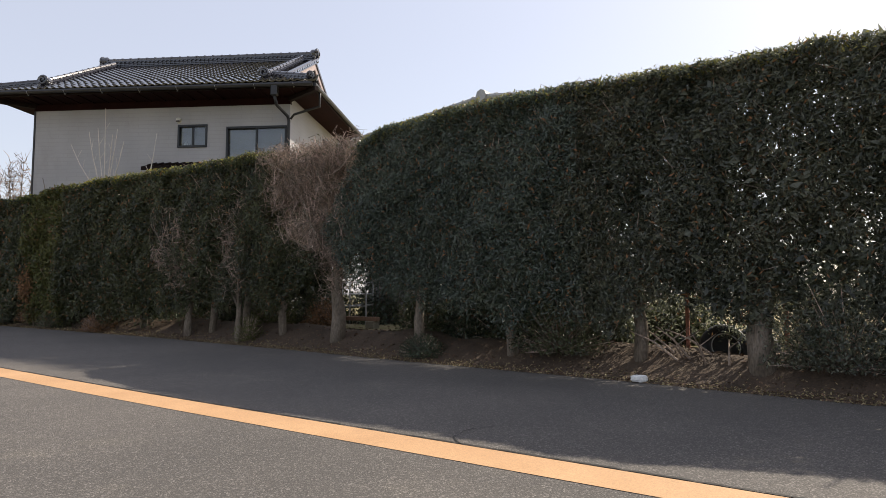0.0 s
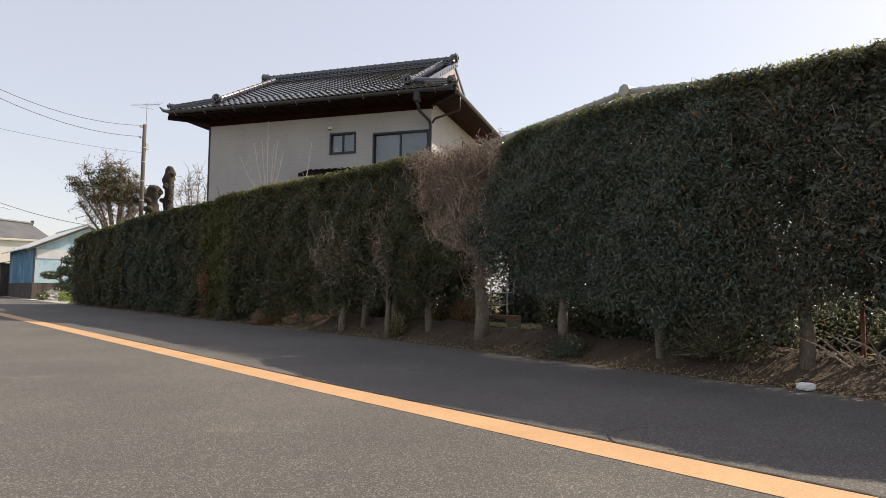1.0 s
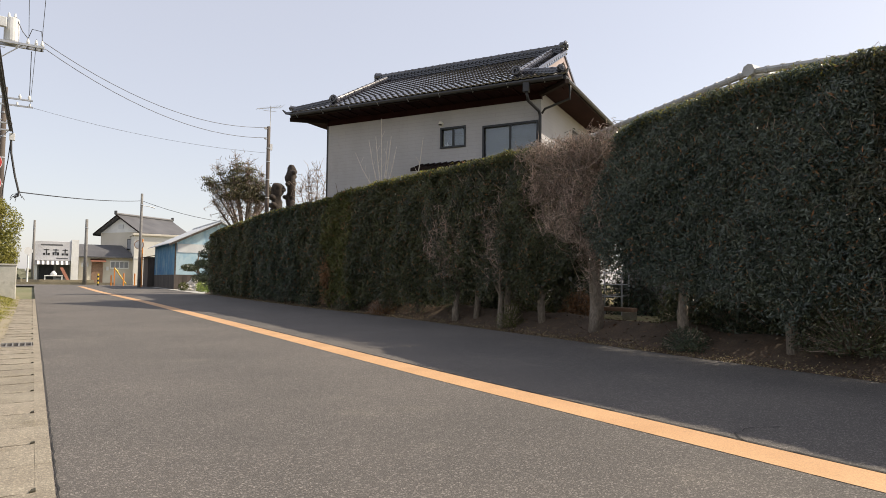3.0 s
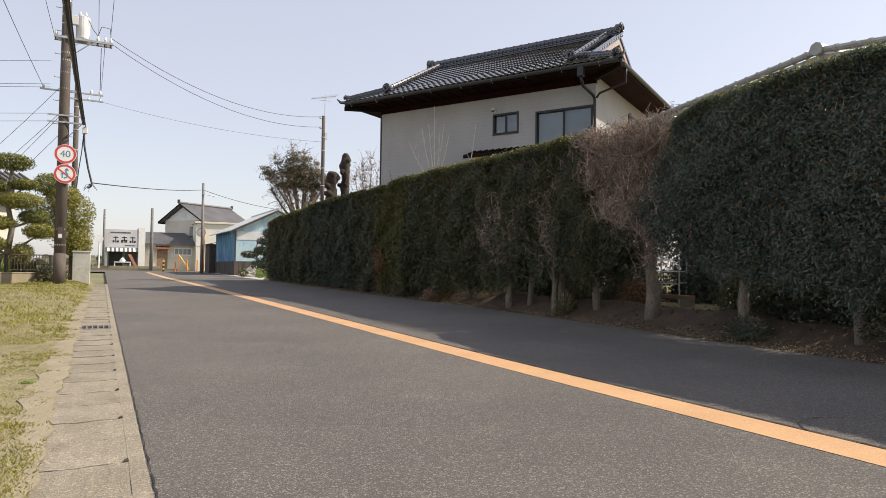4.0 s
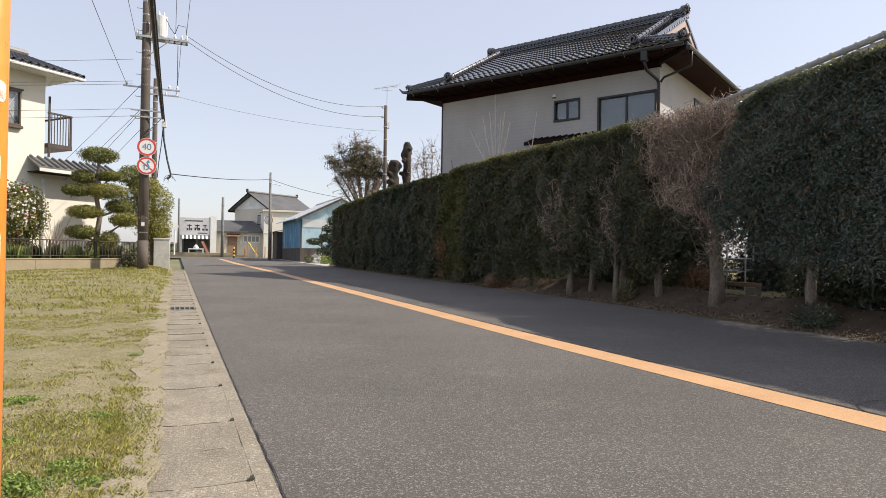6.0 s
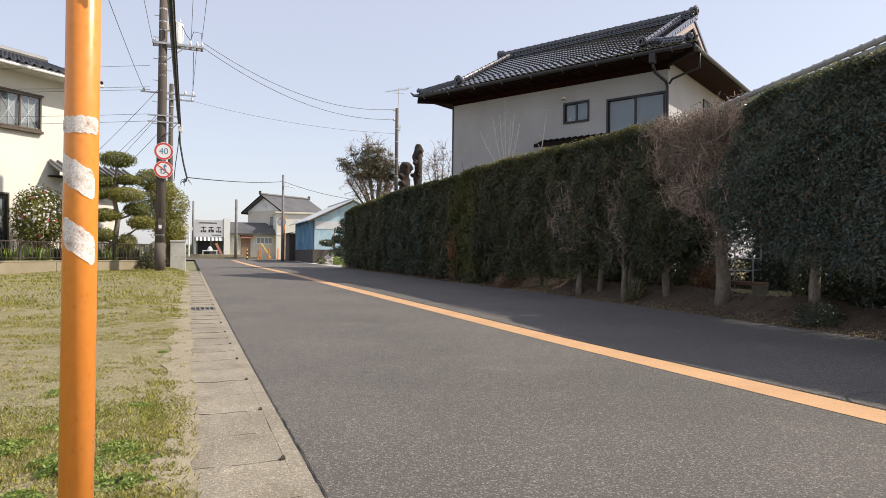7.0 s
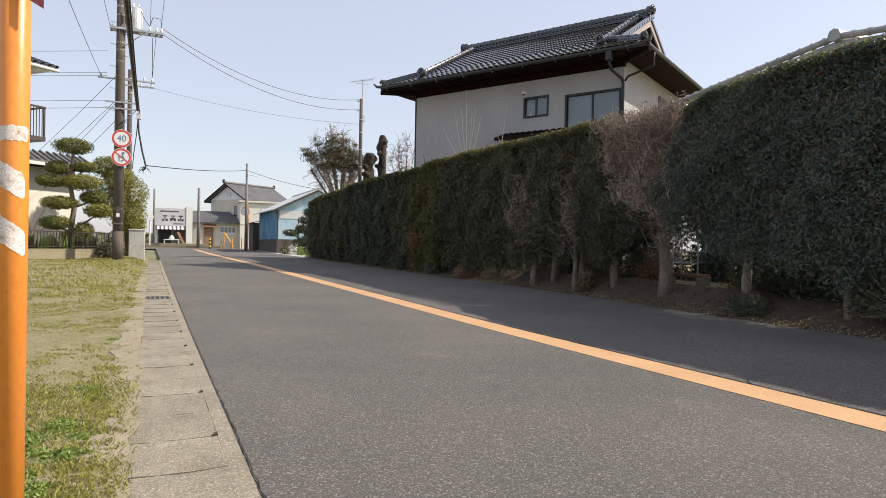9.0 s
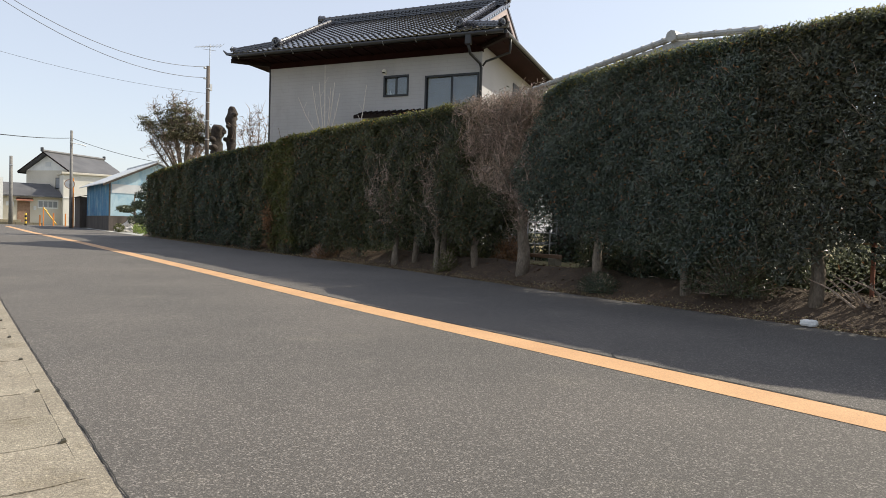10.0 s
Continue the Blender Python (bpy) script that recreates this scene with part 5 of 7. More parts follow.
tr.matrix_basis = at(0.46, 0.02, 8.14)
part("tank", tubed([(0, 0, 0), (0, 0, 0.03), (0, 0, 0.74), (0, 0, 0.78)], [0.19, 0.205, 0.205, 0.12], 18), M_LGREY, tr, smooth=False)
for a in (-0.08, 0.08):
    part("bushing", tubed([(a, -0.1, 0.74), (a, -0.1, 0.80), (a, -0.1, 0.90)], [0.03, 0.045, 0.02], 8), M_CERAM, tr)
part("switch_box", boxed(0.13, 0.33, -0.34, -0.2, 8.5, 8.8, 0.01), M_LGREY, up)
for x in (0.9, 1.12, 1.28, -0.28):
    part("insulator", tubed([(x, -0.155, 8.13), (x, -0.155, 8.18), (x, -0.155, 8.24), (x, -0.155, 8.30)], [0.035, 0.05, 0.035, 0.02], 8), M_CERAM, up)
    part("insulator", tubed([(x, -0.155, 8.05), (x, -0.155, 7.96)], [0.03, 0.045], 8), M_BLACK, up)
for x in (-0.6, 0.75, 1.0):
    part("insulator", tubed([(x, 0.145, 6.43), (x, 0.145, 6.50), (x, 0.145, 6.56)], [0.03, 0.045, 0.02], 8), M_CERAM, up)
part("jumper_wire", tubed([(0.9, -0.16, 8.3), (1.0, -0.16, 8.62), (1.25, -0.16, 8.6), (1.28, -0.16, 8.3)], 0.012, 5), M_CABLE, up)
part("jumper_wire", tubed([(0.55, -0.1, 8.95), (0.75, -0.12, 8.5), (0.9, -0.15, 8.3)], 0.012, 5), M_CABLE, up)
part("earth_wire", tubed([(1.0, 0.145, 8.0), (1.0, 0.145, 6.56)], 0.012, 5), M_CABLE, up)
part("number_tag", boxed(-0.07, 0.07, -0.172, -0.166, 1.55, 1.95), M_POLE, up)
part("number_bar", boxed(-0.05, 0.05, -0.174, -0.1725, 1.6, 1.72), M_WHITE, up)
part("guard_sleeve", tubed([(0, 0, 0.0), (0, 0, 1.1)], 0.176, 18), M_POLE, up, smooth=True)
part("splice_box", boxed(0.53, 0.68, -0.2, -0.08, 5.02, 5.24, 0.01), M_LGREY, up)


def disc(r0, r1, y0, y1, n=36):
    """A flat ring or disc facing -y."""
    bm = bmesh.new()
    a = [bm.verts.new((r1 * math.cos(6.28319 * k / n), y0, r1 * math.sin(6.28319 * k / n))) for k in range(n)]
    if r0 <= 0:
        bm.faces.new(a)
        b = [bm.verts.new((v.co.x, y1, v.co.z)) for v in a]
        bm.faces.new(b[::-1])
        for k in range(n):
            bm.faces.new((a[k], a[(k + 1) % n], b[(k + 1) % n], b[k]))
        return bm
    c = [bm.verts.new((r0 * math.cos(6.28319 * k / n), y0, r0 * math.sin(6.28319 * k / n))) for k in range(n)]
    for k in range(n):
        bm.faces.new((a[k], a[(k + 1) % n], c[(k + 1) % n], c[k]))
    return bm


def lettering(text, size, parent, p, material):
    cu = bpy.data.curves.new("lettering", 'FONT')
    cu.body, cu.size, cu.align_x, cu.align_y = text, size, 'CENTER', 'CENTER'
    tmp = new("lettering", cu)
    me = bpy.data.meshes.new_from_object(tmp)
    bpy.data.objects.remove(tmp)
    me.materials.append(material)
    ob = new("lettering", me)
    ob.parent = parent
    ob.matrix_basis = pose(*p, 90, 0, 0)
    return ob


def road_sign(z, label):
    s = thing("road_sign", at(PX + 0.08, PY - 0.20, z), label, "road sign", "signs on the utility pole")
    part("plate", disc(0, 0.31, 0, 0.012), M_SIGNW, s, "white disc")
    part("red_ring", disc(0.235, 0.298, -0.003, 0), M_SIGNR, s, "red ring")
    part("clamp", boxed(-0.2, 0.06, 0.013, 0.06, -0.03, 0.03), M_STEEL, s)
    return s


s1 = road_sign(4.47, "round white speed limit sign with a red ring")
lettering("40", 0.30, s1, (0, -0.005, 0), M_SIGNB)
s2 = road_sign(3.83, "round white no-overtaking sign with a red ring")
part("red_slash", slabbed([(-0.20, -0.004, 0.135), (-0.165, -0.004, 0.165), (0.20, -0.004, -0.135), (0.165, -0.004, -0.165)], 0.001, (0, 1, 0)), M_SIGNR, s2)
part("blue_arrow", slabbed([(-0.085, -0.006, -0.14), (-0.055, -0.006, -0.14), (-0.055, -0.006, -0.02), (-0.02, -0.006, -0.02), (-0.07, -0.006, 0.05), (-0.12, -0.006, -0.02), (-0.085, -0.006, -0.02)], 0.001, (0, 1, 0)), M_SIGNB, s2)
part("blue_arrow", slabbed([(-0.02, -0.006, -0.16), (0.05, -0.006, -0.13), (0.11, -0.006, -0.07), (0.09, -0.006, 0.0), (0.05, -0.006, 0.06), (0.06, -0.006, 0.11), (0.115, -0.006, 0.11), (0.05, -0.006, 0.20), (-0.02, -0.006, 0.11),
                            (0.015, -0.006, 0.11), (0.01, -0.006, 0.05), (0.04, -0.006, -0.01), (0.06, -0.006, -0.06), (0.03, -0.006, -0.10), (-0.03, -0.006, -0.12)], 0.001, (0, 1, 0)), M_SIGNB, s2)

pb = thing("utility_pole", at(-1.25, 29.0, rise(29)), "slim grey-brown utility pole behind a larger one", "utility pole")
part("shaft", tubed([(0, 0, -0.3), (0, 0, 7.9)], [0.12, 0.085], 14), M_POLE, pb, smooth=True)
for z in (3.2, 4.2, 5.2, 6.0, 6.9, 7.5):
    part("band", tubed([(0, 0, z), (0, 0, z + 0.05)], 0.125 - 0.003 * z, 12), M_STEEL, pb)
part("crossarm", boxed(-0.5, 0.9, -0.12, -0.07, 7.2, 7.26), M_STEEL, pb)
for x in (-0.3, 0.4, 0.8):
    part("insulator", tubed([(x, -0.095, 7.26), (x, -0.095, 7.36)], [0.04, 0.03], 8), M_CERAM, pb)


def cable(a, b, drop, r, label, material=M_WIRE, n=16):
    c = thing("cable", Matrix.Translation(a), label, "cable", "overhead cables")
    part("strand", tubed([p - Vector(a) for p in sag(a, b, drop, n)], r, 5), material, c)
    return c


PT = Vector((PX, PY, GZ))
cable((-0.86, 23.95, 5.50), (-0.78, -14, 6.2), 0.75, 0.042, "thick black telephone cable over the road's edge", M_CABLE, 30)
cable((-0.80, 23.95, 5.42), (-0.72, -14, 6.1), 0.72, 0.02, "thick black telephone cable over the road's edge", M_CABLE, 30)
cable((-2.0, 24.2, 6.6), (-2.6, -14, 7.2), 0.6, 0.008, "thin grey wire along the road")
cable((-1.75, 24.0, 8.3), (-1.9, -14, 8.8), 0.5, 0.008, "thin grey wire along the road")
cable((-0.5, 23.95, 8.5), (-0.2, -14, 9.0), 0.6, 0.008, "thin grey wire along the road")
cable((-0.15, 23.95, 8.5), (0.3, -14, 9.0), 0.6, 0.008, "thin grey wire along the road")
cable((-0.30, 23.95, 8.5), (-0.45, 29, 7.5), 0.15, 0.008, "thin grey wire between poles")
cable((-0.15, 23.95, 8.48), (8.40, 28, 7.75), 0.75, 0.011, "thin service wire sagging across the road")
cable((-0.15, 23.95, 8.30), (8.40, 28, 7.28), 0.75, 0.011, "thin service wire sagging across the road")
cable((-0.4, 29.0, 7.45), (8.45, 28, 6.6), 0.25, 0.006, "thin service wire sagging across the road")
for k, (z, x2, y2, z2) in enumerate(((6.55, -30, 34, 7.2), (6.45, -30, 32, 6.6), (5.6, -30, 34, 6.2), (5.35, -30, 34, 5.9), (7.3, -32, 38, 8.5))):
    cable((PX - 0.4, PY, z + GZ), (x2, y2, z2), 0.5, 0.007, "thin wire leading off to houses")
for k, (z, x2, y2, z2) in enumerate(((6.45, -3.4, 26.8, 4.4), (5.6, -2.9, 26.6, 4.2), (5.5, -2.6, 26.5, 3.9), (4.9, -2.4, 26.4, 3.7))):
    cable((PX - 0.15, PY, z + GZ), (x2 - 3.0, y2 + 4, z2 - 1.6), 0.12, 0.008, "thin stay wire slanting to the garden")
loop = thing("cable_loop", at(-0.84, 23.95, 5.2), "looped black cable hanging beside a pole", "cable")
part("strand", tubed([(0, 0, 0.1), (0.02, 0, -0.4), (0.14, 0, -1.1), (0.26, 0, -1.6), (0.24, 0, -1.72), (0.14, 0, -1.78)], 0.034, 6), M_CABLE, loop)
part("strand", tubed([(0, 0, 0.1), (-0.05, 0, -0.6), (-0.12, 0, -1.2), (-0.16, 0, -1.75)], 0.016, 6), M_CABLE, loop)
for k in range(6):
    a = 0.9 * k
    part("loose_end", tubed([(0.22, 0, -1.66), (0.22 + 0.13 * math.cos(a), 0.05 * math.sin(a), -1.72 + 0.1 * math.sin(a)), (0.22 + 0.2 * math.cos(a), 0.08 * math.sin(a), -1.84 + 0.08 * math.sin(a))], 0.009, 4), M_CABLE, loop)
cable((-0.55, 23.95, 3.6), (6.14, 49.0, 6.45), 0.12, 0.018, "dark cable running to a far pole", M_CABLE, 24)
cable((6.14, 49.0, 6.45), (11.5, 46, 5.0), 0.2, 0.016, "dark cable leading to a shed", M_CABLE)

# ---- gate pillar, garden wall and railing ----
pil = thing("gate_pillar", at(-0.87, 26.8, rise(26.8)), "pale weathered concrete gate pillar", "pillar")
part("block", boxed(-0.28, 0.28, -0.28, 0.28, -0.1, 1.17, 0.015), M_CONC2, pil)
part("cap", boxed(-0.30, 0.30, -0.30, 0.30, 1.172, 1.235, 0.012), M_CONC2, pil)
WM = pose(-1.75, 26.0, 0.0, 0, 0, 48)
gw = thing("garden_wall", WM, "low stained concrete garden wall", "wall")
for i in range(6):
    part("wall_section", boxed(-12 + 2 * i + 0.004, -10 + 2 * i - 0.004, -0.08, 0.08, -0.1, 0.60, 0.008), M_SAND, gw)
part("coping", boxed(-12, 0.0, -0.095, 0.095, 0.602, 0.645, 0.01), M_SAND, gw)
fence = thing("railing", WM @ at(0, 0, 0.645), "dark brown metal railing on a garden wall", "railing")
part("top_rail", boxed(-12, 0, -0.022, 0.022, 0.565, 0.60, 0.004), M_RAIL, fence)
part("bottom_rail", boxed(-12, 0, -0.015, 0.015, 0.07, 0.095), M_RAIL, fence)
for i in range(8):
    x = -0.05 - 1.7 * i
    part("post", boxed(x - 0.025, x + 0.025, -0.025, 0.025, 0.0, 0.60), M_RAIL, fence)
bal = part("baluster", boxed(-0.008, 0.008, -0.008, 0.008, 0.095, 0.565), M_RAIL, fence)
bal.matrix_basis = at(-0.15, 0, 0)
for i in range(1, 100):
    ob = new("baluster", bal.data)
    ob.parent = fence
    ob.matrix_basis = at(-0.15 - 0.118 * i, 0, 0)

# ---- the cream house beyond the lawn ----
LM = pose(-4.98, 27.76, 0.15, 0, 0, 40)
lh = thing("house", LM, "cream stucco two-storey house with grey tile roof", "house")
holed_wall("wall", lh, M_CREAM, -9, 0, -0.3, 7.25, 0.0, 0.16, [(-3.75, -0.93, 5.24, 6.48), (-3.6, -1.95, 0.75, 2.85)])
part("wall", boxed(-0.16, 0, 0.162, 6, -0.3, 7.25), M_CREAM, lh)
part("wall", boxed(-9, -8.84, 0.162, 6, -0.3, 7.25), M_CREAM, lh)
part("wall", boxed(-8.84, -0.162, 5.84, 6, -0.3, 7.25), M_CREAM, lh)
part("wall", boxed(0.002, 2.3, 0.5, 5, -0.3, 3.65), M_CREAM, lh, "cream ground-floor extension")
ROT = pose(0, 0, 0, 0, 0, 180)


def sash_out(x0, x1, z0, z1, n, grow, m_frame, room):
    """A window whose frame stands proud of the wall, seen from -y."""
    w = sash(lh, -x1, -x0, z0, z1, n, grow, room, m_frame)
    w.matrix_basis = ROT
    return w


sash_out(-3.75, -0.93, 5.24, 6.48, 4, 0.10, M_SASHB, M_BLIND)
for i in range(4):
    a = -3.70 + 0.69 * i
    for p, q in (((a, 5.32), (a + 0.64, 6.40)), ((a, 6.40), (a + 0.64, 5.32)), ((a + 0.32, 5.32), (a + 0.32, 6.40))):
        part("lattice", tubed([(p[0], 0.02, p[1]), (q[0], 0.02, q[1])], 0.012, 4), M_WHITE, lh)
part("window_sill", boxed(-3.85, -0.85, -0.16, 0.0, 5.12, 5.22, 0.01), M_SASHB, lh)
part("window_head", boxed(-3.85, -0.85, -0.16, 0.0, 6.50, 6.56, 0.01), M_SASHB, lh)
sash_out(-3.6, -1.95, 0.75, 2.85, 2, 0.02, M_SASHB, M_BLIND)
part("string_line", boxed(-9, 0.0, -0.012, 0.0, 6.68, 6.71), M_CREAM, lh)
part("soffit", boxed(-9.6, 0.85, -0.75, 6.7, 7.25, 7.29), M_WHITE, lh, "pale soffit")
part("fascia", boxed(-9.6, 0.88, -0.80, -0.752, 7.20, 7.36), M_WHITE, lh, "white fascia board")
lroof = new("roof")
lroof.parent = lh
tagged(lroof, "grey clay tile roof")
LS = 0.34
part("slope", slabbed([(-9.7, -0.86, 7.36), (0.95, -0.86, 7.36), (0.95, 3.0, 7.36 + LS * 3.86), (-9.7, 3.0, 7.36 + LS * 3.86)], 0.08), M_TILEG, lroof)
part("slope", slabbed([(-9.7, 3.0, 7.36 + LS * 3.86), (0.95, 3.0, 7.36 + LS * 3.86), (0.95, 6.86, 7.36), (-9.7, 6.86, 7.36)], 0.08), M_TILEG, lroof)
for r in range(14):
    y = -0.86 + 0.275 * r
    for k in range(18):
        x = 0.90 - 0.28 * k
        part("tile", tubed([(x, y - 0.03, 7.385 + LS * (y + 0.86)), (x, y + 0.25, 7.385 + LS * (y + 1.12))], [0.07, 0.062], 6, False), M_TILEG, lroof)
part("ridge", tubed([(-9.7, 3.0, 7.36 + LS * 3.86 + 0.12), (0.98, 3.0, 7.36 + LS * 3.86 + 0.12)], 0.16, 8), M_TILEG, lroof)
part("rain_gutter", tubed([(-9.7, -0.90, 7.27), (0.95, -0.90, 7.25)], 0.055, 8), M_WHITE, lroof)
part("downpipe", tubed([(0.3, -0.85, 7.2), (0.1, -0.3, 7.1), (0.03, -0.06, 6.95)], 0.035, 8), M_WHITE, lh)
part("pent_roof", slabbed([(-0.6, 0.0, 4.2), (2.5, 0.0, 4.2), (2.6, -0.85, 3.78), (-0.65, -0.85, 3.78)], 0.07), M_TILEG, lh, "small grey tiled pent roof")
for k in range(12):
    x = -0.5 + 0.27 * k
    part("pent_tile", tubed([(x, 0.0, 4.23), (x, -0.86, 3.81)], 0.05, 6), M_TILEG, lh)
part("pent_fascia", boxed(-0.65, 2.6, -0.86, -0.83, 3.60, 3.72), M_CREAM, lh)
part("pent_ceiling", boxed(-0.6, 2.5, -0.82, -0.002, 3.60, 3.64), M_BEAM, lh)
part("wall", boxed(0.002, 2.3, 0.002, 0.5, -0.3, 3.6), M_CREAM, lh)
part("rain_hopper", boxed(-0.12, 0.04, -0.14, -0.02, 3.22, 3.42, 0.01), M_LGREY, lh)
part("downpipe", tubed([(-0.04, -0.08, 3.3), (-0.04, -0.08, -0.1)], 0.04, 8), M_LGREY, lh)
balc = thing("balcony", LM @ at(0, 0, 0), "dark brown metal balcony on a house's upper floor", "balcony")
part("post", boxed(0.12, 0.18, -0.06, 0.0, 4.25, 6.55), M_RAIL, balc)
part("post", boxed(0.95, 1.01, -0.06, 0.0, 4.62, 5.95), M_RAIL, balc)
part("handrail", boxed(0.10, 1.02, -0.07, 0.01, 5.90, 5.96), M_RAIL, balc)
part("handrail", boxed(0.95, 1.01, 0.0, 3.0, 5.90, 5.96), M_RAIL, balc)
part("floor_beam", boxed(0.10, 1.02, -0.07, 3.0, 4.62, 4.78), M_RAIL, balc)
for i in range(7):
    x = 0.24 + 0.11 * i
    part("baluster", boxed(x - 0.012, x + 0.012, -0.045, -0.02, 4.78, 5.90), M_RAIL, balc)

# ---- garden plants beyond the wall ----
def clump(centre, size, count, rng, ln=0.11, wd=0.045):
    d = unit(rng.normal(0, 1, (count, 3)))
    rad = rng.uniform(0.62, 1.04, (count, 1)) * (1 + 0.13 * ripple(5 * d[:, 0], 5 * d[:, 1] + 3 * d[:, 2], size[0] * 9)[:, None])
    P = np.array(centre) + d * rad * np.array(size)
    flatb = d.copy()
    flatb[:, 2] = np.maximum(flatb[:, 2], -0.2)
    return leaves(P, flatb, ln, wd, rng, 0.6)


top = thing("cloud_pruned_tree", at(-3.05, 26.1, 0.35), "cloud-pruned evergreen garden tree with rounded pads", "tree")
rng = np.random.default_rng(500)
spine = [(0.05, 0, -0.2), (0.0, 0.05, 0.9), (0.12, 0, 1.8), (-0.05, 0.02, 2.7), (0.05, 0, 3.6), (0.02, 0, 4.0)]
part("trunk", tubed(spine, [0.13, 0.10, 0.085, 0.07, 0.05, 0.03], 8), M_BARK, top, smooth=True)
PADS = [(0.05, 0, 4.02, 0.66, 0.30, 1), (-0.42, 0, 3.22, 0.42, 0.24, 0), (0.42, 0.1, 3.3, 0.45, 0.2, 0), (-0.62, 0.0, 2.72, 0.5, 0.22, 0), (0.35, 0, 2.72, 0.70, 0.30, 2), (0.72, 0.2, 2.2, 0.48, 0.27, 0),
        (-0.35, 0, 1.95, 0.62, 0.25, 2), (0.90, 0, 1.70, 0.5, 0.28, 2), (-0.45, 0, 1.22, 0.55, 0.26, 0), (0.42, 0, 0.98, 0.36, 0.3, 2), (0.15, 0.1, 0.7, 0.5, 0.3, 0)]
# pads of tone 2 take M_TOPIY, so sunlight sits in their colour
for k, (x, y, z, r, h, tone) in enumerate(PADS):
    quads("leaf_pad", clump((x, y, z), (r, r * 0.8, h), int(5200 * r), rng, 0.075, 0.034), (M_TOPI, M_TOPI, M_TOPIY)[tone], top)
    s = Vector(spine[min(4, max(1, int(z / 0.9)))])
    part("branch", tubed([s, s.lerp(Vector((x, y, z)), 0.6) + Vector((0, 0, -0.08)), (x, y, z - 0.1)], [0.05, 0.04, 0.02], 6), M_BARK, top)
t2 = thing("garden_tree", at(-1.55, 27.6, 0.3), "rounded evergreen garden tree with yellow-green leaves", "tree")
part("trunk", tubed([(0, 0, -0.2), (0.03, 0, 0.8), (-0.05, 0, 1.8), (0, 0, 2.6)], [0.12, 0.1, 0.07, 0.03], 8), M_BARK, t2, smooth=True)
rng = np.random.default_rng(510)
# tone 1 clumps are yellow-green leaves with sunlight added to their colour
for k, (x, y, z, r, h, tone) in enumerate(((0.0, 0, 3.1, 0.62, 0.5, 1), (0.45, 0, 2.5, 0.62, 0.75, 1), (0.3, 0.1, 1.7, 0.72, 0.7, 1), (-0.45, 0, 3.55, 0.55, 0.42, 0), (-0.5, 0.2, 2.3, 0.5, 0.6, 0), (0.55, 0, 1.35, 0.45, 0.45, 1))):
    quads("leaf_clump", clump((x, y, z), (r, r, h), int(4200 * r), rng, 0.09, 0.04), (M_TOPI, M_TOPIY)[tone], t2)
    part("branch", tubed([(0, 0, 1.2), (x * 0.5, y, z * 0.7), (x, y, z)], [0.05, 0.035, 0.015], 6), M_BARK, t2)
cam2 = thing("camellia_bush", at(-5.35, 25.6, 0.35), "clipped camellia bush with white and red blossoms", "bush")
rng = np.random.default_rng(520)
quads("foliage", clump((0, 0, 1.75), (0.86, 0.8, 1.1), 5200, rng, 0.11, 0.05), M_TOPI, cam2)
# scattered leaves in M_TOPIY's sunlit colour
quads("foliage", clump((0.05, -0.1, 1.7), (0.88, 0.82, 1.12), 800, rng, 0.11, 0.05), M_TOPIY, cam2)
part("stem", tubed([(0, 0, -0.2), (0.02, 0, 1.2)], [0.08, 0.05], 7), M_BARK, cam2)
d = unit(rng.normal(0, 1, (150, 3)) * np.array([0.6, 0.6, 0.6]) + np.array([0.25, -0.75, 0.15]))
quads("white_blossom", leaves(d * np.array([0.88, 0.82, 1.1]) * 1.02 + np.array([0, 0, 1.75]), d, 0.085, 0.08, rng, 0.3), M_PINKW, cam2, "white blossoms")
d = unit(rng.normal(0, 1, (16, 3)) * np.array([0.7, 0.5, 0.7]) + np.array([0.0, -0.8, -0.1]))
quads("red_blossom", leaves(d * np.array([0.88, 0.82, 1.1]) * 1.02 + np.array([0, 0, 1.7]), d, 0.10, 0.09, rng, 0.3), M_RED, cam2, "red blossoms")
cam3 = thing("camellia_bush", at(-7.2, 25.0, 0.35), "clipped camellia bush with red blossoms", "bush")
quads("foliage", clump((0, 0, 1.7), (0.8, 0.8, 1.2), 4200, rng, 0.12, 0.05), M_LEAF, cam3)
quads("red_blossom", leaves(d * np.array([0.82, 0.82, 1.2]) * 1.02 + np.array([0, 0, 1.7]), d, 0.10, 0.09, rng, 0.3), M_RED, cam3, "red blossoms")
part("stem", tubed([(0, 0, -0.2), (0, 0, 1.2)], [0.08, 0.05], 7), M_BARK, cam3)
for k in range(10):
    x = -0.7 - 0.85 * k
    p = (WM @ Vector((x, 0.45 + 0.15 * (k % 3), 0.3)))
    pl = thing("border_plant", Matrix.Translation(p), "strap-leaved green border plant behind a railing", "plant", "border plants behind the railing")
    rng = np.random.default_rng(540 + k)
    n = 150
    a = rng.uniform(0, 6.283, n)
    A = np.stack([0.12 * np.cos(a), 0.16 * np.sin(a), 0 * a + 0.1], 1)
    tipp = np.stack([0.42 * np.cos(a), 0.42 * np.sin(a), rng.uniform(0.3, 0.85, n)], 1)
    sd = np.stack([-np.sin(a), np.cos(a), 0 * a], 1) * 0.018
    quads("strap_leaf", np.stack([A - sd, A + sd, (A + tipp) / 2 + sd + np.array([0, 0, 0.18]), tipp], 1), M_WEED if k % 3 else M_LEAF, pl)
bw = thing("wall_bush", at(-1.72, 25.4, rise(25)), "small dark bush before a garden wall", "bush")
rng = np.random.default_rng(560)
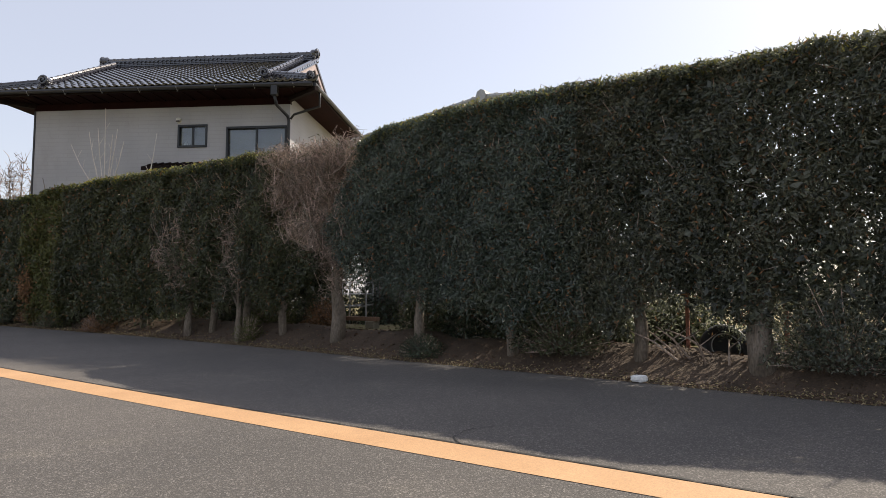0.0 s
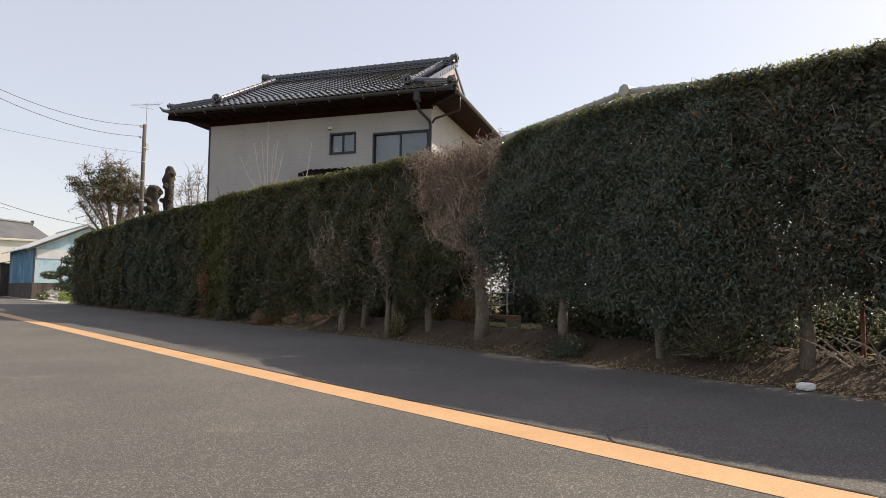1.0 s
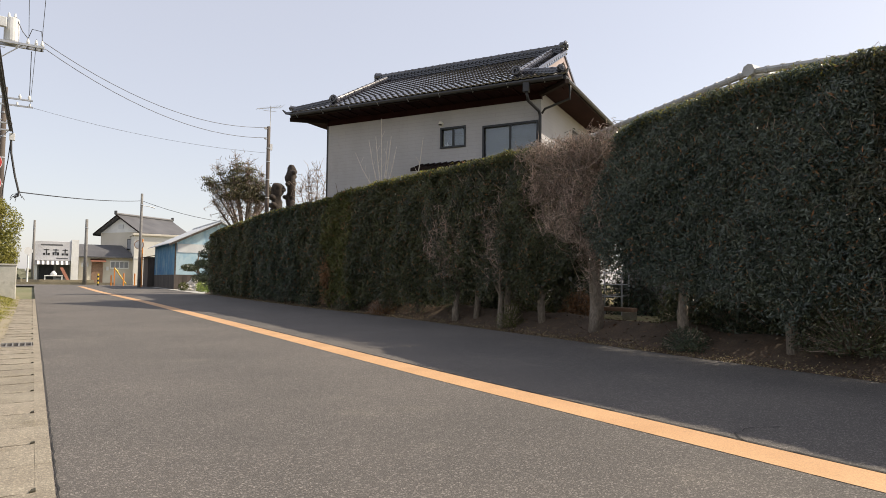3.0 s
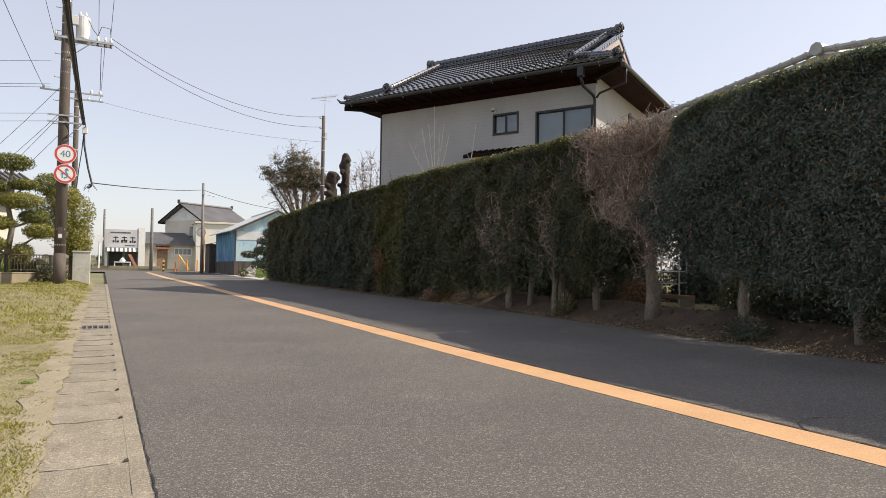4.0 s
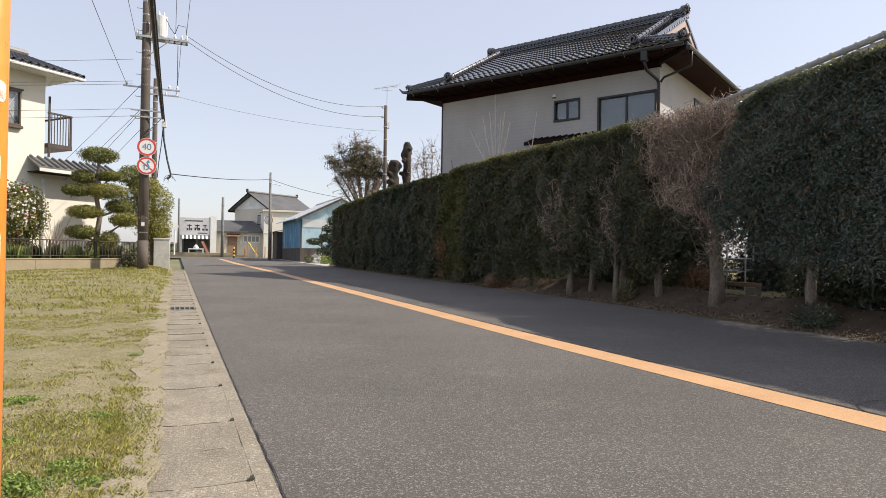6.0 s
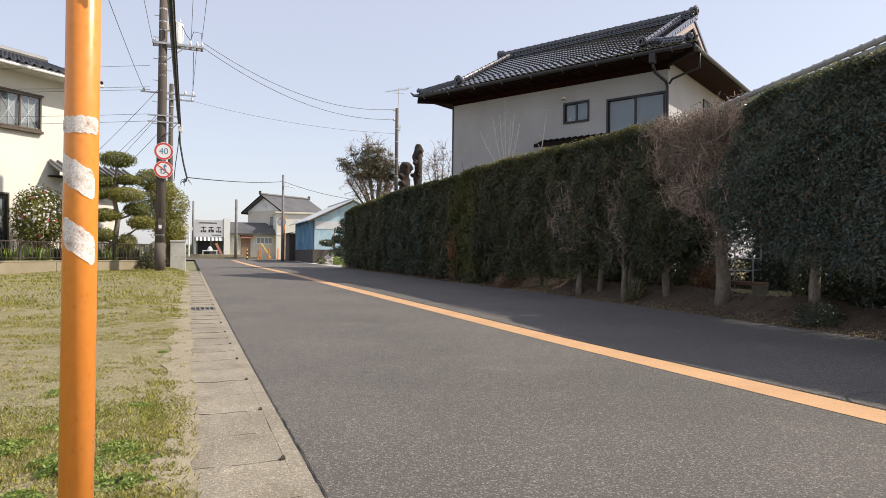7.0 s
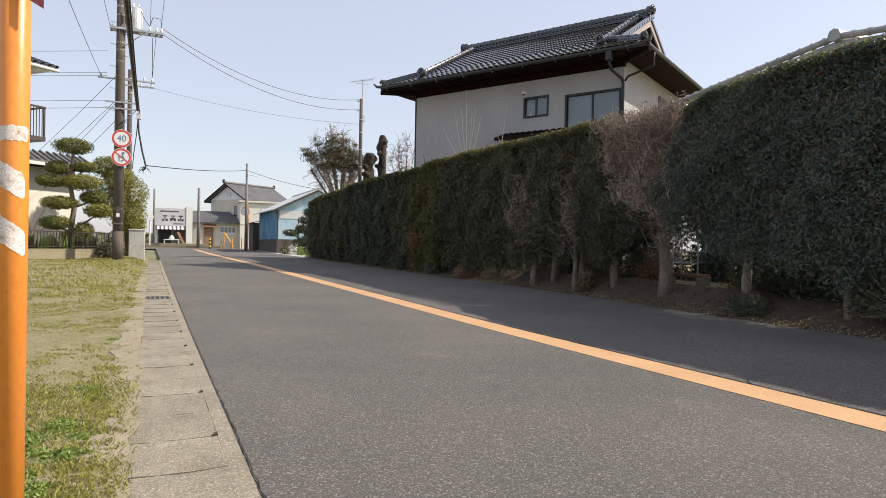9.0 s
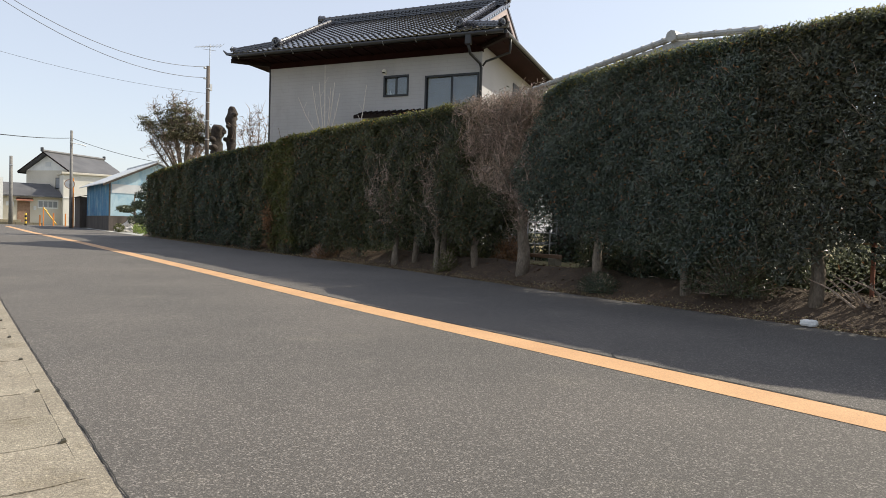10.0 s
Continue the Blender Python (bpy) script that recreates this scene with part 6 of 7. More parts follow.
quads("foliage", clump((0, 0, 0.42), (0.5, 0.42, 0.42), 1500, rng, 0.09, 0.035), M_LEAF, bw)
part("stem", tubed([(0, 0, -0.1), (0, 0, 0.3)], [0.04, 0.03], 6), M_BARK, bw)
sp = thing("bare_sapling", at(-4.3, 25.6, 0.35), "leafless brown sapling in a garden", "sapling")
rng = np.random.default_rng(565)
A = np.tile([[0, 0, 0.6]], (40, 1)) + rng.normal(0, 0.08, (40, 3))
B = A + rng.normal(0, 0.3, (40, 3)) + np.array([0, 0, 0.7])
sticks("twig_mass", A, B, 0.01, 0.003, M_TWIG, sp)
part("stem", tubed([(0, 0, -0.2), (0, 0, 0.8)], [0.03, 0.02], 6), M_TWIG, sp)

# ---- behind the hedge: pole, trees and yard things ----
ap = thing("aerial_pole", at(8.47, 28.0, rise(28) + 0.2), "slim brown pole carrying a television aerial", "pole")
part("shaft", tubed([(0, 0, -0.3), (0, 0, 7.4)], [0.10, 0.075], 12), M_POLE, ap, smooth=True)
part("mast", tubed([(0.06, 0, 6.3), (0.06, 0, 8.35)], 0.02, 8), M_STEEL, ap)
part("boom", tubed([(-0.55, 0, 8.12), (0.60, 0.1, 8.42)], 0.014, 6), M_STEEL, ap)
for i in range(9):
    t = i / 8
    p = Vector((-0.55, 0, 8.12)).lerp(Vector((0.60, 0.1, 8.42)), t)
    h = 0.10 + 0.10 * t
    part("element", tubed([p + Vector((-0.02, -h * 2, 0)), p + Vector((0.02, h * 2, 0))], 0.007, 5), M_STEEL, ap)
part("boom", tubed([(-0.25, 0.0, 8.10), (0.32, 0, 8.12)], 0.010, 5), M_STEEL, ap)
for z in (7.3, 6.85):
    part("insulator", tubed([(-0.05, 0, z), (-0.14, 0, z), (-0.2, 0, z)], [0.03, 0.05, 0.03], 8), M_CERAM, ap)
part("meter_box", boxed(0.05, 0.16, -0.08, 0.04, 6.35, 6.62), M_LGREY, ap)
for z in (3.4, 4.2, 5.0, 5.8, 6.4):
    part("band", tubed([(0, 0, z), (0, 0, z + 0.04)], 0.098, 12), M_STEEL, ap)


def grown(name, base, goals, r, seed, label, twig_n, reach, material=M_BARK):
    """A tree of forked limbs with fine twigs at their ends; returns it and the twig tips."""
    ob = thing(name, Matrix.Translation(base), label, "tree")
    rr, rng = random.Random(seed), np.random.default_rng(seed)
    fork = Vector((0.05, 0, 2.3))
    part("trunk", tubed([(0, 0, -0.3), (0.04, 0.02, 1.2), fork], [r * 1.2, r, r * 0.8], 9), material, ob, smooth=True)
    ends = []
    for g in goals:
        g = Vector(g)
        mid = fork.lerp(g, 0.5) + Vector((rr.uniform(-0.15, 0.15), rr.uniform(-0.15, 0.15), rr.uniform(-0.2, 0.05)))
        part("limb", tubed([fork, fork.lerp(mid, 0.5), mid, mid.lerp(g, 0.5), g], [r * 0.55, r * 0.45, r * 0.34, r * 0.22, r * 0.08], 7), material, ob, smooth=True)
        ends += [np.array(mid.lerp(g, t)) for t in (0.1, 0.3, 0.5, 0.7, 0.85, 1.0)]
    ends = np.array(ends)
    A = ends[rng.integers(0, len(ends), twig_n)]
    B = A + rng.normal(0, reach, A.shape) + np.array([0, 0, reach * 0.7])
    C = B[rng.integers(0, len(B), twig_n)]
    D = C + rng.normal(0, reach * 0.6, C.shape) + np.array([0, 0, reach * 0.4])
    sticks("twig_mass", np.concatenate([A, C]), np.concatenate([B, D]), 0.012, 0.004, M_TWIG, ob)
    return ob, np.concatenate([B, D])


GOALS = [(-1.55, 0, 5.0), (-1.2, 0.3, 5.8), (-0.5, -0.2, 6.3), (0.2, 0.2, 6.15), (0.85, 0, 5.6), (1.2, -0.2, 4.7), (-1.4, 0.1, 4.2), (0.9, 0.3, 4.2), (-1.0, -0.3, 4.4), (0.5, 0.4, 4.9), (-0.3, 0.3, 5.3), (-0.6, -0.2, 5.2), (0.1, -0.3, 5.6)]
et, tips = grown("evergreen_tree", Vector((8.3, 31.0, rise(31) + 0.2)), GOALS, 0.14, 600, "sparse round evergreen tree showing its forked limbs", 1900, 0.17)
rng = np.random.default_rng(601)
up_t = tips[(tips[:, 2] > 4.3) & (((tips[:, 0] + 0.3) / 1.55) ** 2 + ((tips[:, 2] - 4.85) / 1.2) ** 2 < 1.0)]
crowns = up_t[rng.integers(0, len(up_t), 150)]       # flat leaf tufts at the limbs' ends
P = np.repeat(crowns, 75, 0) + rng.normal(0, 1, (150 * 75, 3)) * np.array([0.17, 0.17, 0.06]) + np.array([0, 0, 0.05])
quads("foliage", leaves(P, unit(P - np.array([0, 0, 4.5])), 0.10, 0.045, rng, 0.7), M_OLIVE, et)
P = up_t[rng.integers(0, len(up_t), 900)] + rng.normal(0, 0.11, (900, 3)) + np.array([0, 0, 0.08])
quads("foliage", leaves(P, unit(P - np.array([0, 0, 4.5])), 0.10, 0.045, rng, 0.7), M_TOPI, et)
bt, _ = grown("bare_tree", Vector((10.2, 27.0, rise(27) + 0.2)), [(-0.6, 0, 4.6), (-0.2, 0.1, 5.1), (0.25, 0, 5.5), (0.6, 0.1, 5.0), (0.75, 0, 4.4), (0.0, 0.2, 4.8)], 0.08, 610, "small leafless tree with thin spreading twigs", 260, 0.22)


def stump(x, y, top_z, r, seed, arms):
    """A pollarded trunk with knobbly burrs."""
    ob = thing("pollarded_trunk", at(x, y, rise(y) + 0.2), "thick knobbly pollarded tree trunk without branches", "tree", "pollarded trunks")
    rr = random.Random(seed)
    pts, rs = [], []
    n = 44
    for i in range(n + 1):
        h = -0.3 + (top_z + 0.3) * i / n
        pts.append(Vector((0.05 * math.sin(1.3 * h + seed), 0.04 * math.cos(1.7 * h), h)))
        rs.append(r * (1.25 - 0.45 * i / n) * (0.6 if i == n else 1.12 if i > n - 4 else 1.0))
    bm = tubed(pts, rs, 16)
    for v in bm.verts:
        k = noise.noise(v.co * 3.1 + Vector((seed, 0, 0))) * 0.17 + noise.noise(v.co * 8.0 + Vector((0, seed, 0))) * 0.045
        side = Vector((v.co.x, v.co.y, 0))
        v.co += side.normalized() * k if side.length > 0.02 else Vector((0, 0, k))
    part("trunk", bm, M_BARKD, ob, smooth=True)
    for k in range(arms):
        i = rr.randrange(30, n - 2)
        a = rr.uniform(0, 6.28)
        w = Vector((math.cos(a), math.sin(a), 0.25))
        part("burr", tubed([pts[i] + w * r * 0.3, pts[i] + w * r * 0.9, pts[i] + w * (r + 0.10), pts[i] + w * (r + 0.13)], [r * 0.5, r * 0.5, r * 0.34, r * 0.1], 9), M_BARKD, ob, smooth=True)
    return ob


stump(9.92, 29.0, 5.95, 0.235, 620, 4)
stump(9.28, 29.0, 5.05, 0.27, 621, 5)
# whips of bare saplings before the house wall
ALONG = (HM.to_3x3() @ Vector((1, 0, 0))).normalized()
for k, (u, lean_, h) in enumerate(((4.92, 0.05, 2.75), (4.90, 0.28, 2.2), (4.94, 0.5, 2.1), (4.90, -0.3, 2.15), (4.96, 1.0, 1.75), (4.88, -0.14, 2.0), (4.85, -0.45, 1.8), (3.75, -0.3, 2.0))):
    p = HM @ Vector((u, 0.9, -0.1))
    w = thing("sapling", Matrix.Translation(p), "thin pale leafless sapling before a house wall", "sapling", "saplings before the house")
    rr = random.Random(640 + k)
    tip = ALONG * lean_ + Vector((0, 0, 3.2 + h))
    foot = Vector((0, 0, 3.5)) + ALONG * lean_ * 0.12
    part("stem", tubed([(0, 0, -0.1), foot, foot.lerp(tip, 0.6) + ALONG * lean_ * 0.06, tip], [0.03, 0.019, 0.014, 0.008], 5), M_PALETW, w)
    for j in range(3):
        q = foot.lerp(tip, 0.35 + 0.2 * j)
        part("twig", tubed([q, q + ALONG * rr.uniform(-0.14, 0.14) + Vector((0, 0, 0.2))], [0.009, 0.005], 4), M_PALETW, w)

rack = thing("metal_rack", pose(10.3, 9.85, 0.25, 0, 0, 24), "pale metal rack with bars standing in a yard", "rack")
for dx in (0, 0.5):
    for dy in (-0.27, 0.27):
        part("leg", tubed([(dx, dy, -0.05), (dx, dy, 0.95)], 0.018, 6), M_STEEL, rack)
    for z in (0.42, 0.68, 0.93):
        part("bar", tubed([(dx, -0.27, z), (dx, 0.27, z)], 0.011, 6), M_STEEL, rack)
for z in (0.45, 0.93):
    for dy in (-0.27, 0.0, 0.27):
        part("cross_bar", tubed([(0, dy, z), (0.5, dy, z)], 0.014, 6), M_STEEL, rack)
beam = thing("timber_beam", at(9.6, 9.15, 0.24), "red-brown timber beam lying on blocks", "timber")
part("plank", boxed(-0.05, 0.05, -0.6, 0.6, 0.16, 0.24, 0.008), M_BROWNB, beam)
for y in (-0.45, 0.45):
    part("block", boxed(-0.1, 0.1, y - 0.1, y + 0.1, -0.03, 0.158, 0.008), M_CONC, beam)
def tyre(x, y, z, lean_, turn):
    """A worn tyre: rounded tread with a groove, side walls and an open middle."""
    ob = thing("tyre", pose(x, y, z, 0, -lean_, turn), "worn black tyre half sunk in the bank", "tyre", "tyres under the hedge")
    bm = bmesh.new()
    prof = [(0.155, 0.05), (0.20, 0.082), (0.25, 0.075), (0.272, 0.045), (0.275, 0.008), (0.266, 0.0), (0.275, -0.008), (0.272, -0.045), (0.25, -0.075), (0.20, -0.082), (0.155, -0.05), (0.165, 0.0)]
    ring = []
    for i in range(32):
        a = 6.28319 * i / 32
        ring.append([bm.verts.new((r * math.cos(a), r * math.sin(a), h)) for r, h in prof])
    for i in range(32):
        for k in range(len(prof)):
            bm.faces.new((ring[i][k], ring[(i + 1) % 32][k], ring[(i + 1) % 32][(k + 1) % len(prof)], ring[i][(k + 1) % len(prof)]))
    part("tread", bm, M_BLACK, ob, smooth=True)
    bead = [(0.158 * math.cos(6.28319 * k / 24), 0.158 * math.sin(6.28319 * k / 24), 0.052) for k in range(25)]
    part("bead", tubed(bead, 0.009, 5, False), M_STEEL, ob)
    part("hub", disc(0, 0.16, -0.02, 0.02), M_BLACK, ob, "black hub plate").matrix_basis = pose(0, 0, 0, 90, 0, 0)


tyre(8.0, 1.98, 0.30, 70, 30)
tyre(8.16, 1.70, 0.27, 55, 12)
lit = thing("litter_tray", pose(6.80, 2.57, 0.012, 0, 0, 25), "crumpled white plastic tray lying on the road's edge", "litter")
bm = bmesh.new()
rr = random.Random(9)
n = 18
rows = []
for zz, sc in ((0.0, 0.85), (0.02, 1.0), (0.05, 0.98), (0.062, 0.86), (0.045, 0.66), (0.03, 0.4)):
    rows.append([bm.verts.new((0.056 * sc * math.cos(6.283 * k / n) * rr.uniform(0.94, 1.06), 0.088 * sc * math.sin(6.283 * k / n) * rr.uniform(0.94, 1.06), zz + rr.uniform(-0.004, 0.004))) for k in range(n)])
for a, b in zip(rows, rows[1:]):
    for k in range(n):
        bm.faces.new((a[k], a[(k + 1) % n], b[(k + 1) % n], b[k]))
bm.faces.new(rows[0][::-1])
bm.faces.new(rows[-1])
part("shell", bm, M_WHITE, lit)
stick = thing("wood_stake", at(8.05, 1.35, 0.25), "thin wooden stake behind the hedge", "stake")
part("shaft", boxed(-0.025, 0.025, -0.025, 0.025, -0.1, 1.0, 0.004), M_WOODR, stick)
stick = thing("wood_stake", at(7.9, 2.35, 0.25), "thin red-brown stake behind the hedge", "stake")
part("shaft", boxed(-0.02, 0.02, -0.02, 0.02, -0.1, 0.8, 0.004), M_WOODR, stick)

# ---- blue shed and rock garden past the hedge ----
SZ = rise(43.5)
shed = thing("shed", at(7.45, 43.3, SZ), "faded blue corrugated shed with dark boarding below", "shed")
part("wall", slabbed([(0, 0, 0.92), (5.4, 0, 0.92), (5.4, 0, 3.05), (2.7, 0, 4.35), (0, 0, 3.05)], 0.1, (0, 1, 0)), M_BLUEP, shed, "pale blue sheet gable")
part("wall", boxed(0, 0.1, 0.102, 8, 0.92, 3.05), M_BLUE, shed, "faded blue sheet wall")
part("wall", boxed(5.3, 5.4, 0.102, 8, -0.1, 3.05), M_BLUE, shed)
part("wall", boxed(0.1, 5.3, 7.9, 8, -0.1, 3.05), M_BLUE, shed)
for i in range(36):
    part("board", boxed(-0.022, -0.004, 0.02 + 0.222 * i, 0.225 + 0.222 * i, -0.1, 0.93), M_BOARD, shed)
    part("corrugation", tubed([(0.0, 0.11 + 0.222 * i, 0.94), (0.0, 0.11 + 0.222 * i, 3.0)], 0.02, 5), M_BLUE, shed)
for i in range(23):
    part("board", boxed(0.01 + 0.235 * i, 0.235 + 0.235 * i, -0.022, -0.004, -0.1, 0.93), M_BOARD, shed)
part("wall_core", boxed(0.0, 5.4, 0.0, 0.1, -0.1, 0.918), M_BOARD, shed)
part("wall_core", boxed(0.0, 0.1, 0.102, 7.9, -0.1, 0.918), M_BOARD, shed)
part("band", boxed(0.12, 3.2, -0.03, -0.002, 2.35, 2.9), M_SHEETR, shed, "pale weathered panel band")
part("corner_post", boxed(-0.04, 0.05, -0.04, 0.02, -0.1, 3.05), M_BOARD, shed)
part("roof_sheet", slabbed([(-0.45, -0.4, 2.93), (2.7, -0.4, 4.48), (2.7, 8.3, 4.48), (-0.45, 8.3, 2.93)], 0.06), M_SHEETR, shed, "pale metal roof sheet")
part("roof_sheet", slabbed([(2.7, -0.4, 4.48), (5.85, -0.4, 2.93), (5.85, 8.3, 2.93), (2.7, 8.3, 4.48)], 0.06), M_SHEETR, shed)
part("barge_board", slabbed([(-0.45, -0.42, 2.87), (2.7, -0.42, 4.42), (2.7, -0.42, 4.28), (-0.45, -0.42, 2.73)], 0.03, (0, 1, 0)), M_BOARD, shed)
part("roof_ridge", tubed([(2.7, -0.42, 4.5), (2.7, 8.3, 4.5)], 0.07, 7), M_SHEETR, shed)
lean = thing("lean_to", at(7.0, 51.4, rise(51)), "dark weathered lean-to beside a shed", "shed")
part("wall", boxed(0, 0.08, 0, 2.2, -0.1, 2.2), M_BOARD, lean)
part("wall", boxed(0, 1.5, -0.08, 0, -0.1, 2.2), M_BOARD, lean)
part("roof_sheet", slabbed([(-0.2, -0.3, 2.2), (1.6, -0.3, 2.6), (1.6, 2.4, 2.6), (-0.2, 2.4, 2.2)], 0.05), M_BOARD, lean)


def rock(x, y, s, seed, flat_=0.7):
    ob = thing("garden_rock", at(x, y, rise(y) - 0.05), "pale rough garden rock", "rock", "rocks of the roadside garden")
    bm = bmesh.new()
    bmesh.ops.create_icosphere(bm, subdivisions=3, radius=1)
    for v in bm.verts:
        k = 0.75 + 0.5 * noise.noise(v.co * 1.3 + Vector((seed, 0, 0)))
        v.co = Vector((v.co.x * s * k, v.co.y * s * k, max(v.co.z, -0.4) * s * flat_ * k + s * 0.25))
    part("stone", bm, M_ROCK, ob)


rock(8.35, 41.8, 0.75, 1, 1.0)
rock(8.0, 40.6, 0.5, 2)
rock(8.9, 40.9, 0.7, 3)
rock(7.7, 41.6, 0.4, 4)


def pine(x, y, seed, pads, label):
    ob = thing("garden_pine", at(x, y, rise(y)), label, "tree", "pruned trees of the roadside garden")
    rng = np.random.default_rng(seed)
    part("trunk", tubed([(0, 0, -0.2), (0.1, 0, 0.7), (-0.05, 0, 1.5), (0.05, 0, 2.3)], [0.1, 0.08, 0.06, 0.03], 7), M_BARK, ob, smooth=True)
    for px, pz, r, h in pads:
        quads("leaf_pad", clump((px, 0, pz), (r, r * 0.8, h), int(1500 * r), rng, 0.13, 0.04), M_LEAFB if seed % 2 else M_LEAF, ob)
        part("branch", tubed([(0, 0, pz - 0.3), (px * 0.6, 0, pz - 0.15), (px, 0, pz - 0.05)], [0.04, 0.03, 0.015], 5), M_BARK, ob)


pine(7.75, 35.4, 701, [(0.1, 2.5, 0.42, 0.28), (-0.15, 2.05, 0.45, 0.25), (-0.25, 1.55, 0.5, 0.25), (0.2, 1.3, 0.5, 0.3), (-0.2, 0.85, 0.45, 0.3), (0.2, 0.5, 0.5, 0.35)], "cloud-pruned pine beside a hedge's end")
pine(7.95, 39.0, 702, [(-0.45, 1.35, 0.55, 0.22), (0.3, 1.6, 0.5, 0.25), (0.1, 0.75, 0.5, 0.3)], "low cloud-pruned pine among rocks")
rng = np.random.default_rng(710)
for k, (x, y, s) in enumerate(((7.4, 40.2, 0.3), (7.9, 37.6, 0.35), (8.4, 39.6, 0.4), (7.6, 34.2, 0.3))):
    g = thing("garden_shrub", at(x, y, rise(y)), "small green shrub among garden rocks", "shrub", "shrubs of the roadside garden")
    quads("foliage", clump((0, 0, s * 0.8), (s, s, s * 0.9), 500, rng, 0.10, 0.04), M_WEED if k % 2 else M_LEAFY, g)
    part("stem", tubed([(0, 0, -0.1), (0, 0, s * 0.6)], [0.03, 0.02], 5), M_BARK, g)

# ---- across the junction ----
for x, y, top_z, r in ((6.14, 49.0, 6.95, 0.10), (3.43, 59.0, 5.75, 0.13), (-0.12, 62.0, 5.7, 0.10)):
    q = thing("utility_pole", at(x, y, rise(y)), "slim weathered utility pole by a far junction", "utility pole", "poles at the junction")
    part("shaft", tubed([(0, 0, -0.3), (0, 0, top_z - rise(y))], [r * 1.15, r * 0.8], 10), M_IRON, q, smooth=True)
    part("band", tubed([(0, 0, top_z - 1.2), (0, 0, top_z - 1.12)], r * 1.05, 10), M_STEEL, q)
part("street_lamp_arm", tubed([(0, 0, 5.75), (0.5, 0, 5.7), (0.85, 0, 5.62)], [0.03, 0.03, 0.05], 6), M_LGREY, q).parent = [o for o in bpy.data.objects if o.name.startswith("utility_pole") and abs(o.location.x - 6.14) < 0.01][0]
FZ = rise(62)
shop = thing("shop", at(0.1, 64.0, FZ), "low shop with a grey sign fascia and striped awning", "shop")
part("wall", boxed(2.55, 3.1, -0.3, 6, -0.1, 3.8), M_WHITE, shop, "white end wall")
part("wall", boxed(-0.1, 2.55, 0.6, 6, -0.1, 3.5), M_BLIND, shop, "grey recessed shopfront")
part("shop_door", boxed(0.25, 1.3, 0.55, 0.598, 0.0, 1.9), M_SASH, shop)
part("shop_window", boxed(1.5, 2.45, 0.55, 0.598, 0.5, 1.8), M_ROOM, shop)
part("pier", boxed(-0.15, 0.1, -0.2, 2, -0.1, 2.0), M_WHITE, shop)
part("fascia_panel", boxed(-0.15, 2.548, -0.25, 0.2, 1.95, 3.62, 0.02), M_FASCIA, shop, "grey sign fascia")
for i, x in enumerate((0.72, 1.40, 2.08)):
    for (a, b, c, d) in ((-0.2, 0.2, 0.22, 0.29), (-0.035, 0.035, -0.2, 0.34), (-0.24, -0.1, -0.2, -0.02), (0.08, 0.24, -0.2, -0.02), (-0.24, 0.24, -0.02, 0.05))[: 4 + i % 2]:
        part("sign_bar", boxed(x + a, x + b, -0.262, -0.252, 2.62 + c, 2.62 + d), M_BLACK, shop)
part("sign_bar", boxed(0.3, 1.9, -0.262, -0.252, 3.25, 3.36), M_SLATE, shop)
part("sign_bar", boxed(1.45, 2.3, -0.262, -0.252, 2.12, 2.20), M_SLATE, shop)
for i in range(15):
    x = -0.1 + 0.172 * i
    part("awning_stripe", slabbed([(x, -0.2, 1.95), (x + 0.172, -0.2, 1.95), (x + 0.172, -0.85, 1.62), (x, -0.85, 1.62)], 0.02), M_WHITE if i % 2 else M_SLATE, shop)
part("shop_roof", boxed(-0.15, 3.1, 0.2, 6, 3.5, 3.6), M_SLATE, shop)
tbl = thing("display_table", at(1.35, 61.8, FZ), "white display table before a shop", "table")
part("tabletop", boxed(-0.65, 0.65, -0.3, 0.3, 0.62, 0.70, 0.01), M_WHITE, tbl)
for a in (-0.6, 0.6):
    part("leg", boxed(a - 0.04, a + 0.04, -0.25, 0.25, -0.05, 0.62), M_WHITE, tbl)
st = thing("stone_ornament", at(1.35, 61.8, FZ + 0.70), "pale rounded ornament on a white table", "ornament")
part("body", tubed([(0, 0, 0), (0, 0, 0.1), (0, 0, 0.25), (0, 0, 0.36)], [0.2, 0.24, 0.15, 0.05], 10), M_WHITE, st, smooth=True)
ld = thing("leaning_plank", at(2.5, 62.6, FZ - 0.12), "weathered plank leaning by a shopfront", "plank")
part("plank", slabbed([(0, 0, 0), (0.25, 0, 0), (-0.45, 0.4, 1.5), (-0.7, 0.4, 1.5)], 0.05, (0, 1, 0)), M_WOODR, ld)
hs = thing("house", at(3.25, 64.4, FZ), "single-storey beige house with a grey slate roof", "house")
part("wall", boxed(0.0, 4.3, 0, 5, -0.1, 2.5), M_BEIGE, hs)
part("roof_slope", slabbed([(-0.15, -0.5, 2.42), (4.5, -0.5, 2.42), (3.6, 2.4, 3.6), (-0.15, 2.4, 3.6)], 0.1), M_SLATE, hs)
part("roof_slope", slabbed([(-0.15, 2.4, 3.6), (3.6, 2.4, 3.6), (4.5, 5.4, 2.42), (-0.15, 5.4, 2.42)], 0.1), M_SLATE, hs)
for a, b, c, d in ((2.45, 4.0, 1.35, 2.1),):
    part("window_frame", boxed(a, b, -0.05, 0.0, c, d, 0.01), M_WHITE, hs)
    for i in range(4):
        part("pane", boxed(a + 0.08 + i * 0.36, a + 0.38 + i * 0.36, -0.06, -0.051, c + 0.12, d - 0.12), M_BLIND, hs)
part("canopy", slabbed([(0.9, -0.6, 2.0), (2.1, -0.6, 2.0), (2.1, -0.001, 2.2), (0.9, -0.001, 2.2)], 0.06), M_WOODR, hs)
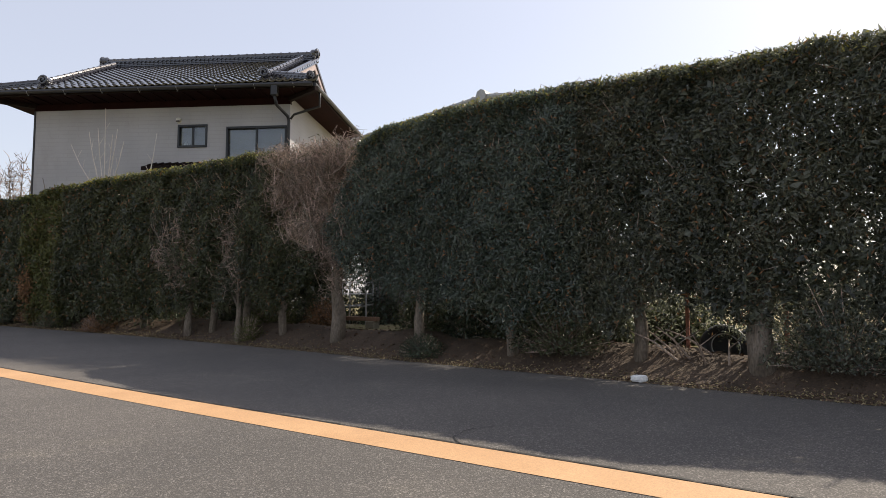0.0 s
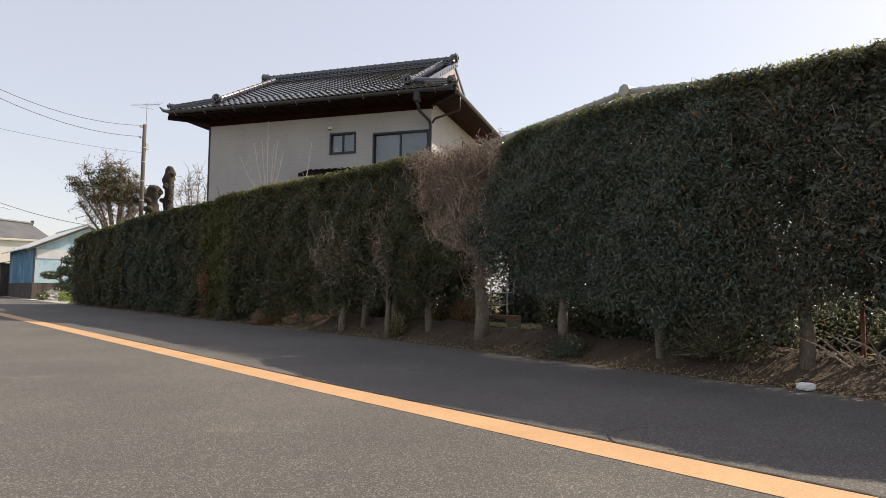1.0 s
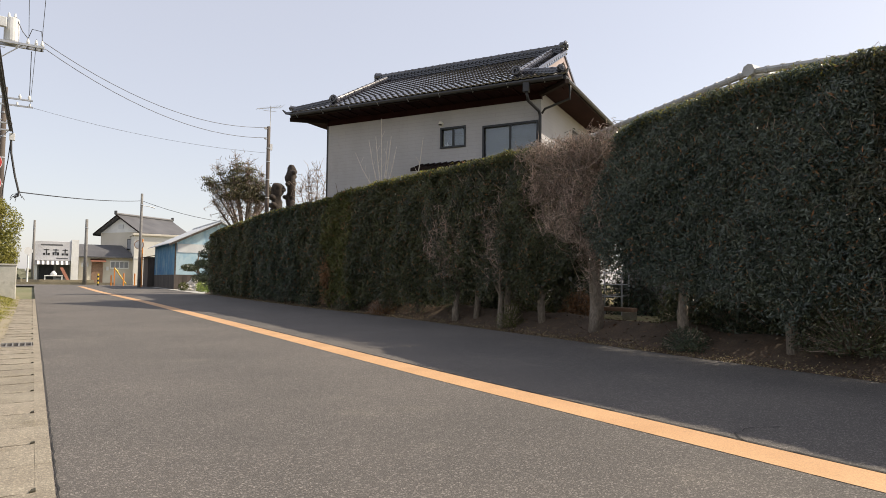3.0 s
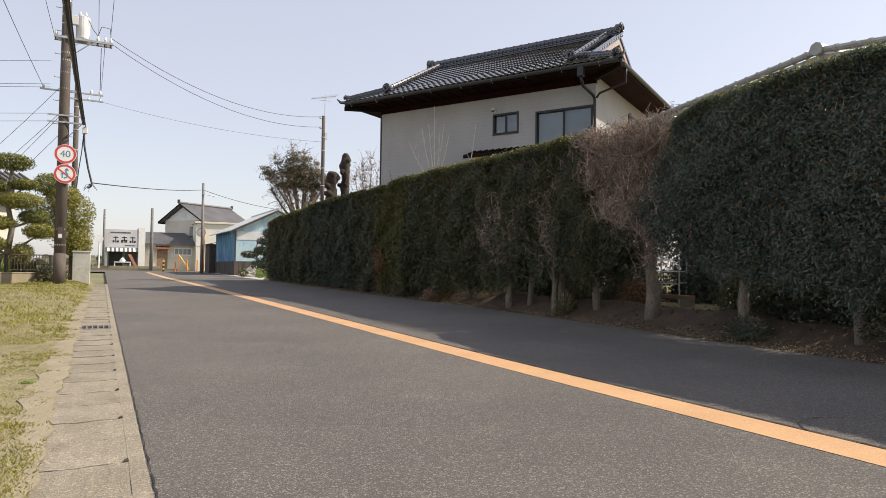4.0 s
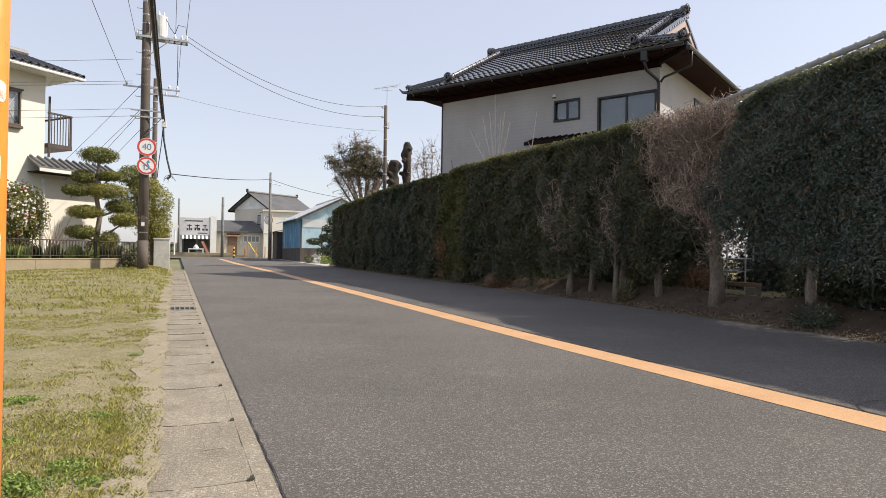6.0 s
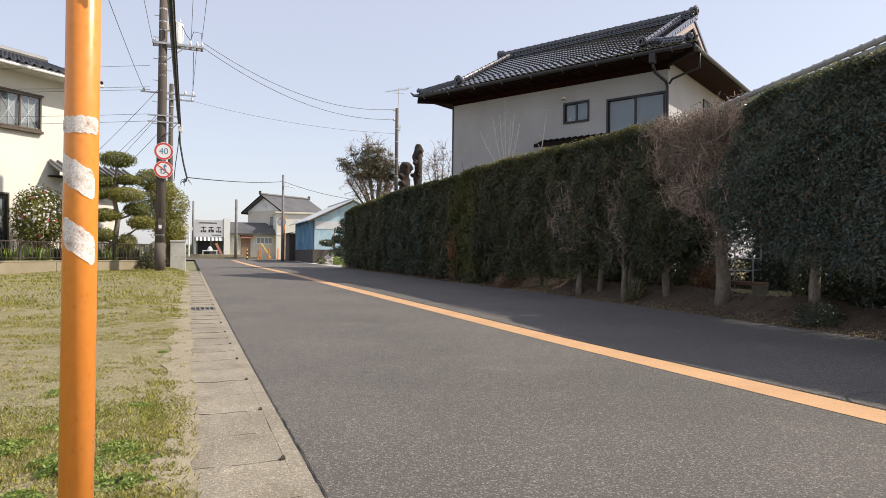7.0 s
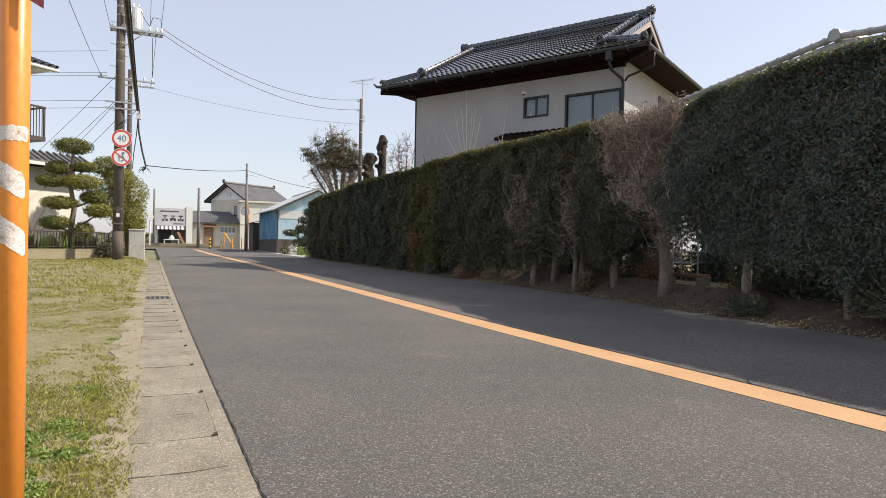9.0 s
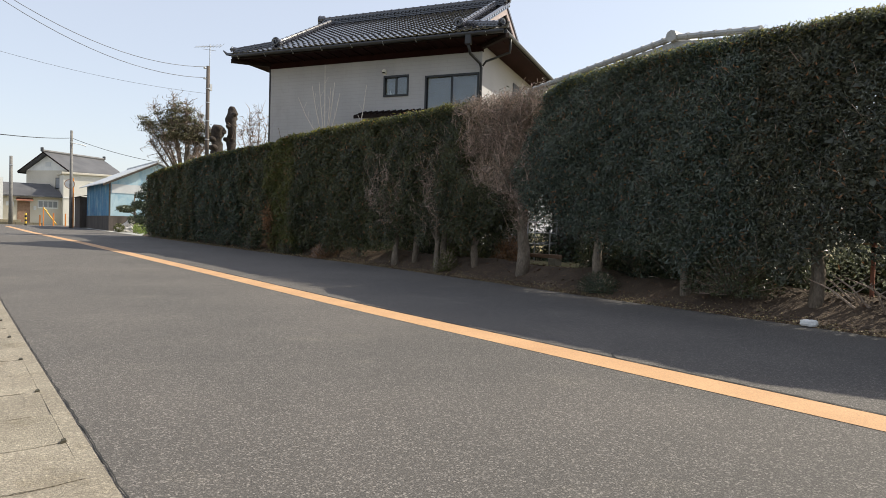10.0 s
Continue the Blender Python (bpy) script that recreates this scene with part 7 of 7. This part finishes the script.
part("door", boxed(1.0, 1.9, -0.04, -0.001, 0.1, 1.9), M_BROWNB, hs)
for x, z in ((0.2, 1.5), (0.55, 1.5), (2.15, 1.2)):
    part("meter_box", boxed(x, x + 0.2, -0.12, -0.001, z, z + 0.35), M_LGREY, hs)
h2 = thing("house", pose(6.4, 66.8, FZ, 0, 0, -55), "two-storey beige house with a grey gabled roof", "house")
part("wall", boxed(-2.6, 2.6, 0.45, 6.2, -0.1, 4.85), M_BEIGE, h2)
part("gable", slabbed([(-2.6, 0.45, 4.852), (2.6, 0.45, 4.852), (0, 0.45, 6.28)], 0.12, (0, 1, 0)), M_WHITE, h2, "white gable")
part("gable_vent", boxed(-0.3, 0.3, 0.40, 0.448, 5.2, 5.6), M_LGREY, h2)
for sg in (-1, 1):
    part("roof_slope", slabbed([(0, -0.1, 6.5), (0, 6.6, 6.5), (sg * 3.0, 6.6, 4.78), (sg * 3.0, -0.1, 4.78)], 0.12), M_SLATE, h2)
    part("verge_board", slabbed([(0, -0.13, 6.48), (sg * 3.0, -0.13, 4.76), (sg * 3.0, -0.13, 4.65), (0, -0.13, 6.36)], 0.03, (0, 1, 0)), M_BEAM, h2, "dark verge board")
    part("eave_board", boxed(sg * 2.96 - 0.03, sg * 2.96 + 0.03, -0.1, 6.6, 4.56, 4.66), M_BEAM, h2)
part("roof_ridge", tubed([(0, -0.2, 6.56), (0, 6.7, 6.56)], 0.13, 7), M_SLATE, h2)
for y in (-0.2, 6.7):
    part("ridge_end_ornament", boxed(-0.16, 0.16, y - 0.06, y + 0.06, 6.5, 6.86, 0.03), M_SLATE, h2)
part("window_frame", boxed(0.9, 2.0, 0.39, 0.448, 3.2, 4.2), M_SASH, h2)
part("pane", boxed(0.97, 1.93, 0.38, 0.388, 3.27, 4.13), M_BLIND, h2)
INV = pose(6.4, 66.8, 0, 0, 0, -55).inverted()
part("wall", boxed(7.5, 12.4, 63.4, 66.0, -0.1, 4.4, 0, INV), M_CREAM, h2, "cream front wing")
part("wing_roof", boxed(7.35, 12.6, 63.2, 66.2, 4.402, 4.58, 0.02, INV), M_BEIGE, h2)
part("window_frame", boxed(9.5, 11.1, 63.34, 63.398, 2.9, 3.8, 0, INV), M_WHITE, h2)
part("pane", boxed(9.6, 11.0, 63.32, 63.338, 3.0, 3.7, 0, INV), M_BLIND, h2)
part("string_course", boxed(7.48, 12.4, 63.36, 63.398, 2.3, 2.4, 0, INV), M_WHITE, h2)
lw = thing("low_wall", at(0.2, 60.3, FZ), "low dull sandy roadside wall", "wall")
for i in range(4):
    part("wall_section", boxed(-6 + 2.5 * i + 0.01, -3.5 + 2.5 * i - 0.01, -0.06, 0.06, -0.1, 0.34, 0.01), M_SAND, lw)
mir = thing("convex_mirror", at(6.32, 51.0, rise(51)), "round convex traffic mirror on an orange pole", "traffic mirror")
part("shaft", tubed([(0.25, 0.15, -0.1), (0.25, 0.15, 3.5)], 0.045, 10), M_ORANGE, mir)
part("mirror_rim", disc(0.28, 0.33, 0.0, 0.0), M_BROWNB, mir).matrix_basis = at(0, 0, 3.05)
part("mirror_face", disc(0, 0.29, 0.01, 0.05), M_STEEL, mir).matrix_basis = at(0, 0, 3.05)
part("bracket", tubed([(0, 0.05, 3.05), (0.25, 0.15, 3.05)], 0.025, 6), M_STEEL, mir)
for x, y, h in ((5.82, 55, 0.95), (6.6, 55, 0.95), (5.0, 55.4, 0.8)):
    q = thing("marker_post", at(x, y, rise(y)), "orange roadside marker post", "post", "posts at the junction")
    part("shaft", tubed([(0, 0, -0.1), (0, 0, h)], 0.05, 8), M_ORANGE, q)
q = thing("bollard", at(4.08, 55, rise(55)), "black and yellow striped bollard", "bollard")
for i in range(6):
    part("stripe", tubed([(0, 0, 0.15 * i), (0, 0, 0.15 * i + 0.15)], 0.07, 10), M_YELLOW if i % 2 else M_BLACK, q)
bar = thing("barrier", at(5.2, 55.2, rise(55)), "yellow diagonal road barrier", "barrier")
part("rail", tubed([(0, 0, 1.35), (0.85, 0, 0.1)], 0.05, 6), M_YELLOW, bar)
part("post", tubed([(0, 0, -0.1), (0, 0, 1.4)], 0.04, 6), M_ORANGE, bar)
part("rail", tubed([(0, 0, 1.3), (0.25, 0, 1.1)], 0.05, 6), M_YELLOW, bar)
wp = thing("white_post", at(-0.45, 60.0, rise(60)), "slim white post with a round plate", "post")
part("shaft", tubed([(0, 0, -0.1), (0, 0, 2.6)], 0.06, 8), M_WHITE, wp)
part("plate", disc(0, 0.3, -0.08, -0.06), M_WHITE, wp).matrix_basis = at(0, 0, 2.6)
kb = thing("kerb", at(0, 0, 0), "low grey kerb at the far junction", "kerb", kind="structure")
for i in range(12):
    a = Vector((-1.5, 60.0, 0)).lerp(Vector((5.5, 58.6, 0)), i / 12)
    b = Vector((-1.5, 60.0, 0)).lerp(Vector((5.5, 58.6, 0)), (i + 0.97) / 12)
    part("kerb_stone", slabbed([(a.x, a.y, FZ + 0.14), (b.x, b.y, FZ + 0.14), (b.x, b.y + 0.2, FZ + 0.14), (a.x, a.y + 0.2, FZ + 0.14)], 0.3), M_SAND, kb)
# distant trees
rng = np.random.default_rng(800)
n = 5000
X = rng.uniform(-260, 260, n)
H = 3.2 + 2.2 * ripple(X * 0.05, X * 0.02, 2.0) + 1.0 * ripple(X * 0.3, X * 0, 1.0)
P = np.stack([X, 260 + rng.uniform(-6, 6, n), rng.random(n) * np.maximum(H, 1.0)], 1)
tagged(quads("far_trees", leaves(P, np.tile([[0, -1.0, 0.3]], (n, 1)), 3.4, 2.6, rng, 0.6), M_TREEL), "hazy belt of distant trees on the horizon", "trees", kind="stuff")
